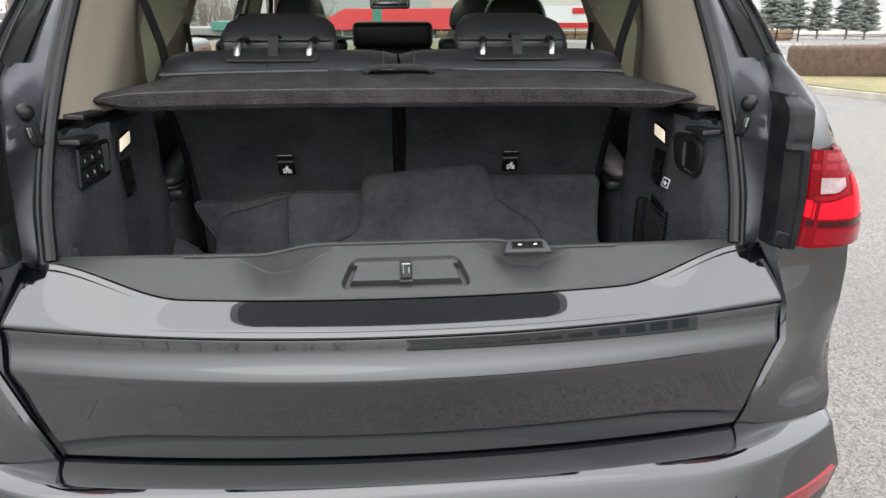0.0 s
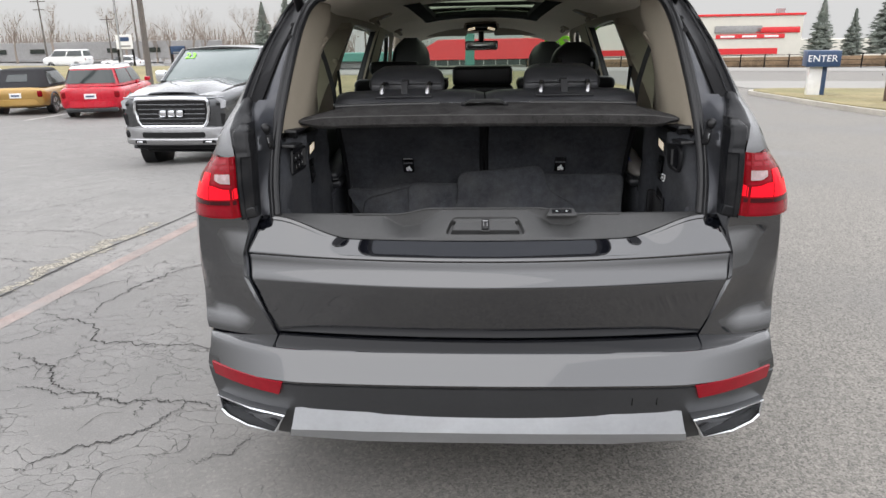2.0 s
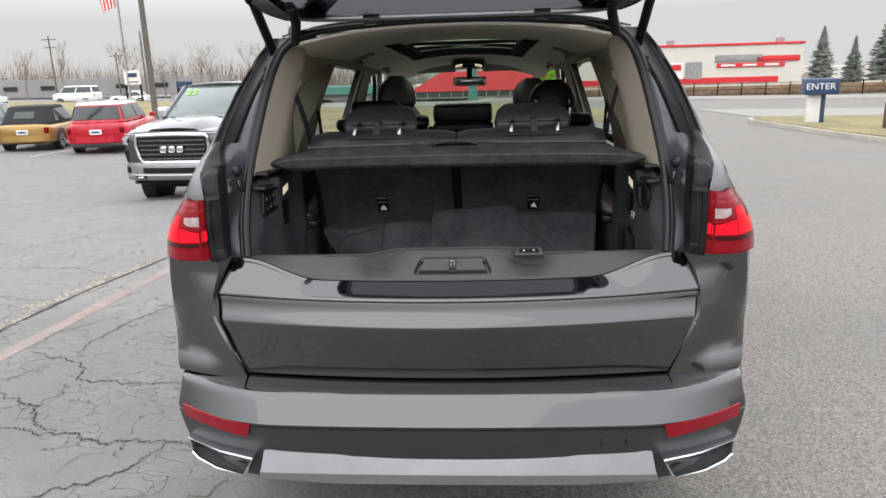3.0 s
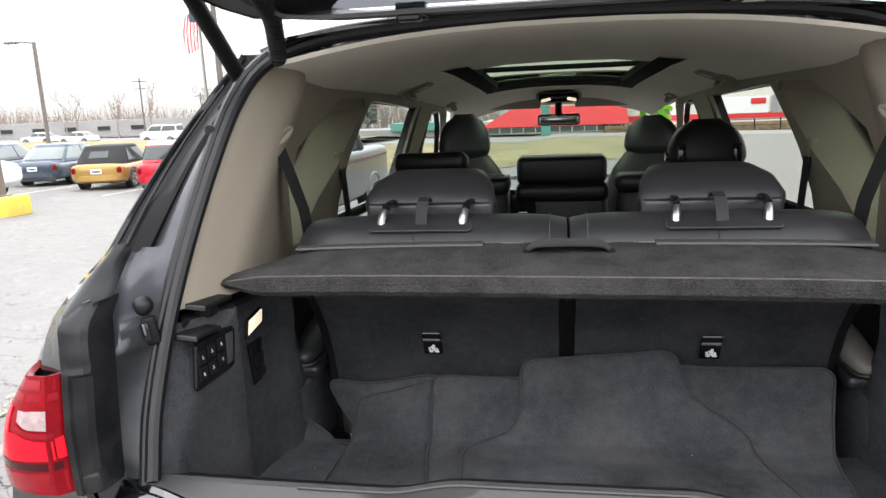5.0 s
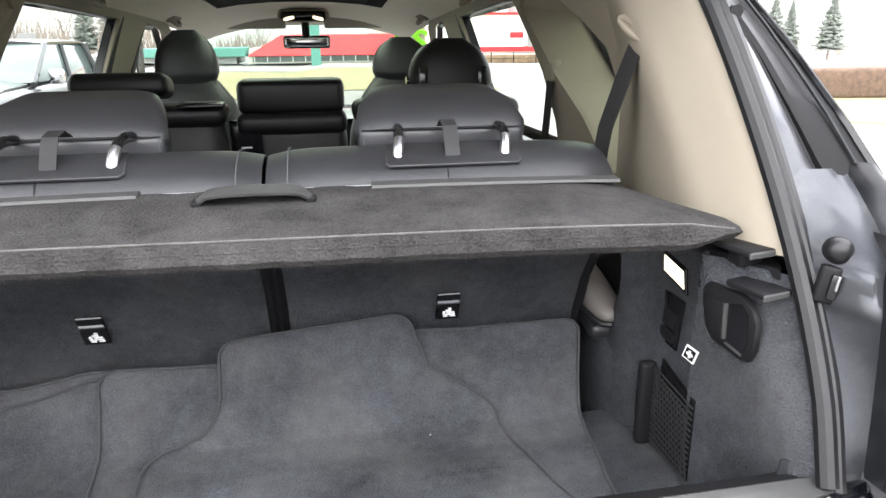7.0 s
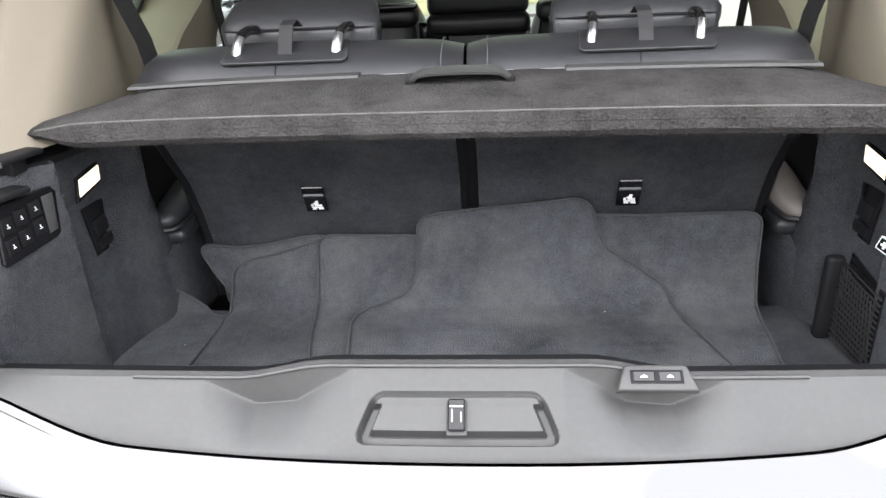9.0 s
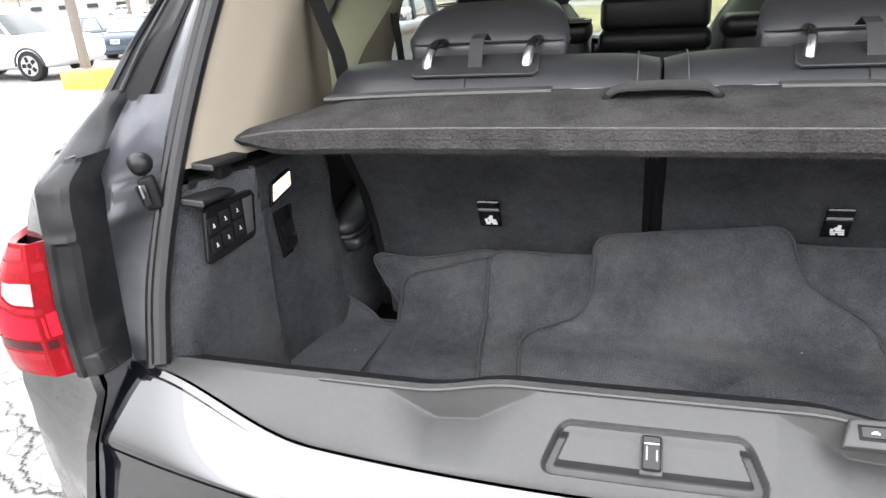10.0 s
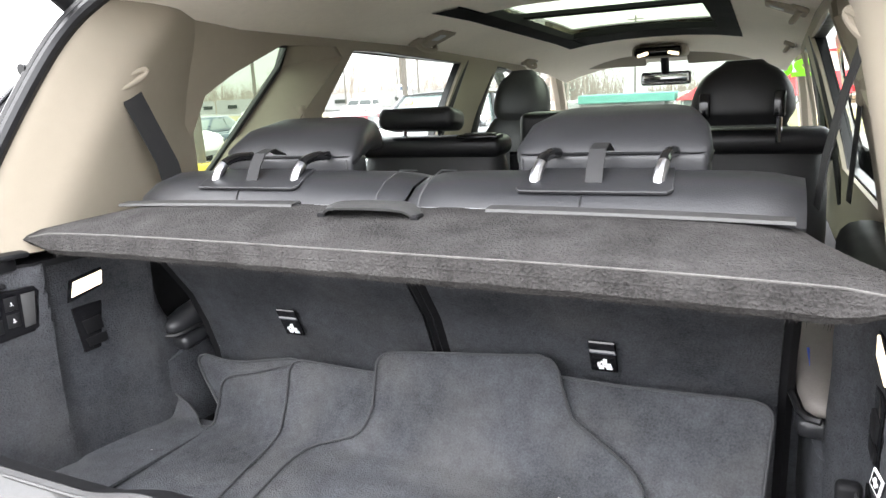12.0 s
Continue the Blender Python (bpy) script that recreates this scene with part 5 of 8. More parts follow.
    for mx, my, mw, mh in ((0.003, -0.004, 0.006, 0.004), (0.001, -0.009, 0.010, 0.004), (0.005, -0.0135, 0.014, 0.0035), (-0.007, -0.013, 0.005, 0.005), (0.002, -0.0185, 0.022, 0.003), (-0.004, -0.023, 0.008, 0.003), (0.009, -0.023, 0.010, 0.003)):
        box((mx, my, 0.0060), (mw, mh, 0.001), 0, 1, None, bm)
    part("tether_mark", bm, WHITE_MARK, plate).matrix_world = on
# belts of the third row
for side in (1, -1):
    p = [Vector((side * 0.624, 0.742, 1.634)), Vector((side * 0.605, 0.76, 1.56)), Vector((side * 0.590, 0.79, 1.47)), Vector((side * 0.585, 0.80, 1.40))]
    part("seat_belt", loft([[(q.x, q.y - 0.025, q.z), (q.x - side * 0.004, q.y + 0.027, q.z)] for q in p], thick=0.002), WEBBING, suv, "black seat belt")
    ring = [Vector((side * (0.612 - 0.018 * math.cos(a) * 0.6), 0.748 + 0.034 * math.cos(a) + 0.003 * math.sin(a), 1.636 + 0.016 * math.cos(a) + 0.010 * math.sin(a))) for a in (2 * math.pi * k / 28 for k in range(29))]
    guide = part("belt_guide", tube(ring, 0.0065, 10), BEIGE, suv, "beige belt guide")
    bm = bmesh.new()
    bm.faces.new([bm.verts.new(p + Vector((side * 0.006, 0, 0))) for p in ring[:-1]])
    bmesh.ops.solidify(bm, geom=bm.faces[:], thickness=0.003)
    part("guide_mouth", bm, WEBBING, guide)


# ---- luggage cover ----
cover = empty("luggage_cover", label="charcoal felt luggage cover cassette with a pull handle", category="luggage cover")


def cover_half(y):
    return lerp_table([(0.465, 0.668), (0.49, 0.662), (0.53, 0.625), (0.58, 0.585), (0.64, 0.560), (0.69, 0.555)], y)


def cover_dy(x):
    """The cover hangs a little askew."""
    return 0.012 - 0.036 * x


rows = []
for y, z, g in ((0.475, 1.350, -0.020), (0.466, 1.352, -0.006), (0.458, 1.362, 0.0), (0.462, 1.388, 0.0), (0.468, 1.392, 0.0), (0.50, 1.400, 0), (0.55, 1.409, 0), (0.60, 1.415, 0), (0.645, 1.418, 0), (0.66, 1.412, 0), (0.665, 1.39, 0), (0.64, 1.36, 0), (0.475, 1.350, -0.020)):
    w = cover_half(max(y, 0.475)) + g
    rows.append([(w * k / 24, y + cover_dy(w * k / 24) * smooth(0.66, 0.50, y) + 0.018 * (k / 24) ** 2 * (1 if y < 0.5 else 0.3), z - 0.012 * (abs(k) / 24) ** 3 + 0.0005 * math.sin(k * 1.7) + (0.018 if z < 1.37 else -0.007) * smooth(0.88, 1.0, abs(k) / 24)) for k in range(-24, 25)])
bm = loft(rows)
bmesh.ops.holes_fill(bm, edges=bm.edges, sides=40)
part("cassette", bm, COVER, cover, "", 28)
part("front_piping", tube([(0.655 * k / 20, 0.4635 + cover_dy(0.655 * k / 20) + 0.018 * (k / 20) ** 2, 1.3905 - 0.012 * (abs(k) / 20) ** 3 - 0.007 * smooth(0.89, 1.0, abs(k) / 20)) for k in range(-20, 21)], 0.0017, 6), SEAM_THREAD, cover)
# woven ribs along the front edge and a frayed hem under it
for z in (1.376,):
    part("edge_rib", tube([(0.655 * k / 20, 0.4605 + cover_dy(0.655 * k / 20) + 0.018 * (k / 20) ** 2, z - 0.012 * (abs(k) / 20) ** 3) for k in range(-20, 21)], 0.0014, 5), COVER, cover)
fray = random.Random(11)
bm = bmesh.new()
for k in range(420):
    u = -0.97 + 1.94 * (k + fray.random()) / 420
    x, y = 0.645 * u, 0.463 + cover_dy(0.645 * u) + 0.018 * u * u + 0.004 * fray.random()
    z = 1.354 - 0.012 * abs(u) ** 3 + 0.018 * smooth(0.90, 1.0, abs(u))
    length, lean, r = 0.003 + 0.007 * fray.random() ** 2, 0.006 * (fray.random() - 0.5), 0.0005
    tip = bm.verts.new((x + lean, y - 0.001, z - length))
    base = [bm.verts.new((x + dx, y + dy, z)) for dx, dy in ((-r, r), (r, r), (0, -r))]
    for i in range(3):
        bm.faces.new((base[i], base[(i + 1) % 3], tip))
part("frayed_hem", bm, COVER, cover)
rows = []
for x, lift, d in ((-0.080, 0.0, 0.012), (-0.074, 0.003, 0.015), (-0.064, 0.008, 0.020), (-0.048, 0.010, 0.023), (0.0, 0.011, 0.024), (0.048, 0.010, 0.023), (0.064, 0.008, 0.020), (0.074, 0.003, 0.015), (0.080, 0.0, 0.012)):
    rows.append([(x, 0.592 - d, 1.413 + 1.5 * lift), (x, 0.590 - 0.5 * d, 1.416 + 1.5 * lift), (x, 0.592 + 0.5 * d, 1.418 + 1.5 * lift), (x, 0.592 + d, 1.416 + 1.5 * lift)])
part("pull_handle", loft(rows, thick=0.004), TRIM_PLASTIC, cover, "dark plastic pull handle")
for sx in (-1, 1):
    part("handle_foot", box((sx * 0.077, 0.588, 1.414), (0.014, 0.022, 0.008), 0.002, 1), BLACK_PLASTIC, cover)
    flange = [[(sx * x, 0.640 + dy, 1.4165 + dz - 0.012 * (x / 0.66) ** 3) for dy, dz in ((-0.014, 0.0), (-0.012, 0.004), (0.010, 0.006), (0.014, 0.002))] for x in (0.165, 0.178, 0.26, 0.36, 0.46, 0.552)]
    part("rear_flange", loft(flange, thick=0.003), TRIM_PLASTIC, cover, "grey plastic flange along the back edge")
part("roller_bar", tube([(-0.20, 0.645, 1.4160), (0.20, 0.645, 1.4160)], 0.0020, 8), SILVER, cover, "bare metal roller bar")

# ---- loose floor mats lying against the seat backs ----
DRAPE = [(0.0, 0.385, 0.932), (0.27, 0.655, 0.930), (0.335, 0.715, 0.946), (0.40, 0.745, 1.003), (0.47, 0.765, 1.07), (0.55, 0.785, 1.147), (0.66, 0.80, 1.26)]
DRAPE_SIDE = [(0.0, 0.385, 0.932), (0.30, 0.685, 0.925), (0.355, 0.738, 0.930), (0.40, 0.752, 0.965), (0.47, 0.757, 1.03), (0.53, 0.768, 1.08), (0.66, 0.79, 1.21)]


def drape_point(x, s, lift):
    """A point of the stack: over the floor, then up the seat backs; the fold is sharper towards the side."""
    k = smooth(-0.27, -0.49, x)
    eps = 0.012
    (y0, z0), (y1, z1), (y2, z2) = ([a + (b - a) * k for a, b in zip(lerp_table(DRAPE, q), lerp_table(DRAPE_SIDE, q))] for q in (max(0, s - eps), s, s + eps))
    y, z = (y0 + 2 * y1 + y2) / 4, (z0 + 2 * z1 + z2) / 4
    ripple = 0.0035 * noise.noise(Vector((x * 6.0, s * 5.0, lift * 90)))
    return (x, y - lift * smooth(0.1, 0.4, s) + ripple * smooth(0.2, 0.4, s), z + lift * (1 - 0.5 * smooth(0.2, 0.45, s)) + ripple)


def mat(name, label, left, right, top, lift, skew=0.0, bound_from=0.0, across=44):
    """A carpet mat draped over floor and seat back; left and right: tables of x by length."""
    ob = empty(name, label=label, category="floor mat", group="floor mats in the load bay")
    rows, ns = [], 110
    for j in range(ns + 1):
        s = top * j / ns
        r = 0.030
        cut = 0.0 if s < top - r else r - math.sqrt(max(0, r * r - (s - top + r) ** 2))
        x0, x1 = lerp_table(left, s) + cut, lerp_table(right, s) - cut
        rows.append([drape_point(x0 + (x1 - x0) * k / across, s * (1 + skew * k / across), lift) for k in range(across + 1)])
    edge = [r[0] for r in rows[int(bound_from / top * ns):]] + rows[-1][1:-1] + [r[-1] for r in rows[::-1]]
    part("carpet", loft(rows, thick=0.006), MAT, ob)
    part("binding", tube([(p[0], p[1] - 0.003, p[2] + 0.003) for p in edge], 0.0026, 6), MAT_EDGE, ob, "dark bound edge")
    return ob


mat("floor_mat", "charcoal carpet mat folded up against the seat", [(0, -0.40), (0.30, -0.44), (0.36, -0.470), (0.40, -0.495), (0.45, -0.525), (0.515, -0.557)], [(0, -0.26), (0.52, -0.28)], 0.515, 0.002, -0.05)
notched = mat("floor_mat", "charcoal carpet mat with a notched corner", [(0, -0.47), (0.335, -0.500), (0.345, -0.494), (0.385, -0.493), (0.44, -0.483), (0.47, -0.476)], [(0, -0.20), (0.48, -0.22)], 0.470, 0.008, 0.012, 0.335)
# the mat's lobe beside the notch, running to the side wall
LOBE = [(-0.668, 0.432), (-0.650, 0.428), (-0.630, 0.424), (-0.600, 0.408), (-0.570, 0.388), (-0.548, 0.370), (-0.530, 0.348), (-0.516, 0.337), (-0.500, 0.337)]
xs = [-0.668 + 0.168 * k / 28 for k in range(29)]
rows = [[drape_point(x, 0.06 + (lerp_table(LOBE, x) - 0.06) * j / 40, 0.008) for x in xs] for j in range(41)]
part("carpet_lobe", loft(rows, thick=0.006), MAT, notched)
part("binding", tube([(p[0], p[1] - 0.003, p[2] + 0.003) for p in rows[-1]], 0.0026, 6), MAT_EDGE, notched, "dark bound edge")
mat("floor_mat", "charcoal carpet mat lying under another", [(0, -0.265), (0.12, -0.275), (0.25, -0.298), (0.33, -0.303), (0.48, -0.301)], [(0, -0.05), (0.48, -0.06)], 0.482, 0.018)
mat("floor_mat", "large charcoal carpet mat with a rounded top corner", [(0, 0.10), (0.50, 0.12)], [(0, 0.505), (0.13, 0.514), (0.23, 0.528), (0.36, 0.534), (0.515, 0.546)], 0.515, 0.020)
mat("floor_mat", "charcoal front footwell mat on top of the others", [(0, -0.19), (0.12, -0.205), (0.27, -0.224), (0.305, -0.216), (0.332, -0.195), (0.36, -0.130), (0.38, -0.114), (0.42, -0.102), (0.52, -0.100)], [(0, 0.47), (0.116, 0.424), (0.293, 0.381), (0.343, 0.370), (0.367, 0.352), (0.396, 0.312), (0.430, 0.258), (0.48, 0.237), (0.545, 0.224)], 0.520, 0.030, 0.045)

# ---- second row and front seats ----
SEAT_SHELL = surface("black_seat_back_shell", (0.014, 0.014, 0.015), 0.5, 0, 0, 0.15, 6.0, 500.0, 0.25, 0.0005, spec=0.3)


def cushion(cx, y, z0, z1, half, thick, lean=0.0, round_top=0.5, taper=0.9):
    """An upright padded block: rounded superellipse slices from z0 to z1."""
    rows = []
    n = 9
    for k in range(n + 1):
        t = k / n
        z = z0 + (z1 - z0) * t
        grow = min(1, (1 - t) / 0.12 + 0.35) if t > 0.9 else 1
        e = 1 - round_top * max(0, (t - 0.55) / 0.45) ** 2.6 * 0.6
        hw, ht = half * (1 + (taper - 1) * t) * e, thick / 2 * (e if t < 0.99 else e * 0.5)
        ring = []
        for i in range(24):
            a = 2 * math.pi * i / 24
            c, s_ = math.cos(a), math.sin(a)
            ring.append((cx + hw * math.copysign(abs(c) ** 0.4, c), y + lean * (z - z0) + ht * math.copysign(abs(s_) ** 0.6, s_), z))
        rows.append(ring)
    bm = loft(rows, close=True)
    bmesh.ops.holes_fill(bm, edges=bm.edges, sides=40)
    return bm


def dome(cx, y, z0, z1, half, thick, lean=0.0):
    """A headrest with a rounded crown."""
    rows = []
    for k in range(15):
        t = k / 14
        w = half * max(0.12, (1 - t ** 3.2)) ** 0.5 * (0.86 + 0.14 * smooth(0, 0.25, t))
        th = thick / 2 * max(0.15, (1 - t ** 4)) ** 0.5 * (0.75 + 0.25 * smooth(0, 0.2, t))
        rows.append([(cx + w * math.copysign(abs(math.cos(a)) ** 0.5, math.cos(a)), y + lean * (z1 - z0) * t + th * math.copysign(abs(math.sin(a)) ** 0.7, math.sin(a)), z0 + (z1 - z0) * t) for a in (2 * math.pi * q / 28 for q in range(28))])
    bm = loft(rows, close=True)
    bmesh.ops.holes_fill(bm, edges=bm.edges, sides=40)
    return bm


for cx, half in ((-0.415, 0.245), (0.42, 0.250)):
    s2 = part("middle_seat", cushion(cx, 1.72, 0.75, 1.415, half, 0.16, -0.05, 0.1, 0.98), SEAT_SHELL, suv, "second row seat with a black back", 60)
    part("seat_roll", box((cx, 1.685, 1.418), (half * 1.96, 0.13, 0.062), 0.026, 4), LEATHER_SHADED, s2)
    part("seat_cushion", box((cx, 2.05, 0.95), (half * 2, 0.5, 0.16), 0.05, 3), LEATHER_SHADED, s2)
hr = part("headrest", box((-0.445, 1.672, 1.500), (0.256, 0.115, 0.066), 0.026, 5, Matrix.Rotation(radians(-10), 4, "X")), LEATHER_SHADED, suv, "lowered black leather headrest")
for dx in (-0.06, 0.06):
    part("post", tube([(-0.445 + dx, 1.675, 1.42), (-0.445 + dx, 1.675, 1.48)], 0.007, 8), CHROME, hr)
hr = part("headrest", dome(0.460, 1.650, 1.462, 1.618, 0.122, 0.11, 0.12), LEATHER_SHADED, suv, "raised black leather headrest", 60)
for dx in (-0.084, 0.084):
    part("post_cover", box((0.460 + dx, 1.598, 1.512), (0.026, 0.010, 0.062), 0.004, 2, Matrix.Rotation(radians(-7), 4, "X")), GLOSS_BLACK, hr)
    part("post", tube([(0.460 + dx, 1.61, 1.42), (0.460 + dx, 1.612, 1.482)], 0.008, 8), CHROME, hr)
part("headrest_button", tube([(0.342, 1.652, 1.500), (0.332, 1.652, 1.500)], 0.014, 14), GLOSS_BLACK, hr)
mid = part("centre_backrest", box((0, 1.80, 1.456), (0.312, 0.12, 0.100), 0.024, 5), LEATHER_SHADED, suv, "centre backrest and armrest, black leather")
part("centre_roll", box((0, 1.775, 1.380), (0.322, 0.13, 0.062), 0.024, 4), LEATHER_SHADED, suv)
part("centre_panel", box((0, 1.80, 1.17), (0.32, 0.13, 0.40), 0.03, 3), SEAT_SHELL, suv)
bezel = part("belt_bezel", box((-0.235, 1.625, 1.449), (0.125, 0.065, 0.014), 0.006, 3), GLOSS_BLACK, suv, "black bezel on the seat back")
part("bezel_rim", box((-0.235, 1.625, 1.457), (0.090, 0.040, 0.004), 0.002, 1), TRIM_PLASTIC, bezel)
pocket2 = part("seat_pocket", box((-0.135, 1.725, 1.335), (0.090, 0.012, 0.120), 0.004, 2), GLOSS_BLACK, suv)
part("pocket_mark", box((-0.135, 1.717, 1.315), (0.030, 0.002, 0.004)), WHITE_MARK, pocket2)
for cx in (-0.46, 0.43):
    s1 = part("front_seat", cushion(cx, 2.72, 0.75, 1.45, 0.27, 0.16, -0.05, 0.75, 0.82), LEATHER, suv, "black leather front seat", 60)
    part("front_headrest", dome(cx, 2.70, 1.435, 1.652 if cx < 0 else 1.615, 0.128, 0.11, 0.10), LEATHER, s1)
    for dx in (-0.055, 0.055):
        part("seat_post", tube([(cx + dx, 2.70, 1.38), (cx + dx, 2.70, 1.46)], 0.008, 8), CHROME, s1)
    part("seat_cushion", box((cx, 3.05, 0.90), (0.52, 0.55, 0.18), 0.06, 3), LEATHER, s1)
# belts of the second row, grab handles, mirror, visors
for side in (1, -1):
    p = [(side * 0.692, 1.425, 1.52), (side * 0.690, 1.44, 1.42), (side * 0.688, 1.46, 1.30)]
    part("seat_belt", loft([[(x, y - 0.022, z), (x - side * 0.004, y + 0.022, z)] for x, y, z in p], thick=0.002), WEBBING, suv, "black seat belt")
    part("belt_cover", box((side * 0.700, 1.435, 1.535), (0.03, 0.07, 0.06), 0.012, 3), BEIGE, suv)
    for y, x in ((2.03, 0.575), (3.28, 0.585)):
        z = liner_z(x, y) - 0.018
        h = part("grab_handle", tube(spline([(side * (x + 0.012), y - 0.075, z - 0.008), (side * x, y - 0.05, z - 0.025), (side * (x - 0.005), y, z - 0.030), (side * x, y + 0.05, z - 0.025), (side * (x + 0.012), y + 0.075, z - 0.008)], 14), 0.009, 8), BEIGE, suv, "beige grab handle")
        part("handle_base", box((side * (x + 0.012), y - 0.01, z - 0.002), (0.05, 0.17, 0.014), 0.006, 2, Matrix.Rotation(radians(side * 28), 4, "Y")), BEIGE, h)
    pod = part("reading_lamp", box((side * 0.540, 2.04, liner_z(0.540, 2.04) - 0.012), (0.090, 0.13, 0.020), 0.009, 3, Matrix.Rotation(radians(side * 22), 4, "Y")), BEIGE, suv, "beige reading lamp pod")
    part("lamp_lens", box((side * 0.530, 2.02, liner_z(0.530, 2.02) - 0.022), (0.040, 0.05, 0.006), 0.002, 1, Matrix.Rotation(radians(side * 22), 4, "Y")), SILVER, pod)
    part("sun_visor", box((side * 0.37, 3.86, 1.705), (0.52, 0.16, 0.020), 0.009, 3, Matrix.Rotation(radians(-30), 4, "X")), BEIGE, suv, "beige sun visor")
    part("exterior_mirror", box((side * 1.09, 3.62, 1.12), (0.20, 0.12, 0.15), 0.045, 4), PAINT, suv, "door mirror")
mod = part("roof_console", box((0.004, 3.62, 1.722), (0.27, 0.20, 0.062), 0.026, 5), BEIGE, suv, "overhead console")
part("console_panel", box((0.004, 3.522, 1.720), (0.235, 0.014, 0.046), 0.018, 4), GLOSS_BLACK, mod)
for dx in (-0.075, 0.075):
    part("console_lamp", box((0.004 + dx, 3.514, 1.708), (0.055, 0.006, 0.016), 0.005, 2, Matrix.Rotation(radians(-14 if dx < 0 else 14), 4, "Y")), LAMP_LIT, mod, "warm lit reading lamp")
part("mirror_stalk", tube([(0.004, 3.78, 1.70), (0.004, 3.82, 1.62)], 0.022, 10), BLACK_PLASTIC, suv)
mir = part("rear_view_mirror", box((0.006, 3.83, 1.585), (0.265, 0.032, 0.072), 0.016, 4), GLOSS_BLACK, suv, "rear-view mirror")
part("mirror_glass", box((0.006, 3.812, 1.585), (0.245, 0.003, 0.054), 0.010, 3), CHROME, mir)

# ---- ground ----


def ground_z(x, y):
    r = math.hypot(x, y - 1.5)
    return -(0.018 * y + 0.016 * x) * smooth(3.5, 14, r) - 0.33 * smooth(5, 12, r) * smooth(1, -3, x)


def ground_material():
    """Old asphalt: pale worn lot on one side, stony aisle on the other, damp patches, crazing and fine cracks."""
    m, n, l, b = nodes_of("weathered_asphalt")
    co = n.new("ShaderNodeTexCoord")

    def noise_at(scale, detail=6, src=None):
        t = n.new("ShaderNodeTexNoise")
        t.inputs["Scale"].default_value, t.inputs["Detail"].default_value = scale, detail
        l.new(src or co.outputs["Object"], t.inputs["Vector"])
        return t.outputs[0]

    def span(v, a, c, lo=0.0, hi=1.0):
        r = n.new("ShaderNodeMapRange")
        r.inputs["From Min"].default_value, r.inputs["From Max"].default_value = a, c
        r.inputs["To Min"].default_value, r.inputs["To Max"].default_value = lo, hi
        l.new(v, r.inputs[0])
        return r.outputs[0]

    def mix(f, a, c):
        x = n.new("ShaderNodeMix")
        x.data_type = "RGBA"
        l.new(f, x.inputs[0])
        for k, v in ((6, a), (7, c)):
            if isinstance(v, tuple):
                x.inputs[k].default_value = (*v, 1)
            else:
                l.new(v, x.inputs[k])
        return x.outputs[2]

    def times(a, c):
        x = n.new("ShaderNodeMath")
        x.operation = "MULTIPLY"
        l.new(a, x.inputs[0])
        l.new(c, x.inputs[1])
        return x.outputs[0]

    sep = n.new("ShaderNodeSeparateXYZ")
    l.new(co.outputs["Object"], sep.inputs[0])
    aisle = span(sep.outputs[0], -1.6, 0.4)
    grit = noise_at(125, 3)
    chips = n.new("ShaderNodeTexVoronoi")
    chips.inputs["Scale"].default_value = 85
    l.new(co.outputs["Object"], chips.inputs["Vector"])
    broad = noise_at(0.35, 5)
    mid_n = noise_at(2.2, 7)
    lot = mix(span(mid_n, 0.3, 0.7), (0.195, 0.189, 0.180), (0.266, 0.258, 0.247))
    lot = mix(span(grit, 0.45, 0.60, 0, 0.5), lot, (0.150, 0.144, 0.136))
    lot = mix(span(chips.outputs["Color"], 0.72, 0.95, 0, 0.45), lot, (0.302, 0.288, 0.266))
    stony = mix(span(grit, 0.40, 0.60), (0.097, 0.091, 0.084), (0.248, 0.234, 0.212))
    stone_tint = mix(span(chips.outputs["Color"], 0.1, 0.9), (0.072, 0.068, 0.063), (0.360, 0.338, 0.302))
    x = n.new("ShaderNodeMix")
    x.data_type = "RGBA"
    x.inputs[0].default_value = 0.45
    l.new(stony, x.inputs[6])
    l.new(stone_tint, x.inputs[7])
    base = mix(aisle, lot, x.outputs[2])
    base = mix(span(broad, 0.45, 0.68, 0, 0.45), base, (0.083, 0.081, 0.079))
    base = mix(span(grit, 0.60, 0.75, 0, 0.35), base, (0.259, 0.252, 0.238))
    # crazing: two sizes of broken plates
    warp = n.new("ShaderNodeTexNoise")
    warp.inputs["Scale"].default_value = 3.0
    l.new(co.outputs["Object"], warp.inputs["Vector"])
    va = n.new("ShaderNodeVectorMath")
    va.operation = "MULTIPLY_ADD"
    va.inputs[1].default_value = (0.35, 0.35, 0.35)
    l.new(warp.outputs["Color"], va.inputs[0])
    l.new(co.outputs["Object"], va.inputs[2])
    jag = n.new("ShaderNodeTexNoise")
    jag.inputs["Scale"].default_value, jag.inputs["Detail"].default_value = 14.0, 6
    l.new(co.outputs["Object"], jag.inputs["Vector"])
    vb = n.new("ShaderNodeVectorMath")
    vb.operation = "MULTIPLY_ADD"
    vb.inputs[1].default_value = (0.11, 0.11, 0.11)
    l.new(jag.outputs["Color"], vb.inputs[0])
    l.new(va.outputs[0], vb.inputs[2])
    flat = n.new("ShaderNodeVectorMath")
    flat.operation = "MULTIPLY"
    flat.inputs[1].default_value = (1.0, 1.7, 1.0)
    l.new(vb.outputs[0], flat.inputs[0])
    lines = None
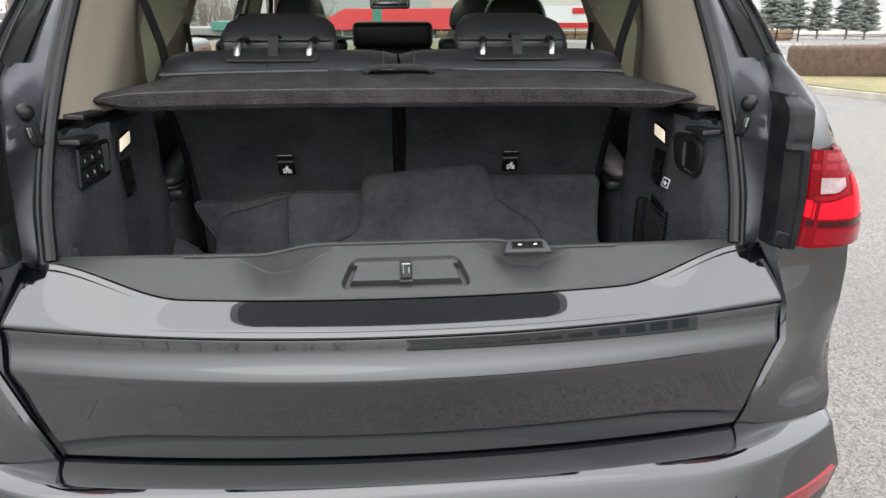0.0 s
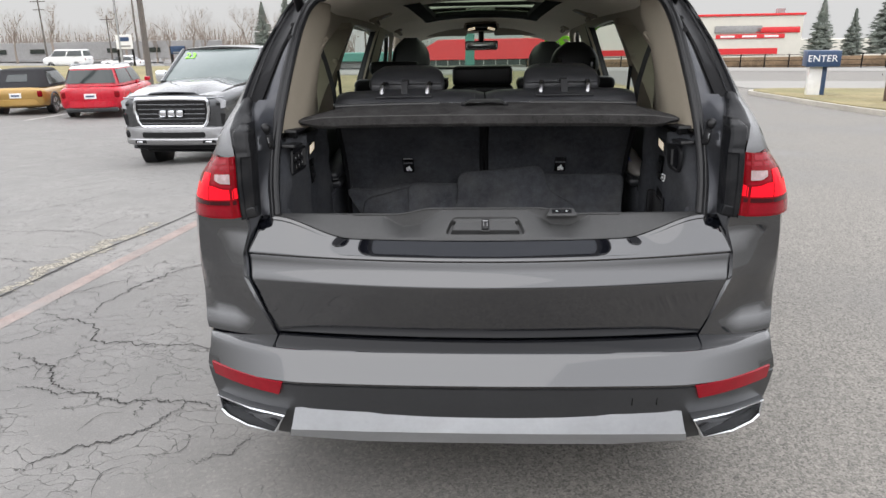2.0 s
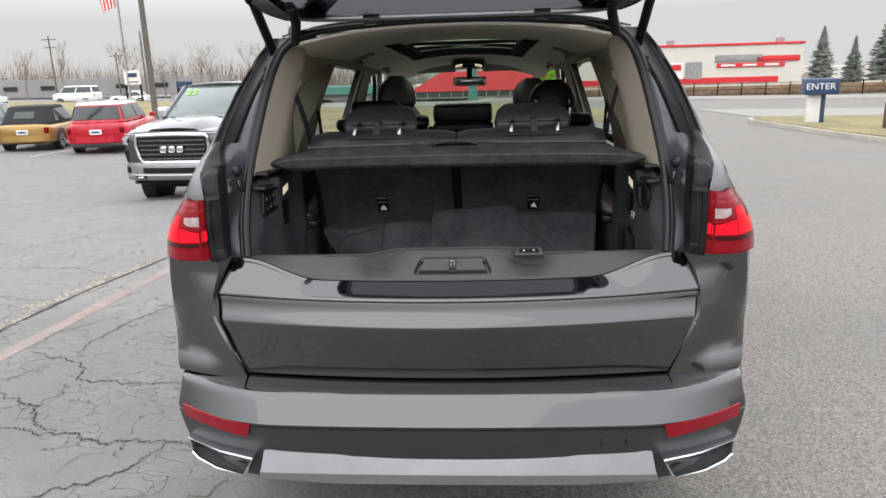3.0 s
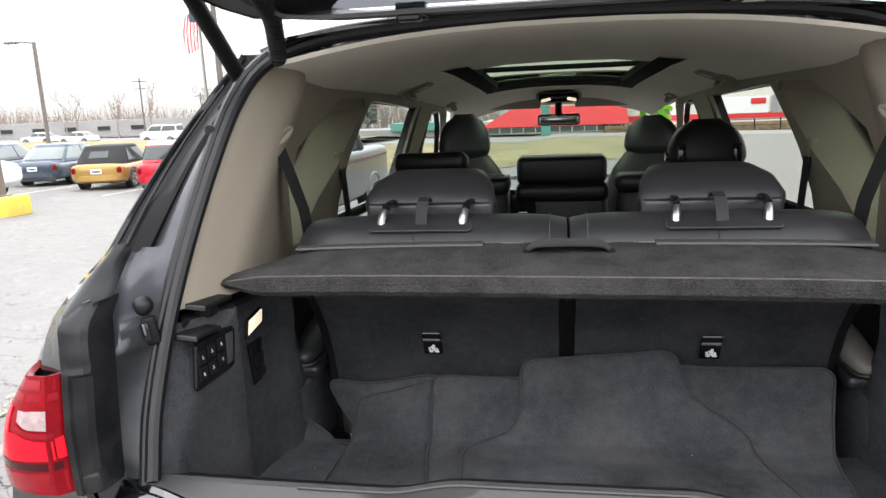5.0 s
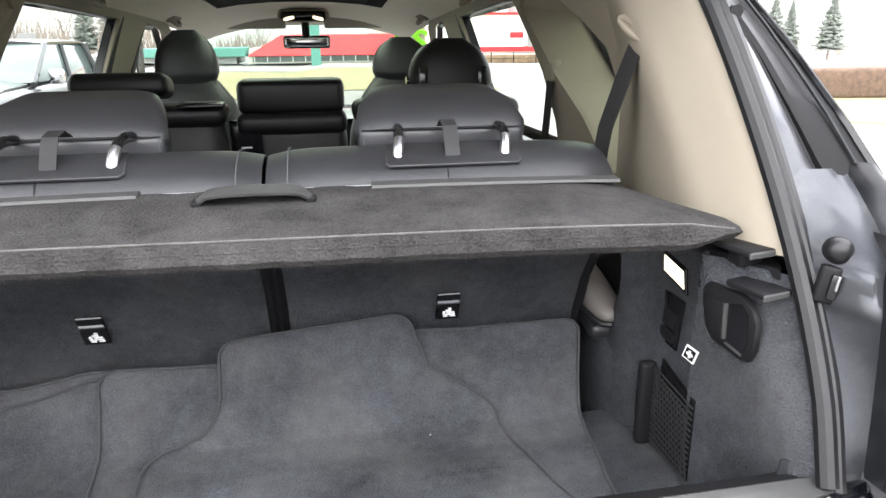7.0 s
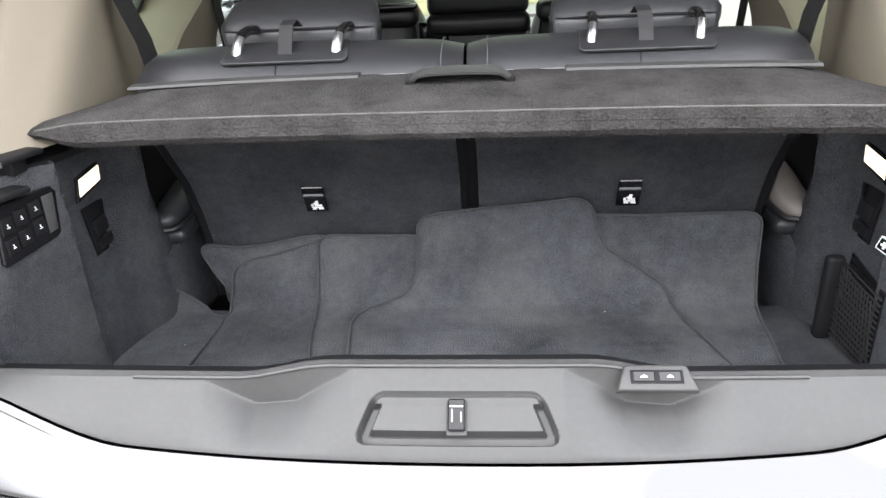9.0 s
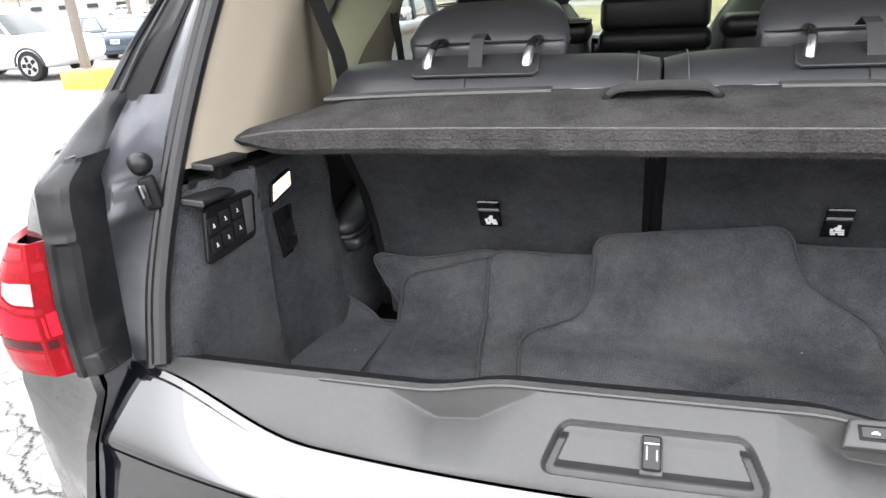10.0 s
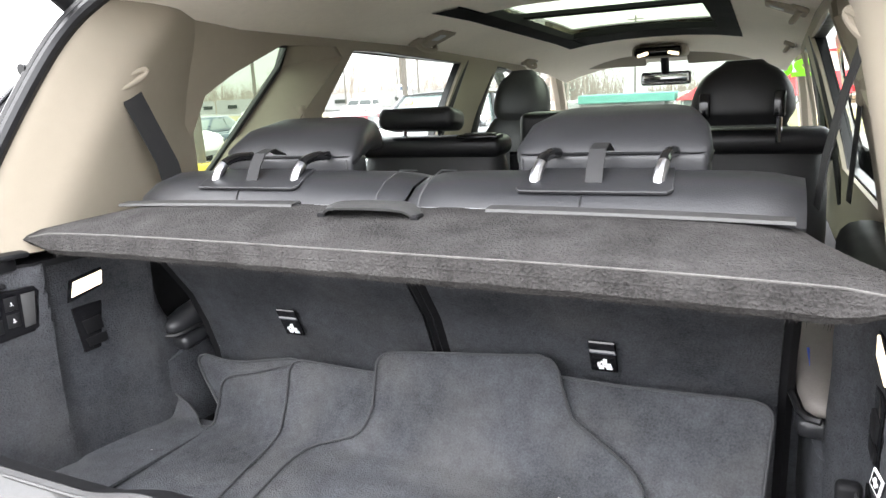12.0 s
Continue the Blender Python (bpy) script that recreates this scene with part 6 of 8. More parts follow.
    for scale, wide, thr in ((0.9, 0.005, 0.52), (2.6, 0.008, 0.50), (7.0, 0.018, 0.47)):
        v = n.new("ShaderNodeTexVoronoi")
        v.feature = "DISTANCE_TO_EDGE"
        v.inputs["Scale"].default_value = scale
        l.new(flat.outputs[0], v.inputs["Vector"])
        c = times(span(v.outputs["Distance"], wide * 0.3, wide, 1, 0), span(noise_at(0.55 if scale < 2 else 0.8 + 0.2 * scale, 4), thr, thr + 0.07))
        c = times(c, span(aisle, 0.0, 0.6, 1, 0.0))
        base = mix(span(c, 0, 1, 0, 0.75), base, (0.075, 0.072, 0.068))
        lines = c
    l.new(base, b.inputs["Base Color"])
    l.new(span(broad, 0.45, 0.70, 0.82, 0.50), b.inputs["Roughness"])
    b.inputs["Specular IOR Level"].default_value = 0.22
    bp = n.new("ShaderNodeBump")
    bp.inputs["Strength"].default_value, bp.inputs["Distance"].default_value = 0.7, 0.004
    l.new(grit, bp.inputs["Height"])
    bp2 = n.new("ShaderNodeBump")
    bp2.invert = True
    bp2.inputs["Strength"].default_value, bp2.inputs["Distance"].default_value = 0.8, 0.012
    l.new(lines, bp2.inputs["Height"])
    l.new(bp.outputs[0], bp2.inputs["Normal"])
    l.new(bp2.outputs[0], b.inputs["Normal"])
    return m


ASPHALT = ground_material()
CRACK = surface("crack_dirt", (0.040, 0.038, 0.036), 0.95, vary=0.4, scale=30, grain=200, bump=0.5)
CONCRETE = surface("kerb_concrete", (0.42, 0.39, 0.34), 0.9, vary=0.2, scale=1.5, grain=60, bump=0.5, depth=0.004, dirt=(0.26, 0.24, 0.20), dirt_amount=0.5)
GRAVEL = surface("crumbled_patch", (0.26, 0.24, 0.20), 0.95, vary=0.8, scale=30, grain=120, bump=1.0, depth=0.01)
YELLOW_LINE = surface("worn_yellow_line", (0.55, 0.42, 0.13), 0.85, vary=0.3, scale=4, grain=80, dirt=(0.24, 0.22, 0.19), dirt_amount=0.8, dirt_scale=6)
RED_LINE = surface("faded_red_line", (0.26, 0.205, 0.185), 0.9, vary=0.3, scale=4, grain=80, dirt=(0.22, 0.21, 0.20), dirt_amount=0.95, dirt_scale=3)
WHITE_LINE = surface("worn_white_line", (0.50, 0.49, 0.46), 0.85, vary=0.3, scale=4, grain=80, dirt=(0.24, 0.23, 0.22), dirt_amount=0.8, dirt_scale=6)
DRY_GRASS = surface("dry_winter_grass", (0.24, 0.20, 0.10), 0.95, vary=0.35, scale=0.4, grain=25, bump=0.8, depth=0.03, dirt=(0.13, 0.14, 0.05), dirt_amount=0.7, dirt_scale=0.3)
PALE_ROAD = surface("pale_road", (0.25, 0.24, 0.22), 0.85, vary=0.12, scale=0.3, grain=40, bump=0.3)
xs = [-900, -400, -200, -120, -80, -55, -40, -30, -24, -19, -15, -12, -9.5, -7.5, -6, -4.5, -3.5, -3, -2.6, -2.2, -1.8, -1.4, -1, -0.6, -0.2, 0.2, 0.6, 1, 1.5, 3, 4.5, 6, 7.5, 9.5, 10.5, 12, 15, 19, 24, 30, 40, 55, 80, 120, 200, 400, 900]
ysg = [-900, -400, -200, -100, -50, -25, -14, -8, -5, -3, -1.5, 0, 1.5, 3, 4.5, 6, 8, 10, 12, 14, 17, 20, 24, 29, 35, 42, 52, 65, 85, 120, 200, 400, 900]
bm = loft([[(x, y, ground_z(x, y)) for x in xs] for y in ysg])
ground = tagged(finish("ground", bm, ASPHALT), "worn grey asphalt car park with cracks", "ground", kind="structure")


def ribbon(pts, width, n=None, wander=0.0, lift=0.003, taper=0.0, seed=0, bm=None):
    """A flat strip on the ground along (x, y) points."""
    rnd = random.Random(seed)
    fine = spline([(x, y, 0) for x, y in pts], n or 2 + 24 * len(pts)) if len(pts) > 2 else [Vector((*pts[0], 0)).lerp(Vector((*pts[1], 0)), k / 30) for k in range(31)]
    rows, drift = [], 0.0
    for i, p in enumerate(fine):
        d = (fine[min(i + 1, len(fine) - 1)] - fine[max(i - 1, 0)]).normalized()
        side = Vector((-d.y, d.x, 0))
        drift = drift * 0.8 + rnd.uniform(-1, 1) * wander
        w = width * (1 - taper * abs(2 * i / (len(fine) - 1) - 1)) * (rnd.uniform(0.45, 1.3) if wander else 1)
        q = p + side * drift
        a, c = q + side * w / 2, q - side * w / 2
        rows.append([(a.x, a.y, ground_z(a.x, a.y) + lift), (c.x, c.y, ground_z(c.x, c.y) + lift)])
    return loft(rows, bm=bm)


CRACKS = [[(-2.35, 1.05), (-2.02, 0.99), (-1.80, 0.94), (-1.49, 0.94), (-1.25, 0.89)], [(-2.63, 1.46), (-2.5, 1.38), (-2.31, 1.26), (-2.03, 1.0)],
          [(-2.81, 2.02), (-2.44, 1.85), (-2.17, 1.61), (-1.8, 1.58), (-1.4, 1.55)], [(-1.9, 0.37), (-1.73, 0.51), (-1.53, 0.66), (-1.4, 0.9)],
          [(-2.49, 1.96), (-2.47, 2.37), (-2.39, 2.7), (-2.1, 3.05)], [(-2.9, 1.55), (-2.73, 1.61), (-2.57, 1.85)], [(-4.8, 4.1), (-4.3, 4.0), (-3.65, 4.0), (-3.13, 3.66)]]
MORE_CRACKS = [[(-4.4, 3.2), (-3.76, 3.15), (-3.22, 3.02)], [(-3.65, 4.0), (-3.55, 4.55), (-3.56, 4.83)], [(-4.81, 4.72), (-4.49, 5.21), (-4.13, 6.24)],
               [(-5.51, 5.76), (-5.2, 6.28), (-4.82, 7.18)], [(-2.86, 2.07), (-2.82, 2.4), (-2.54, 2.74)], [(-1.22, 0.45), (-1.1, 0.51), (-1.0, 0.65)],
               [(-2.34, 1.59), (-2.24, 1.44), (-2.29, 1.25)], [(-2.9, 1.3), (-2.5, 1.26), (-2.3, 1.28)], [(-1.66, 0.94), (-1.6, 0.78)], [(-3.4, 0.6), (-2.8, 0.9), (-2.35, 1.05)]]
bm = bmesh.new()
for k, pts in enumerate(CRACKS + MORE_CRACKS):
    ribbon(pts, 0.014 if k < 5 else 0.008, wander=0.017, lift=0.004, taper=0.6, seed=k, bm=bm)
rnd = random.Random(4)
for k in range(26):
    x, y = rnd.uniform(-3.4, -1.15), rnd.uniform(0.2, 3.0)
    a = rnd.uniform(0, 2 * math.pi)
    d = rnd.uniform(0.15, 0.35)
    ribbon([(x, y), (x + 0.5 * d * math.cos(a), y + 0.5 * d * math.sin(a)), (x + d * math.cos(a + 0.7), y + d * math.sin(a + 0.7))], 0.0045, n=14, wander=0.004, lift=0.004, taper=0.8, seed=100 + k, bm=bm)
tagged(finish("pavement_cracks", bm, CRACK), "branching dark cracks in the asphalt", "ground", kind="structure")
tagged(finish("pavement_joint", ribbon([(-3.45, 0.8), (-3.22, 3.0), (-2.9, 4.67), (-2.4, 8.0)], 0.028, wander=0.006, lift=0.004, seed=60), CRACK), "dark joint between two asphalt layers", "ground", kind="structure")
tagged(finish("pavement_patch", ribbon([(-3.36, 2.2), (-3.30, 3.0), (-3.20, 3.7), (-3.05, 4.3)], 0.20, wander=0.05, lift=0.003, taper=0.6, seed=61), GRAVEL), "crumbled gravel along the asphalt joint", "ground", kind="structure")
tagged(finish("pavement_line", ribbon([(-3.05, 1.2), (-2.85, 3.0), (-2.62, 5.0)], 0.12, lift=0.002), RED_LINE), "faded red painted line", "ground", kind="structure")
tagged(finish("parking_line", ribbon([(-14.2, 5.5), (-13.1, 10.1), (-12.4, 13.6)], 0.12, lift=0.006), YELLOW_LINE), "worn yellow parking line", "ground", kind="structure")
for x in (-10.1, -13.1, -16.3, -19.7, -22.8):
    tagged(finish("parking_line", ribbon([(x, 17.6), (x - 0.1, 23.5)], 0.12, lift=0.006), WHITE_LINE), "worn pale parking line", "ground", kind="structure")
tagged(finish("verge", loft([[(x, y, ground_z(x, y) + h) for x in (-200, -120, -80, -60, -40, -30, -22, -16)] for y, h in ((34, 0.03), (38, 0.25), (50, 0.55), (62, 0.60), (72, 0.3), (74, 0.03))]), DRY_GRASS), "bank of dry winter grass", "grass", kind="structure")
tagged(finish("verge_ahead", loft([[(x, y, ground_z(x, y) + 0.025) for x in [-14 + 0.5 * k for k in range(43)]] for y in (27 + 1.0 * k for k in range(30))]), DRY_GRASS), "strip of dry winter grass", "grass", kind="structure")
tagged(finish("road", loft([[(x, y, ground_z(x, y) + 0.02) for x in [12 + 2.0 * k for k in range(75)]] for y in (30, 31, 32, 33, 34, 35, 36, 37, 38)]), PALE_ROAD), "pale road beyond the kerb", "road", kind="structure")
tagged(finish("road_ahead", loft([[(x, y, ground_z(x, y) + 0.025) for x in [-60 + 0.5 * k for k in range(201)]] for y in (58, 59.5, 61, 62.5, 64, 65.5, 67, 68.5, 70)]), PALE_ROAD), "pale road beyond the grass", "road", kind="structure")

# grass island with a concrete kerb
ISLAND = [(10.9, 26.6), (10.55, 25.9), (10.45, 25.0), (10.4, 22), (10.35, 19), (10.5, 16.6), (11.2, 13.5), (13, 11.5), (40, 8), (40, 26), (20, 27.2), (12, 27.3)]


def island(grow, h, low):
    cx, cy = 14, 22
    bm = bmesh.new()
    pts = [(x + grow * (-1 if x < cx else 1), y + grow * (-0.4 if y < 20 else 0.6)) for x, y in ISLAND]
    dense = [tuple(p) for p in spline([(x, y, 0) for x, y in pts + pts[:1]], 70)][:-1]
    top = [bm.verts.new((x, y, ground_z(x, y) + h)) for x, y, _ in dense]
    lo = [bm.verts.new((x, y, ground_z(x, y) - low)) for x, y, _ in dense]
    bm.faces.new(top)
    for i in range(len(top)):
        bm.faces.new((lo[i], lo[(i + 1) % len(lo)], top[(i + 1) % len(top)], top[i]))
    bmesh.ops.triangulate(bm, faces=[f for f in bm.faces if len(f.verts) > 4])
    return bm


tagged(finish("kerb", island(0.16, 0.14, 0.1), CONCRETE), "weathered concrete kerb of a grass island", "kerb", kind="structure")
tagged(finish("grass_island", island(0.0, 0.17, 0.1), DRY_GRASS), "dry winter grass on a kerbed island", "grass", kind="structure")

# ---- vehicles ----
RED_PAINT = surface("bright_red_paint", (0.46, 0.004, 0.020), 0.28, 0, 0.35, 0.06, 2, 300, 0)
GOLD_PAINT = surface("gold_paint", (0.42, 0.26, 0.075), 0.35, 0.35, 0.6, 0.06, 2, 300, 0)
WHITE_PAINT = surface("white_paint", (0.78, 0.78, 0.77), 0.3, 0, 0.6, 0.03, 2, 300, 0)
BLUE_PAINT = surface("slate_blue_paint", (0.055, 0.075, 0.10), 0.3, 0.4, 0.6, 0.06, 2, 300, 0)
GREY_PAINT = surface("mid_grey_paint", (0.075, 0.078, 0.082), 0.2, 0.7, 0.8, 0.06, 2, 300, 0)
SILVER_PAINT = surface("silver_paint", (0.36, 0.37, 0.39), 0.3, 0.6, 0.6, 0.06, 2, 300, 0)
DARK_GLASS = surface("dark_car_glass", (0.020, 0.028, 0.028), 0.05, 0, 0.3, 0.1, 2, 100, 0)
PALE_GLASS = surface("pale_car_glass", (0.10, 0.13, 0.125), 0.05, 0, 1.0, 0.1, 2, 100, 0)
SOFT_TOP = surface("black_soft_top", (0.022, 0.022, 0.024), 0.9, vary=0.2, grain=300, bump=0.4)
HEAD_LENS = surface("headlamp_lens", (0.50, 0.51, 0.53), 0.08, 0.4, 0.6, 0.2, 20, 60, 0.3)
GREEN_STICKER = surface("lime_green_sticker", (0.30, 0.85, 0.04), 0.6, vary=0.03)
BLUE_SIGN = surface("navy_sign_paint", (0.025, 0.055, 0.12), 0.45, vary=0.08, scale=3, grain=100, bump=0.1)


def ring_at(y, hw, z0, z1, n=24, p=0.40):
    zc, hh = (z0 + z1) / 2, (z1 - z0) / 2
    out = []
    for k in range(n):
        a = 2 * math.pi * (k + 0.5) / n
        c, s = math.cos(a), math.sin(a)
        out.append((hw * math.copysign(abs(c) ** p, c), y, zc + hh * math.copysign(abs(s) ** p, s)))
    return out


def vehicle(name, label, category, x, y, heading, L, W, H, paint, belt=0.60, cab=(0.10, 0.20, 0.68, 0.86), roof=None, glass_mat=DARK_GLASS, wheel=0.33, nose=0.62, tail=0.62, clear=0.20, lamps_red=True, group="", low_trim=True):
    """A car seen from a distance. cab: shares of the length, from the tail: foot of the rear screen, roof's rear end, roof's front end, foot of the windscreen."""
    m = Matrix.Translation((x, y, ground_z(x, y))) @ Matrix.Rotation(radians(heading), 4, "Z")
    ob = empty(name, m, label=label, category=category, group=group)
    zb, hw = H * belt, W / 2
    st = [(-0.5, 0.72, 0.42, tail - 0.03), (-0.493, 0.86, 0.28, tail), (-0.478, 0.94, 0.20, tail + 0.01), (-0.43, 0.985, 0.165, belt - 0.01), (-0.3, 1.0, 0.15, belt), (0.0, 1.0, 0.14, belt), (0.25, 1.0, 0.15, belt - 0.005), (0.40, 0.98, 0.16, nose), (0.47, 0.92, 0.20, nose - 0.05), (0.5, 0.80, 0.28, nose - 0.14)]
    bm = loft([ring_at(L * s, hw * w, max(clear, H * z0), H * z1) for s, w, z0, z1 in st], close=True)
    bmesh.ops.holes_fill(bm, edges=bm.edges, sides=30)
    part("body", bm, paint, ob, "", 45)
    ys = [L * (c - 0.5) for c in cab]
    top_w, bot_w = hw * 0.72, hw * 0.90

    def hoop(t, grow=0.0):
        """Half width, middle, half length and height of the cab at a share t of its rise."""
        e = t ** 1.15
        w = bot_w + (top_w - bot_w) * e
        y0, y1 = ys[0] + (ys[1] - ys[0]) * e, ys[3] + (ys[2] - ys[3]) * e
        return w + grow, (y0 + y1) / 2, (y1 - y0) / 2 + grow, zb - 0.03 + (H - 0.05 - zb + 0.03) * t

    def edge(v):
        return (1 - min(1.0, abs(v)) ** 7) ** (1 / 7)

    def cab_ring(t, shrink=1.0, up=0.0):
        w, yc, hl, z = hoop(t)
        out = []
        for k in range(36):
            a = 2 * math.pi * (k + 0.5) / 36
            c, s = math.cos(a), math.sin(a)
            r = (abs(c) ** 7 + abs(s) ** 7) ** (-1 / 7)
            out.append((w * shrink * c * r, yc + hl * shrink * s * r, z + up))
        return out

    shell = roof if roof is SOFT_TOP else paint
    part("cab", loft([cab_ring(t) for t in (0, 0.2, 0.4, 0.6, 0.8, 0.92, 1)], close=True), shell, ob, "", 60)
    bm = loft([cab_ring(0.94, 1.012), cab_ring(1.0, 1.0, 0.012), cab_ring(1.0, 0.94, 0.034), cab_ring(1.0, 0.80, 0.046), cab_ring(1.0, 0.45, 0.05), cab_ring(1.0, 0.02, 0.05)], close=True)
    part("roof", bm, roof or paint, ob, "", 60)

    def pane(name, end, a, b, t0=0.14, t1=0.88):
        """A pane on the cab: end is -1 (rear), 1 (front) or the pair (side, 0)."""
        rows = []
        for i in range(7):
            w, yc, hl, z = hoop(t0 + (t1 - t0) * i / 6, 0.012)
            row = []
            for j in range(11):
                v = a + (b - a) * j / 10
                row.append((w * v, yc + end * hl * edge(v), z) if end in (1, -1) else (w * edge(v) * end[0], yc + hl * v, z))
            rows.append(row)
        part(name, loft(rows, thick=0.006, eye=(0, 0, 1.0)), glass_mat, ob, "", 60)

    if shell is SOFT_TOP:
        pane("rear_window", -1, -0.42, 0.42, 0.35, 0.75)
    else:
        pane("rear_window", -1, -0.86, 0.86, 0.16, 0.86)
    pane("windscreen", 1, -0.90, 0.90)
    for s in (1, -1):
        pane("side_window", (s, 0), 0.05 if shell is not SOFT_TOP else -0.2, 0.86)
        pane("side_window", (s, 0), -0.86 if shell is not SOFT_TOP else -0.55, -0.01 if shell is not SOFT_TOP else -0.24)
    for s in (1, -1):
        for wy in (-0.29, 0.30):
            w = part("wheel", tube([(s * (hw - 0.20), L * wy, wheel), (s * (hw - 0.02), L * wy, wheel), (s * (hw + 0.005), L * wy, wheel)], [wheel, wheel, wheel * 0.93], 24), RUBBER, ob)
            rim = tube([(s * (hw - 0.03), L * wy, wheel), (s * (hw + 0.012), L * wy, wheel)], wheel * 0.66, 20)
            gaps = bmesh.new()
            for q in range(5):
                a = 2 * math.pi * (q + 0.5) / 5
                box((s * (hw + 0.012), L * wy + wheel * 0.42 * math.cos(a), wheel + wheel * 0.42 * math.sin(a)), (0.004, wheel * 0.34, wheel * 0.26), 0, 1, Matrix.Rotation(a, 4, "X"), gaps)
            part("rim_opening", gaps, GLOSS_BLACK, w)
            part("rim", rim, SILVER, w)
            part("hub", tube([(s * (hw + 0.010), L * wy, wheel), (s * (hw + 0.020), L * wy, wheel)], wheel * 0.18, 10), GLOSS_BLACK, w)
            arch = [(s * (hw - 0.01), L * wy + (wheel + 0.05) * math.cos(a), wheel + (wheel + 0.05) * math.sin(a)) for a in (math.pi * k / 14 for k in range(15))]
            part("wheel_arch", tube(arch, 0.035, 6), CLADDING, ob)
        part("tail_light", box((s * hw * 0.81, -L * 0.489, H * (tail - 0.13)), (0.15, 0.10, 0.20), 0.045, 3), RED_LENS, ob)
        part("headlight", box((s * hw * 0.76, L * 0.475, H * (nose - 0.16)), (0.32, 0.14, 0.12), 0.03, 2), HEAD_LENS, ob)
        part("side_mirror", box((s * (hw + 0.08), ys[3] - 0.28, zb + 0.05), (0.18, 0.10, 0.13), 0.03, 2), paint, ob)
        part("door_handle", box((s * (hw + 0.004), L * -0.10, zb - 0.13), (0.02, 0.18, 0.025), 0.006, 1), paint, ob)
    part("rear_bumper", loft([[(hw * 0.97 * u, -L * 0.5 + 0.30 * abs(u) ** 5 - d, H * z) for u in (-1, -0.95, -0.85, -0.7, -0.4, 0, 0.4, 0.7, 0.85, 0.95, 1)] for z, d in ((0.36, 0.0), (0.35, 0.035), (0.24, 0.045), (0.22, 0.02))], thick=0.02, eye=(0, -99, 0.4)), paint, ob)
    if low_trim:
        part("lower_valance", box((0, -L * 0.487, H * 0.185), (W * 0.80, 0.14, H * 0.08), 0.03, 3), CLADDING, ob)
    part("number_plate", box((0, -L * 0.5 - 0.005, H * 0.44), (0.34, 0.02, 0.15), 0.005, 1), WHITE_MARK, ob)
    part("plate_bar", box((0, -L * 0.5 - 0.018, H * 0.44), (0.24, 0.004, 0.05)), BLUE_SIGN, ob)
    return ob


ROW = "cars parked in a row"
red = vehicle("hatchback", "bright red hatchback with a white roof and roof rails", "car", -11.87, 20.3, 12, 4.1, 1.82, 1.54, RED_PAINT, 0.64, (0.035, 0.10, 0.60, 0.76), WHITE_PAINT, group=ROW, wheel=0.32, tail=0.60)
for s in (1, -1):
    part("roof_rail", tube([(s * 0.60, -1.5, 1.53), (s * 0.60, -1.3, 1.57), (s * 0.60, 0.2, 1.57), (s * 0.60, 0.4, 1.53)], 0.02, 6), SILVER, red)
vehicle("convertible", "metallic gold convertible with a black soft top", "car", -14.7, 21.0, 12, 3.75, 1.72, 1.42, GOLD_PAINT, 0.62, (0.04, 0.16, 0.55, 0.70), SOFT_TOP, group=ROW, wheel=0.31, tail=0.60, low_trim=False)
vehicle("saloon", "slate blue four-door saloon", "car", -18.1, 22.9, 9, 4.7, 1.82, 1.45, BLUE_PAINT, 0.60, (0.12, 0.27, 0.56, 0.74), glass_mat=PALE_GLASS, group=ROW, tail=0.60)
vehicle("saloon", "dark blue four-door saloon", "car", -21.2, 23.3, 9, 4.7, 1.82, 1.45, BLUE_PAINT, 0.60, (0.12, 0.27, 0.56, 0.74), glass_mat=PALE_GLASS, group=ROW, tail=0.60)
vehicle("saloon", "silver four-door saloon car", "car", -24.2, 23.7, 9, 4.7, 1.82, 1.45, SILVER_PAINT, 0.60, (0.12, 0.27, 0.56, 0.74), glass_mat=PALE_GLASS, group=ROW, tail=0.60)
vehicle("saloon", "pale grey four-door saloon", "car", -27.2, 24.0, 9, 4.7, 1.82, 1.45, SILVER_PAINT, 0.60, (0.12, 0.27, 0.56, 0.74), glass_mat=PALE_GLASS, group=ROW, tail=0.60)
vehicle("estate_car", "white sport utility car with alloy wheels", "car", -17.3, 15.75, -88, 5.1, 2.0, 1.85, WHITE_PAINT, 0.60, (0.03, 0.10, 0.60, 0.74), wheel=0.40, nose=0.60, low_trim=False)
for k, (x, y, h) in enumerate(((-40, 63, 90), (-47, 64, 88), (-58, 63.5, 92), (-64, 64.5, 90))):
    vehicle("van" if k == 1 else "saloon", "white van far off beside the road" if k == 1 else "pale saloon far off beside the road", "van" if k == 1 else "car", x, y + 14, h, 5.2 if k == 1 else 4.6, 1.9, 2.1 if k == 1 else 1.45, WHITE_PAINT, 0.6, (0.02, 0.05, 0.72, 0.86) if k == 1 else (0.12, 0.27, 0.56, 0.74))


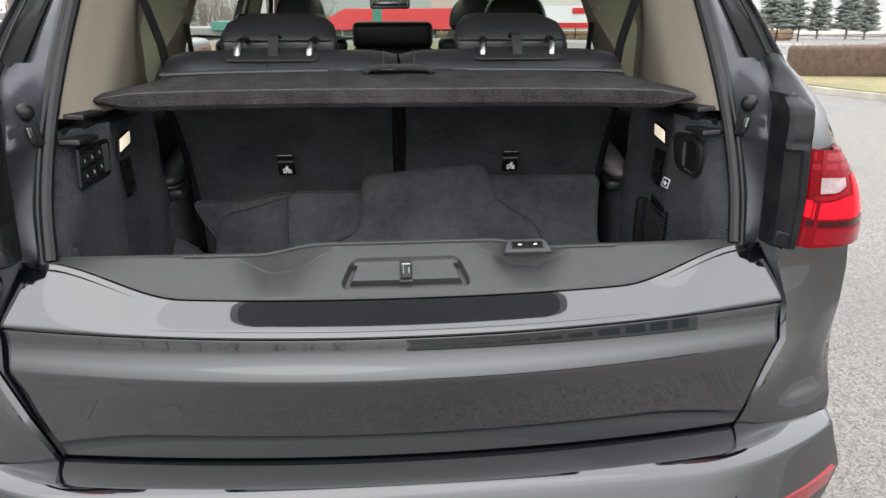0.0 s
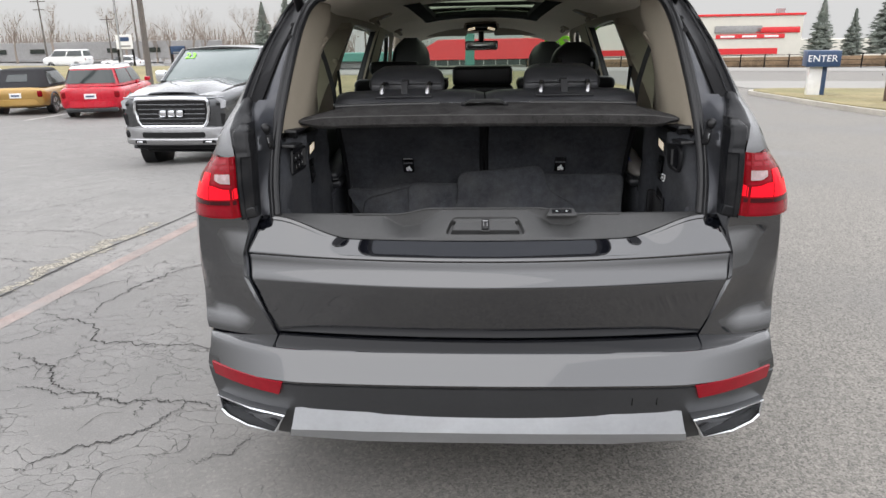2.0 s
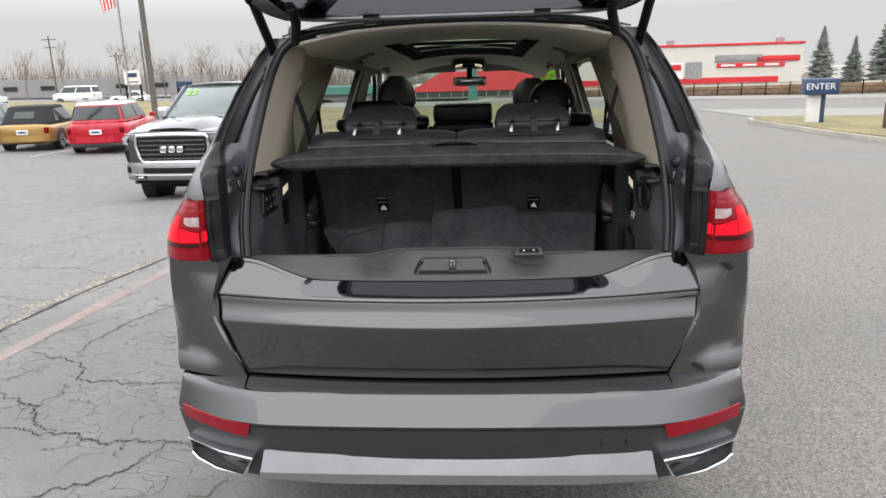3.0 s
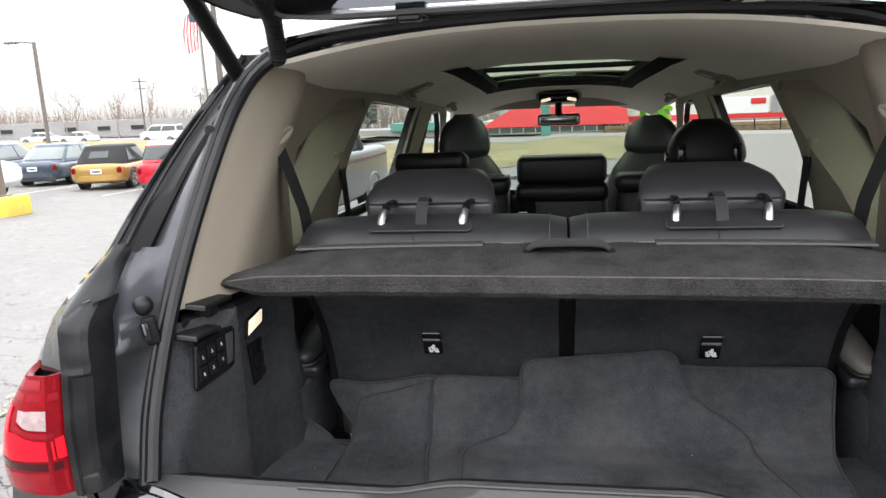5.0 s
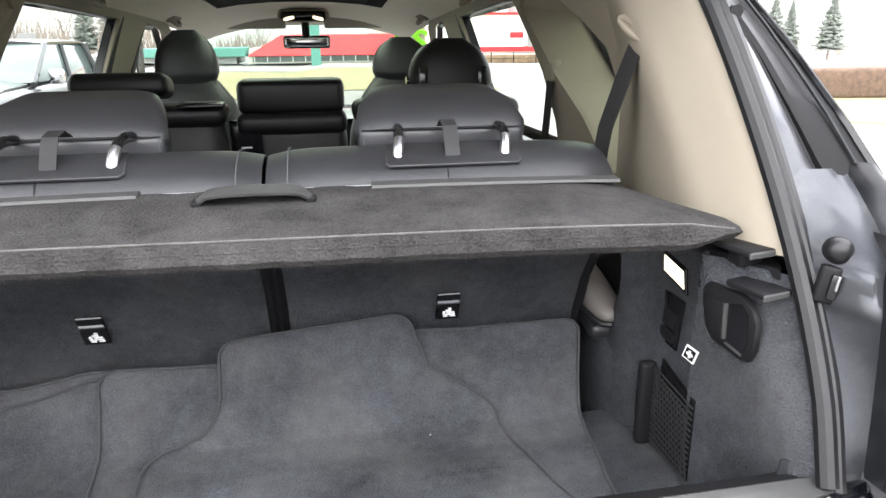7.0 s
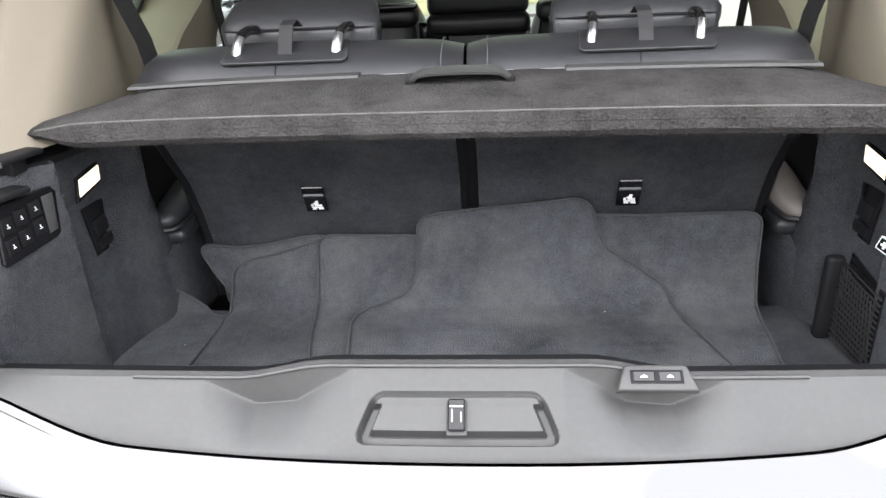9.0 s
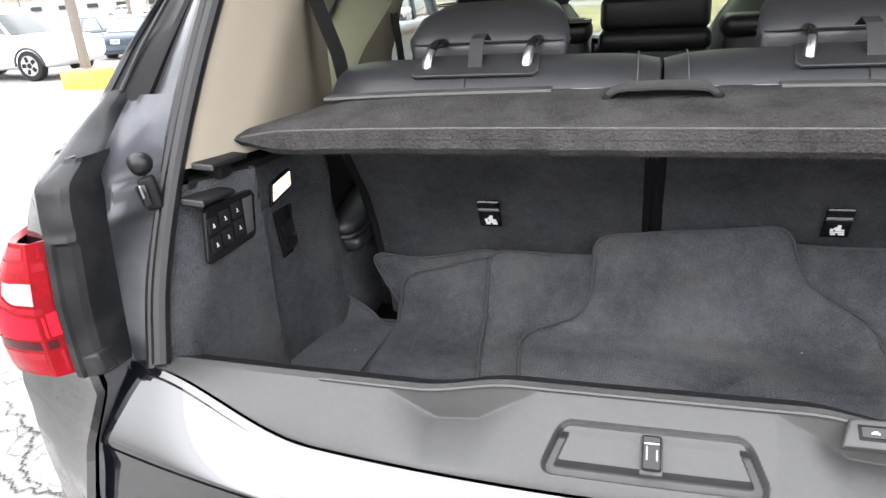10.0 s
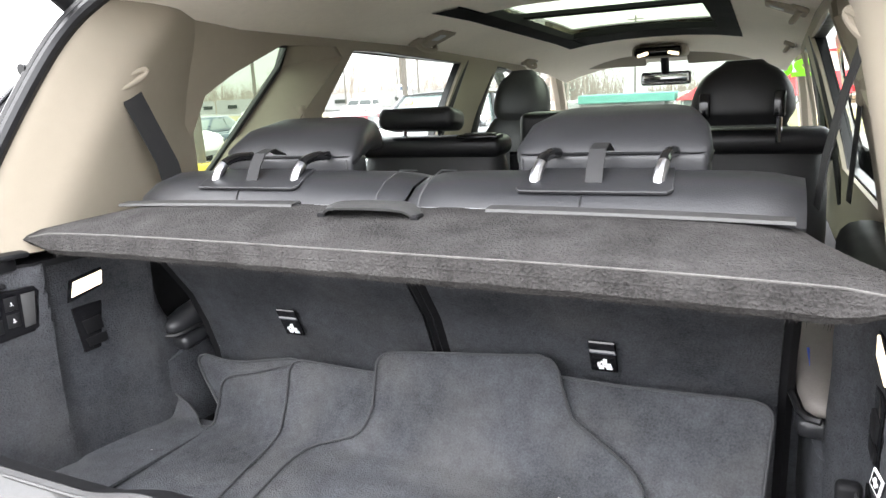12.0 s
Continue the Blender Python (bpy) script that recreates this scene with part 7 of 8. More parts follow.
def pickup():
    L, W, H = 5.9, 2.06, 1.97
    m = Matrix.Translation((-4.73, 11.75, ground_z(-5.2, 11.0) - 0.03)) @ Matrix.Rotation(radians(177), 4, "Z") @ Matrix.Diagonal((0.87, 0.95, 0.95, 1))
    ob = empty("pickup_truck", m, label="grey crew-cab pickup truck with a chrome-framed grille", category="pickup truck")
    hw = W / 2

    def bumper_y(x):
        return 3.03 - 0.10 * x * x - 0.10 * abs(x) ** 10

    # front clip, cab and bed
    st = [(2.93, 0.80, 0.68, 1.12), (2.88, 0.93, 0.66, 1.20), (2.70, 0.975, 0.64, 1.235), (2.2, 0.99, 0.62, 1.28), (1.45, 1.0, 0.50, 1.31), (0.6, 1.0, 0.42, 1.32), (-1.0, 1.0, 0.42, 1.32), (-2.6, 1.0, 0.50, 1.32), (-2.9, 0.97, 0.55, 1.30)]
    bm = loft([ring_at(y, hw * w, z0, z1, 28, 0.25) for y, w, z0, z1 in st], close=True)
    bmesh.ops.holes_fill(bm, edges=bm.edges, sides=40)
    part("body", bm, GREY_PAINT, ob, "", 45)
    part("bonnet", loft([[(hw * 0.86 * u * w, y, z - 0.05 * u * u + 0.025 * smooth(0.62, 0.5, abs(u))) for u in (-1, -0.85, -0.62, -0.5, -0.25, 0, 0.25, 0.5, 0.62, 0.85, 1)] for y, z, w in ((2.86, 1.20, 0.93), (2.6, 1.275, 0.97), (2.1, 1.32, 1.0), (1.5, 1.345, 1.02), (1.38, 1.34, 1.02))], thick=0.02), GREY_PAINT, ob)
    prof = [(-1.25, 1.28, 0.93), (-1.05, 1.90, 0.80), (0.60, 1.93, 0.82), (1.42, 1.32, 0.95)]
    bm = bmesh.new()
    lft = [bm.verts.new((-w, y, z)) for y, z, w in prof]
    rgt = [bm.verts.new((w, y, z)) for y, z, w in prof]
    bm.faces.new(lft)
    bm.faces.new(rgt[::-1])
    for i in range(4):
        bm.faces.new((lft[i], rgt[i], rgt[(i + 1) % 4], lft[(i + 1) % 4]))
    bmesh.ops.bevel(bm, geom=bm.edges[:], offset=0.03, segments=2, profile=0.5, affect="EDGES")
    part("window_glass", bm, PALE_GLASS, ob, "", 50)
    part("roof", loft([[(0.84 * u, y, z - 0.05 * u * u) for u in (-1, -0.8, -0.4, 0, 0.4, 0.8, 1)] for y, z in ((-1.12, 1.90), (-0.9, 1.955), (0.3, 1.965), (0.62, 1.94))], thick=0.04), GREY_PAINT, ob)
    for s in (1, -1):
        part("pillar", tube([(s * 0.965, 1.42, 1.30), (s * 0.86, 0.60, 1.91)], 0.05, 8), GREY_PAINT, ob)
        part("pillar", tube([(s * 0.94, -1.25, 1.28), (s * 0.82, -1.05, 1.90)], 0.06, 8), GREY_PAINT, ob)
        part("pillar", tube([(s * 0.965, 0.05, 1.28), (s * 0.84, -0.05, 1.90)], 0.04, 8), GLOSS_BLACK, ob)
        part("side_mirror", box((s * 1.18, 1.05, 1.40), (0.24, 0.14, 0.22), 0.05, 3), CHROME, ob)
        for wy in (2.10, -1.75):
            w = part("wheel", tube([(s * 0.70, wy, 0.41), (s * 0.72, wy, 0.41), (s * 0.99, wy, 0.41), (s * 1.01, wy, 0.41)], [0.37, 0.41, 0.41, 0.38], 32), RUBBER, ob)
            part("rim", tube([(s * 0.98, wy, 0.41), (s * 1.02, wy, 0.41)], 0.27, 24), SILVER, w)
            arch = [(s * 1.01, wy + 0.49 * math.cos(a), 0.41 + 0.49 * math.sin(a)) for a in (math.pi * k / 16 for k in range(17))]
            part("wheel_arch", tube(arch, 0.04, 8), GREY_PAINT, ob)
            part("arch_liner", box((s * 0.80, wy, 0.52), (0.36, 0.92, 0.42), 0.15, 3), GLOSS_BLACK, ob)
        lamp = part("headlight", prism([(0.56, 0.98), (0.98, 1.03), (1.0, 1.12), (0.90, 1.16), (0.54, 1.13)], 0.06, Matrix.Diagonal((s, 1, 1, 1)) @ Matrix.Translation((0, 2.90, 0)) @ Matrix.Rotation(radians(90), 4, "X"), 0.01), HEAD_LENS, ob, "clear headlamp")
        part("lamp_unit", box((s * 0.78, 2.91, 1.08), (0.26, 0.02, 0.05), 0.01, 1), GLOSS_BLACK, lamp)
        part("side_duct", prism([(0.74, 0.83), (0.95, 0.80), (0.99, 0.95), (0.78, 0.96)], 0.05, Matrix.Diagonal((s, 1, 1, 1)) @ Matrix.Translation((0, 2.905, 0)) @ Matrix.Rotation(radians(90), 4, "X"), 0.01), GLOSS_BLACK, ob)
        part("fog_lamp", box((s * 0.905, bumper_y(0.905) - 0.005, 0.685), (0.13, 0.05, 0.10), 0.03, 2), GLOSS_BLACK, ob)
        pocket = loft([[(s * (0.66 + 0.12 * u), bumper_y(0.66 + 0.12 * u) + 0.006, z) for u in (-1, -0.7, 0, 0.7, 1)] for z in (0.555, 0.565, 0.595, 0.605)], thick=0.01, eye=(0, 99, 0.5))
        part("hook_pocket", pocket, GLOSS_BLACK, ob)
        part("tow_hook", box((s * 0.66, bumper_y(0.66) + 0.02, 0.578), (0.12, 0.03, 0.030), 0.010, 2), CHROME, ob)
    # grille: chrome surround, dark field, bars
    gr = part("grille", prism([(-0.60, 0.78), (0.60, 0.78), (0.70, 0.88), (0.70, 1.05), (0.62, 1.13), (-0.62, 1.13), (-0.70, 1.05), (-0.70, 0.88)], 0.04, Matrix.Translation((0, 2.955, 0)) @ Matrix.Rotation(radians(90), 4, "X"), 0.012), GLOSS_BLACK, ob, "dark barred grille")
    ring = [(-0.58, 0.785), (0.58, 0.785), (0.66, 0.86), (0.705, 0.99), (0.695, 1.12), (0.66, 1.15), (0.2, 1.16), (-0.2, 1.16), (-0.66, 1.15), (-0.695, 1.12), (-0.705, 0.99), (-0.66, 0.86), (-0.58, 0.785)]
    part("chrome_surround", tube([(x, 2.965, z) for x, z in ring], 0.025, 8), CHROME, gr, "chrome grille surround")
    part("chrome_wing", tube([(-0.96, 2.86, 1.17), (-0.7, 2.945, 1.165), (0, 2.96, 1.185), (0.7, 2.945, 1.165), (0.96, 2.86, 1.17)], 0.008, 8), SILVER_PAINT, gr)
    for k in range(5):
        part("grille_bar", box((0, 2.975, 0.83 + 0.062 * k), (1.28, 0.02, 0.018), 0.004, 1), GREY_PAINT, gr)
    for k in range(3):
        part("badge_bar", box((-0.16 + 0.16 * k, 2.992, 0.965), (0.13, 0.012, 0.085), 0.02, 2), CHROME, gr)
    us = [k / 12 - 1 for k in range(25)]
    bm = loft([[(1.04 * u, bumper_y(1.02 * u) - d, z) for u in us] for z, d in ((0.52, 0.05), (0.53, 0.015), (0.55, 0.0), (0.61, -0.004), (0.625, 0.006), (0.73, 0.0), (0.775, 0.012), (0.79, 0.05))], thick=0.03, eye=(0, 99, 0.6))
    bump = part("front_bumper", bm, STEEL, ob, "bright silver front bumper")
    part("bumper_intake", loft([[(0.60 * u * k, bumper_y(0.60 * u * k) + 0.008, z) for u in us] for z, k in ((0.64, 0.95), (0.65, 1.0), (0.70, 1.0), (0.715, 0.97))], thick=0.02, eye=(0, 99, 0.6)), GLOSS_BLACK, bump)
    part("air_dam", box((0, 2.80, 0.49), (1.62, 0.14, 0.10), 0.03, 2), BLACK_PLASTIC, bump)
    part("underbody", box((0, 0, 0.46), (1.5, 5.4, 0.2), 0.05, 2), BLACK_PLASTIC, ob)
    text("year_sticker", "23", 0.24, m @ Matrix.Translation((0.62, 0.80, 1.93)) @ Matrix.Rotation(radians(180), 4, "Z") @ Matrix.Rotation(radians(36), 4, "X"), GREEN_STICKER, ob)
    # the high front end of a full-size truck
    for c in ob.children_recursive:
        if c.name.split(".")[0] in ("wheel", "rim", "wheel_arch", "arch_liner", "year_sticker"):
            continue
        for v in c.data.vertices:
            z = v.co.z
            v.co.z = z + 0.24 * max(0.0, min(z, 1.35) - 0.60) - 0.10 * max(0.0, z - 1.35)
    return ob


pickup()
sticker = text("year_sticker", "20", 0.20, Matrix.Translation((0.635, 4.06, 1.597)) @ Matrix.Rotation(radians(180), 4, "Z") @ Matrix.Rotation(radians(52), 4, "X") @ Matrix.Diagonal((1.0, 0.72, 1, 1)), GREEN_STICKER, suv, bold=0.010)

# ---- poles, signs, hedge ----
POLE = surface("weathered_wood_pole", (0.13, 0.115, 0.10), 0.85, vary=0.2, scale=3, grain=80, bump=0.4)
STEEL_POLE = surface("bronze_lamp_pole", (0.16, 0.14, 0.12), 0.5, 0.3, vary=0.12, scale=3, grain=80, bump=0.1)
YELLOW = surface("yellow_base_paint", (0.72, 0.50, 0.06), 0.7, vary=0.15, scale=5, grain=60, bump=0.3, dirt=(0.35, 0.28, 0.15), dirt_amount=0.6, dirt_scale=5)
HEDGE = surface("winter_hedge_twigs", (0.10, 0.065, 0.045), 0.95, vary=0.4, scale=6, grain=60)
# bark lightened so that its colour carries the haze over far trees
BARK = surface("hazed_grey_brown_bark", (0.27, 0.225, 0.19), 0.95, vary=0.25, scale=2, grain=30, bump=0.4)
# distance haze is put into the needle colour and its blue-grey blotches
NEEDLES = surface("hazed_conifer_needles", (0.21, 0.235, 0.20), 0.95, vary=0.4, scale=0.6, grain=8, dirt=(0.22, 0.23, 0.23), dirt_amount=0.5, dirt_scale=1.5)
CREAM_WALL = surface("cream_wall_panels", (0.62, 0.60, 0.53), 0.8, vary=0.05, scale=0.3, grain=20)
RED_WALL = surface("signal_red_fascia", (0.62, 0.025, 0.03), 0.5, vary=0.05, scale=0.3, grain=20)
GREY_WALL = surface("grey_far_wall", (0.30, 0.295, 0.29), 0.9, vary=0.15, scale=0.1, grain=3)
GREEN_WALL = surface("teal_awning", (0.10, 0.28, 0.23), 0.7, vary=0.08, scale=0.3, grain=20)
BROWN_STUFF = surface("brown_yard_goods", (0.22, 0.15, 0.09), 0.9, vary=0.4, scale=0.5, grain=6)


def at(x, y, z=0.0):
    return Matrix.Translation((x, y, ground_z(x, y) + z))


def lamp_post(x, y, h, r, arm, yellow, heading=0):
    ob = empty("street_lamp", at(x, y) @ Matrix.Rotation(radians(heading), 4, "Z"), label="brown steel car park lamp post" + (" on a yellow concrete base" if yellow else " with a flat lamp arm"), category="lamp post")
    if yellow:
        part("base", box((0, 0, 0.20), (0.95, 0.75, 0.48), 0.05, 3), YELLOW, ob, "yellow painted concrete base")
        part("foot_plate", box((0, 0, 0.455), (0.36, 0.36, 0.03), 0.01, 1), STEEL_POLE, ob)
    part("pole", tube([(0, 0, 0), (0, 0, h)], [r, r * 0.8], 12), STEEL_POLE, ob)
    part("arm", tube([(0, 0, h - 0.05), (-0.4, 0, h), (-arm, 0, h + 0.05)], 0.04, 8), STEEL_POLE, ob)
    part("lamp_head", box((-arm - 0.2, 0, h + 0.03), (0.7, 0.3, 0.12), 0.03, 2), STEEL_POLE, ob)
    return ob


lamp_post(-12.85, 13.6, 9.5, 0.12, 1.0, True)
lamp_post(-28.0, 34.5, 6.6, 0.12, 1.2, False)


def utility_pole(x, y, h, r=0.13, arms=2):
    ob = empty("utility_pole", at(x, y), label="tall wooden utility pole with crossarms", category="utility pole", group="poles along the road")
    part("post", tube([(0, 0, 0), (0, 0, h)], [r, r * 0.7], 10), POLE, ob)
    for k in range(arms):
        part("crossarm", box((0, -0.08, h - 0.5 - 1.1 * k), (2.2 - 0.5 * k, 0.10, 0.12)), POLE, ob)


utility_pole(-13.2, 26.0, 11, 0.13, 0)
for x, y, h, a in ((-63, 100, 9.2, 2), (-58.5, 110, 7.2, 1), (-36.6, 70, 12, 0), (-44.4, 90, 9, 0), (-16, 100, 12, 1), (-100, 98, 9, 1)):
    utility_pole(x, y, h, 0.14, a)


def flag_pole():
    x, y = -30, 57
    ob = empty("flag_pole", at(x, y), label="white flag pole with a striped flag hanging", category="flag pole")
    part("pole", tube([(0, 0, 0), (0, 0, 12)], [0.08, 0.05], 10), SILVER, ob)
    for k in range(13):
        rows = []
        for i in range(15):
            u = i / 14
            z = 11.6 - 3.2 * u
            x0 = -0.10 - 0.085 * k - 0.22 * math.sin(3.0 * u) * (k / 12)
            rows.append([(x0, 0.10 * math.sin(k * 1.1 + 5 * u), z - 0.035 * k), (x0 - 0.085, 0.10 * math.sin((k + 1) * 1.1 + 5 * u), z - 0.035 * (k + 1))])
        part("stripe", loft(rows, thick=0.01), RED_WALL if k % 2 == 0 else WHITE_PAINT, ob)
    part("canton", box((-0.36, -0.09, 11.2), (0.60, 0.22, 1.1), 0.02, 1), BLUE_SIGN, ob)


flag_pole()


def board(x, y, w, h, z, label, material, heading=0):
    ob = empty("sign_board", at(x, y) @ Matrix.Rotation(radians(heading), 4, "Z"), label=label, category="sign")
    part("panel", box((0, 0, z + h / 2), (w, 0.12, h), 0.03, 1), material, ob)
    for s in (-1, 1):
        part("leg", tube([(s * w * 0.45, 0.05, 0), (s * w * 0.45, 0.05, z + h)], 0.10, 8), GLOSS_BLACK, ob)
    part("mark", box((0, -0.07, z + h * 0.68), (w * 0.6, 0.03, h * 0.30), 0.02, 1), BLUE_SIGN, ob)
    part("mark", box((0, -0.07, z + h * 0.2), (w * 0.7, 0.03, h * 0.12), 0.02, 1), GREY_WALL, ob)
    return ob


board(-33.1, 64.0, 1.45, 1.30, 2.10, "white roadside sign board on dark legs", WHITE_PAINT, 20)
board(-20.0, 45.0, 0.9, 0.5, 1.75, "small blue direction sign", BLUE_SIGN, 20)


def enter_sign():
    m = at(11.55, 22.9, 0.15) @ Matrix.Rotation(radians(-16), 4, "Z")
    ob = empty("entrance_sign", m, label="navy and white ENTER sign on the grass island", category="sign")
    part("post", box((-0.10, 0, 0.48), (0.40, 0.46, 0.98), 0.012, 2), WHITE_PAINT, ob, "white sign pedestal")
    part("post_side", box((0.17, 0.0, 0.48), (0.14, 0.44, 0.96), 0.012, 2), BLUE_SIGN, ob)
    part("head", box((0.06, 0.0, 1.22), (1.02, 1.0, 0.52), 0.02, 2), BLUE_SIGN, ob, "navy sign head")
    text("lettering", "ENTER", 0.30, m @ Matrix.Translation((0.02, -0.505, 1.22)) @ Matrix.Rotation(radians(90), 4, "X"), WHITE_MARK, ob)


enter_sign()


def hedge():
    ob = empty("hedge", at(16.2, 19.3, 0.15), label="clipped brown winter hedge on the grass island", category="hedge")
    rnd = random.Random(7)
    bm = bmesh.new()
    for k in range(2600):
        x, y, z = rnd.uniform(-4.2, 4.2), rnd.uniform(-0.5, 0.5), 0.95 * rnd.random() ** 0.6
        d = Vector((rnd.uniform(-1, 1), rnd.uniform(-1, 1), rnd.uniform(0.1, 1.3))).normalized() * rnd.uniform(0.08, 0.2)
        s = d.orthogonal().normalized() * 0.012
        p = Vector((x, y, z))
        bm.faces.new([bm.verts.new(v) for v in (p - s, p + s, p + d)])
    part("twigs", bm, HEDGE, ob)["kind"] = "stuff"
    part("core", box((0, 0, 0.46), (8.3, 0.9, 0.92), 0.12, 3), HEDGE, ob)


hedge()

# ---- buildings ----


def rental_hall():
    x1, y1 = 35.0, 78.0
    d = Vector((-1.0, 0.06, 0)).normalized()
    ang = math.degrees(math.atan2(d.y, d.x)) - 180
    m = Matrix.Translation((x1, y1, ground_z(x1, y1) - 0.4)) @ Matrix.Rotation(radians(ang), 4, "Z")
    ob = empty("hire_shop", m, label="long cream building with red stripes and a shop sign", category="building")
    W, H = 30.0, 5.75
    part("wall", box((-W / 2, 6, H / 2), (W, 12, H), 0.03, 1), CREAM_WALL, ob)
    part("roof_edge", box((-W / 2, 6, H + 0.10), (W + 0.3, 12.3, 0.24), 0.03, 1), RED_WALL, ob, "red roof edge")
    part("red_stripe", box((-W / 2 - 1.2, -0.03, 2.05), (W - 2.4, 0.10, 0.62)), RED_WALL, ob)
    part("plinth", box((-W / 2, -0.02, 0.55), (W, 0.06, 1.1)), BROWN_STUFF, ob)
    sign = part("sign_word", box((-6.7, -0.08, 4.35), (5.0, 0.12, 0.75), 0.1, 2), GREY_WALL, ob, "dark sign word drawn as a plain bar")
    part("sign_word", box((-2.6, -0.08, 4.25), (4.6, 0.12, 0.60), 0.1, 2), RED_WALL, ob)
    part("sign_strip", box((-5.4, -0.08, 3.62), (7.2, 0.10, 0.46), 0.03, 1), RED_WALL, ob)
    for k in range(3):
        part("strip_mark", box((-7.8 + 2.3 * k, -0.15, 3.62), (1.5, 0.04, 0.22), 0.03, 1), WHITE_PAINT, ob)
    ban = part("banner", box((-15.6, -0.08, 3.15), (6.2, 0.08, 1.75), 0.02, 1), WHITE_PAINT, ob, "white advertising banner")
    part("window", box((-11.4, -0.08, 3.15), (1.7, 0.08, 1.85), 0.02, 1), GREY_WALL, ob)
    face = m @ Matrix.Translation((0, -0.14, 0)) @ Matrix.Rotation(radians(90), 4, "X")
    text("banner_text", "Need An", 0.95, face @ Matrix.Translation((-16.6, 3.55, 0)), BLUE_SIGN, ban)
    text("banner_text", "Handyman?", 0.85, face @ Matrix.Translation((-15.5, 2.75, 0)), BLUE_SIGN, ban)
    part("banner_mark", box((-13.55, -0.15, 3.55), (1.5, 0.04, 0.60), 0.1, 2), RED_WALL, ban)
    for k in range(3):
        part("roof_vent", box((-1.5 - 12 * k, 3, H + 0.45), (0.8, 0.8, 0.7), 0.05, 1), GREY_WALL, ob)
    fence = empty("yard_fence", Matrix.Translation((x1, y1 - 6, ground_z(x1, y1 - 6))), label="dark railing fence before stacked yard goods", category="fence")
    for k in range(17):
        part("post", box((-30 + 2.4 * k, 0, 0.65), (0.10, 0.10, 1.5)), GLOSS_BLACK, fence)
    for z in (0.25, 0.75, 1.30):
        part("rail", box((-11, 0, z), (39, 0.05, 0.05)), GLOSS_BLACK, fence)
    part("slats", box((-11, 0.6, 0.55), (38, 0.3, 1.1), 0.1, 2), BROWN_STUFF, fence)


rental_hall()


def red_shop():
    m = Matrix.Translation((0.0, 76, ground_z(0, 76)))
    ob = empty("shop", m, label="low shop with a red sloping fascia", category="building")
    part("wall", box((0, 5, 0.75), (15.5, 10, 1.5), 0.03, 1), CREAM_WALL, ob)
    part("window_band", box((0, -0.05, 0.45), (14.8, 0.12, 0.55)), PALE_GLASS, ob)
    for k in range(12):
        part("mullion", box((-7.2 + 1.3 * k, -0.13, 0.45), (0.10, 0.06, 0.6)), WHITE_PAINT, ob)
    rows = [[(-7.8, -0.5, 0.75), (7.9, -0.5, 0.75)], [(-7.6, -0.4, 0.95), (7.8, -0.4, 0.95)], [(-4.4, 0.6, 2.75), (7.6, 0.6, 2.75)], [(-4.0, 3.6, 2.8), (7.4, 3.6, 2.8)]]
    part("fascia", loft(rows, thick=0.1), RED_WALL, ob, "red sloping roof fascia")
    part("awning", box((-13, 1.5, 1.2), (10, 4, 0.9), 0.05, 1), GREEN_WALL, ob, "teal awning")
    part("annexe", box((-22, 4, 0.5), (26, 8, 1.0), 0.05, 1), GREY_WALL, ob)
    part("post_sign", box((-0.8, -8, 1.7), (0.9, 0.5, 6.5), 0.05, 1), GREEN_WALL, ob, "tall grey-green sign pylon")


red_shop()
bm = bmesh.new()
far = empty("warehouse", label="long grey warehouse far behind the road", category="building")
part("wall", box((-85, 118, 0.6), (80, 10, 2.8), 0.05, 1), GREY_WALL, far)
for k in range(11):
    part("window", box((-118 + 6.5 * k, 112.9, 0.6), (2.4, 0.1, 0.7)), DARK_GLASS, far)
far = empty("depot", label="long pale depot far behind the road", category="building")
part("wall", box((62, 128, -1.4), (70, 8, 3.6), 0.05, 1), CREAM_WALL, far)



def showroom():
    """The dealer's long low showroom across the car park."""
    m = Matrix.Translation((20, -38, ground_z(20, -38)))
    ob = empty("showroom", m, label="long low dark showroom across the car park", category="building")
    part("wall", box((0, -6, 2.9), (38, 12, 5.8), 0.05, 1), GREY_WALL, ob)
    part("parapet", box((0, -6, 5.95), (38.6, 12.6, 0.5), 0.05, 1), CLADDING, ob)
    for k in range(9):
        part("window", box((-15.6 + 3.9 * k, 0.02, 1.9), (3.0, 0.10, 3.0), 0.02, 1), PALE_GLASS, ob)


showroom()

# ---- trees ----


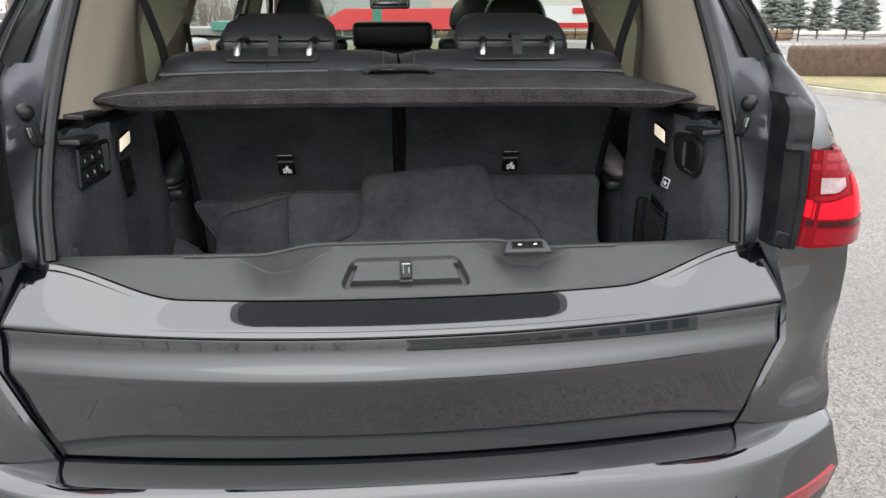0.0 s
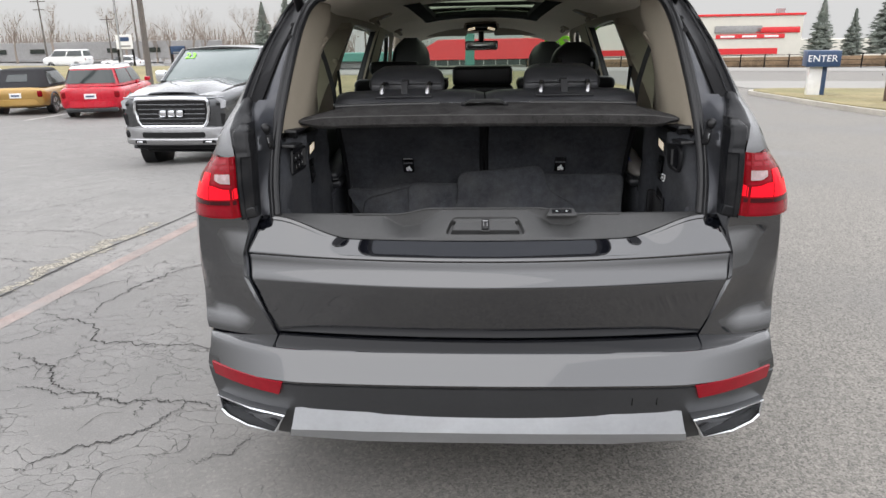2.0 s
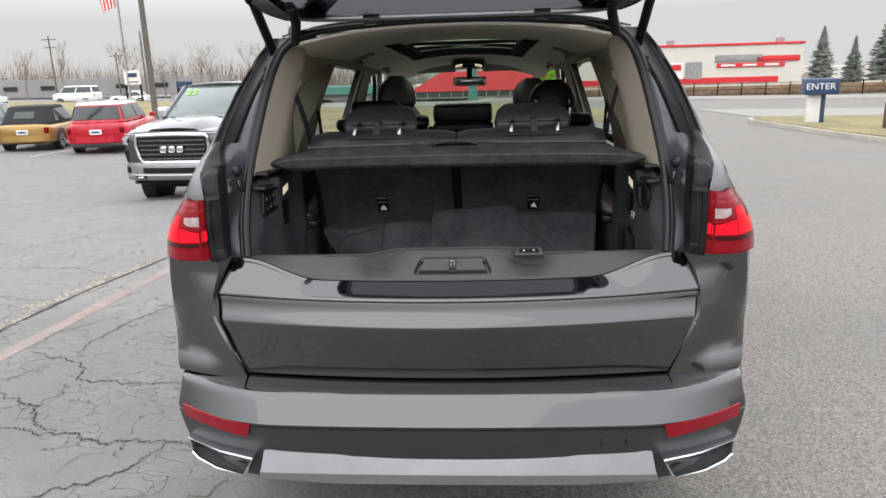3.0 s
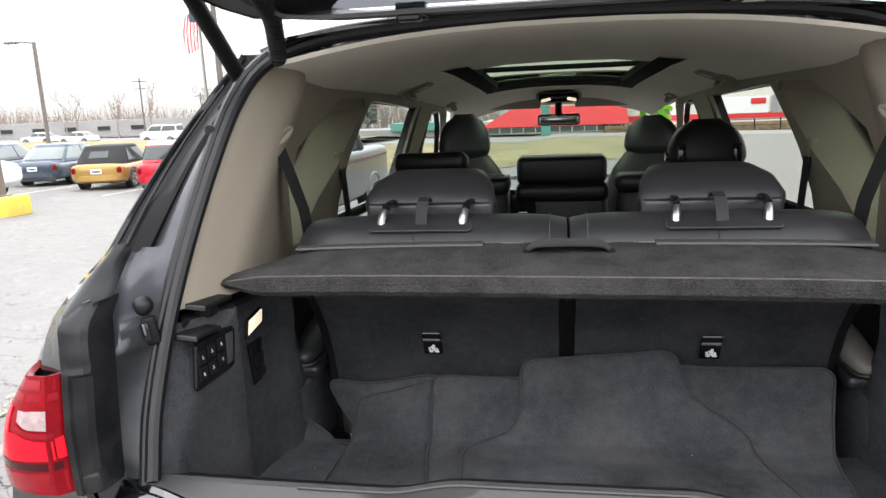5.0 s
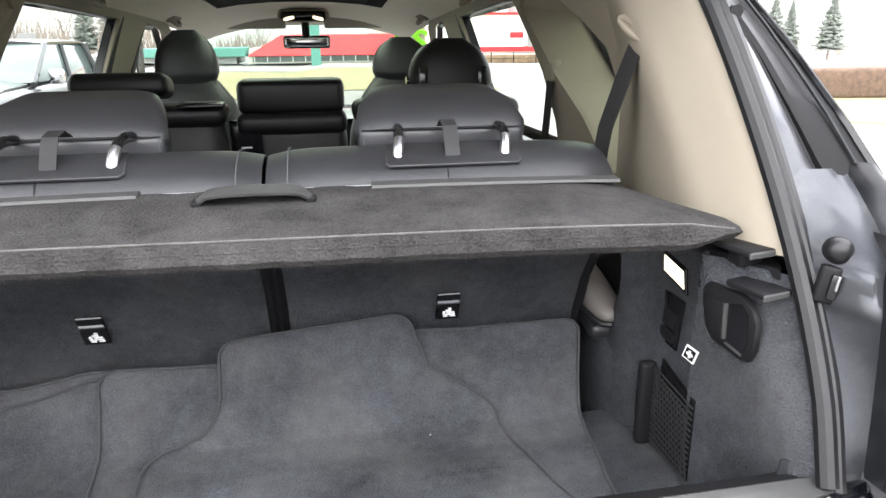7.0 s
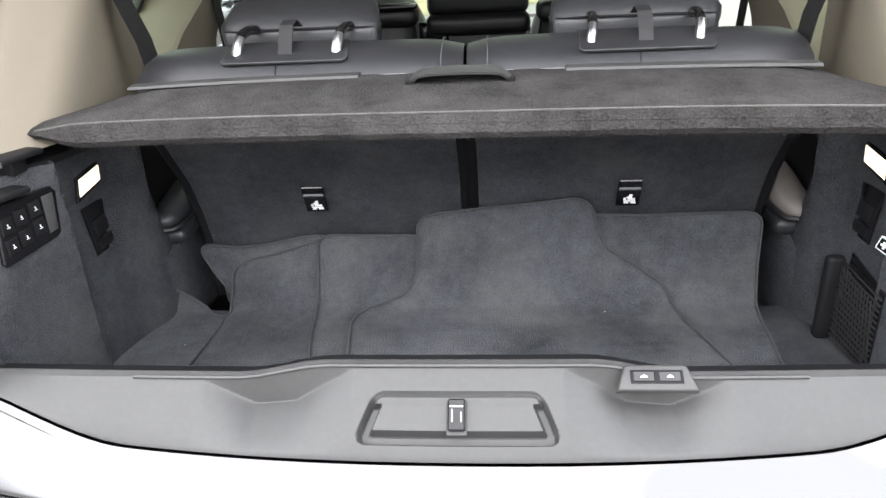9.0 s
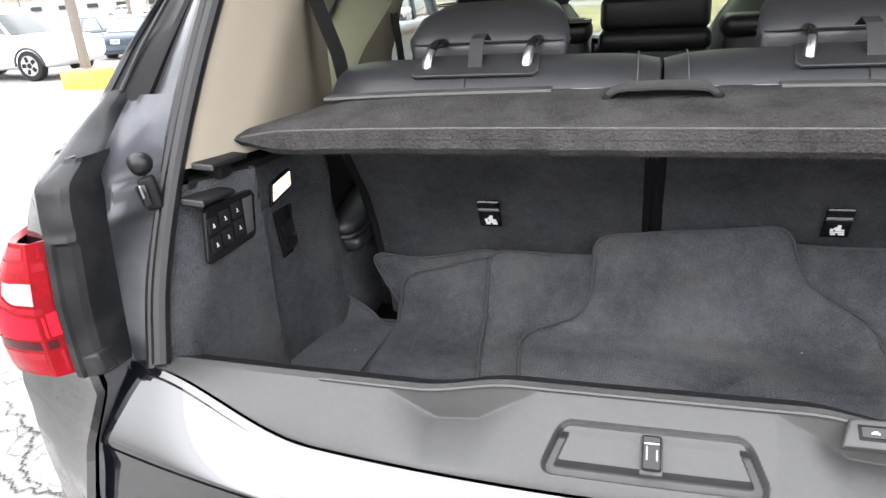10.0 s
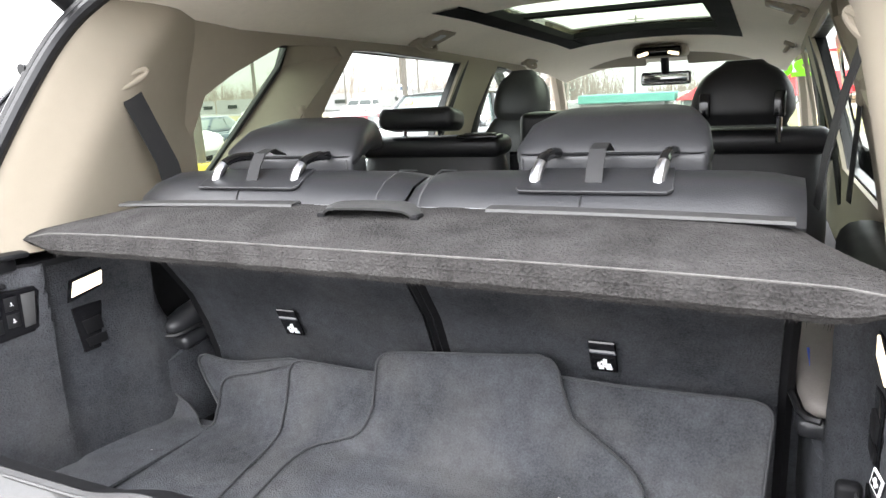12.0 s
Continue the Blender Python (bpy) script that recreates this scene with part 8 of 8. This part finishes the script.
def bare_tree(seed, h):
    """Trunk, limbs and fine twigs."""
    rnd = random.Random(seed)
    wood, twig = bmesh.new(), bmesh.new()

    def grow(p, d, length, r, depth):
        pts, rs = [p], [r]
        q = p.copy()
        for k in range(3):
            d = (d + Vector((rnd.uniform(-0.16, 0.16), rnd.uniform(-0.16, 0.16), rnd.uniform(-0.02, 0.14)))).normalized()
            q = q + d * length / 3
            pts.append(q.copy())
            rs.append(r * (1 - 0.14 * (k + 1)))
        if depth >= 4:
            s = d.orthogonal().normalized() * max(0.012, r * 0.8)
            twig.faces.new([twig.verts.new(v) for v in (p - s, p + s, q)])
        else:
            tube(pts, rs, 6 if depth < 2 else 4, wood, caps=False)
        if depth < 5:
            for k in range(4 if depth < 2 else 3):
                a = rnd.uniform(0, 2 * math.pi)
                spread = rnd.uniform(0.45, 0.95)
                nd = (d + Vector((math.cos(a), math.sin(a), rnd.uniform(0.0, 0.4))) * spread).normalized()
                base = pts[rnd.choice((1, 2, 3, 3))] if depth else pts[rnd.choice((2, 3, 3))]
                grow(base, nd, length * rnd.uniform(0.52, 0.74), rs[-1] * 0.62, depth + 1)

    grow(Vector((0, 0, 0)), Vector((0, 0, 1)), h * 0.34, h * 0.020, 0)
    ob = empty("bare_tree", label="leafless grey-brown winter tree", category="tree", group="winter trees")
    part("trunk", wood, BARK, ob)
    part("crown", twig, BARK, ob)
    return ob


rnd = random.Random(21)
kinds = [bare_tree(s, 9.0) for s in (3, 8, 15)]
spots = [(-108 + 7.5 * k + rnd.uniform(-2, 2), 104 + rnd.uniform(-4, 16)) for k in range(14)] + [(-56 + 4.2 * k + rnd.uniform(-1, 1), 100 + rnd.uniform(0, 14)) for k in range(9)] + [(-150 + 9 * k, 96 - 2.5 * k + rnd.uniform(-4, 4)) for k in range(6)]
spots += [(-52 + 5.5 * k + rnd.uniform(-1.5, 1.5), -58 + rnd.uniform(-8, 6)) for k in range(10)]
for i, (x, y) in enumerate(spots):
    s = rnd.uniform(0.75, 1.25)
    m = at(x, y) @ Matrix.Rotation(rnd.uniform(0, 6.28), 4, "Z") @ Matrix.Scale(s, 4)
    if i < 3:
        kinds[i].matrix_world = m
    else:
        t = copy_thing(kinds[i % 3], at(x, y) @ Matrix.Rotation(rnd.uniform(0, 6.28), 4, "Z"))
        t.scale = (s, s, s)


def conifer(seed, h):
    rnd = random.Random(seed)
    ob = empty("conifer", label="tall grey-green conifer paled by painted-in haze", category="tree", group="conifers behind the hall")
    part("trunk", tube([(0, 0, 0), (0, 0, h * 0.98)], [h * 0.018, 0.02], 8), BARK, ob)
    bm = bmesh.new()
    z = h * 0.14
    while z < h * 0.985:
        reach = (h - z) * 0.27 * rnd.uniform(0.6, 1.15) + 0.12
        for k in range(12):
            a = 2 * math.pi * (k + rnd.random()) / 12
            out = Vector((math.cos(a), math.sin(a), rnd.uniform(-0.05, 0.28)))
            side = Vector((-math.sin(a), math.cos(a), 0))
            rr = reach * rnd.uniform(0.7, 1.1)
            for j in range(6):
                p = Vector((0, 0, z)) + out * rr * (0.2 + 0.8 * j / 6)
                for s in (-1, 1):
                    tip = p + out * rr * 0.20 + side * s * rr * 0.24 + Vector((0, 0, rnd.uniform(-0.16, 0.05)))
                    w = Vector((0, 0, 0.07 + 0.02 * rr)) + side * 0.03
                    bm.faces.new([bm.verts.new(v) for v in (p - w, p + w, tip)])
        z += h * 0.019
    part("crown", bm, NEEDLES, ob)
    return ob


firs = [conifer(5, 10.5), conifer(9, 10.5)]
for i, (x, y, s) in enumerate(((43.5, 92, 0.78), (47.5, 92, 0.66), (51.5, 92, 0.98), (55, 93, 0.86), (58.5, 93, 0.80), (62, 92, 0.92), (66, 94, 0.8), (71, 92, 0.95), (-36, 118, 0.95), (-32, 118, 1.1))):
    if i < 2:
        firs[i].matrix_world = at(x, y) @ Matrix.Scale(s, 4)
    else:
        t = copy_thing(firs[i % 2], at(x, y) @ Matrix.Rotation(i * 1.3, 4, "Z"))
        t.scale = (s, s, s)

# far bare woods along the road, too fine to pick apart
rnd = random.Random(33)
bm = bmesh.new()
WOODS = [(-190, -24, 124, 10.5), (-20, 20, 132, 6.0), (30, 110, 128, 6.0)]
for x0, x1, y0, top in WOODS:
    for k in range(int((x1 - x0) * 44)):
        x, y = rnd.uniform(x0, x1), y0 + rnd.uniform(0, 14)
        h = top * (0.35 + 0.65 * (0.5 + 0.5 * noise.noise(Vector((x * 0.11, 3.1, 0))))) * rnd.uniform(0.35, 1.05)
        z = ground_z(x, y)
        lean = rnd.uniform(-0.22, 0.22) * h
        w = rnd.uniform(0.03, 0.075)
        z0 = z + rnd.uniform(0, 0.5) * h
        bm.faces.new([bm.verts.new(v) for v in ((x - w, y, z0), (x + w, y, z0), (x + lean, y, z + h))])
woods = tagged(finish("woods", bm, BARK), "far band of bare brown winter woods", "woods", kind="stuff")
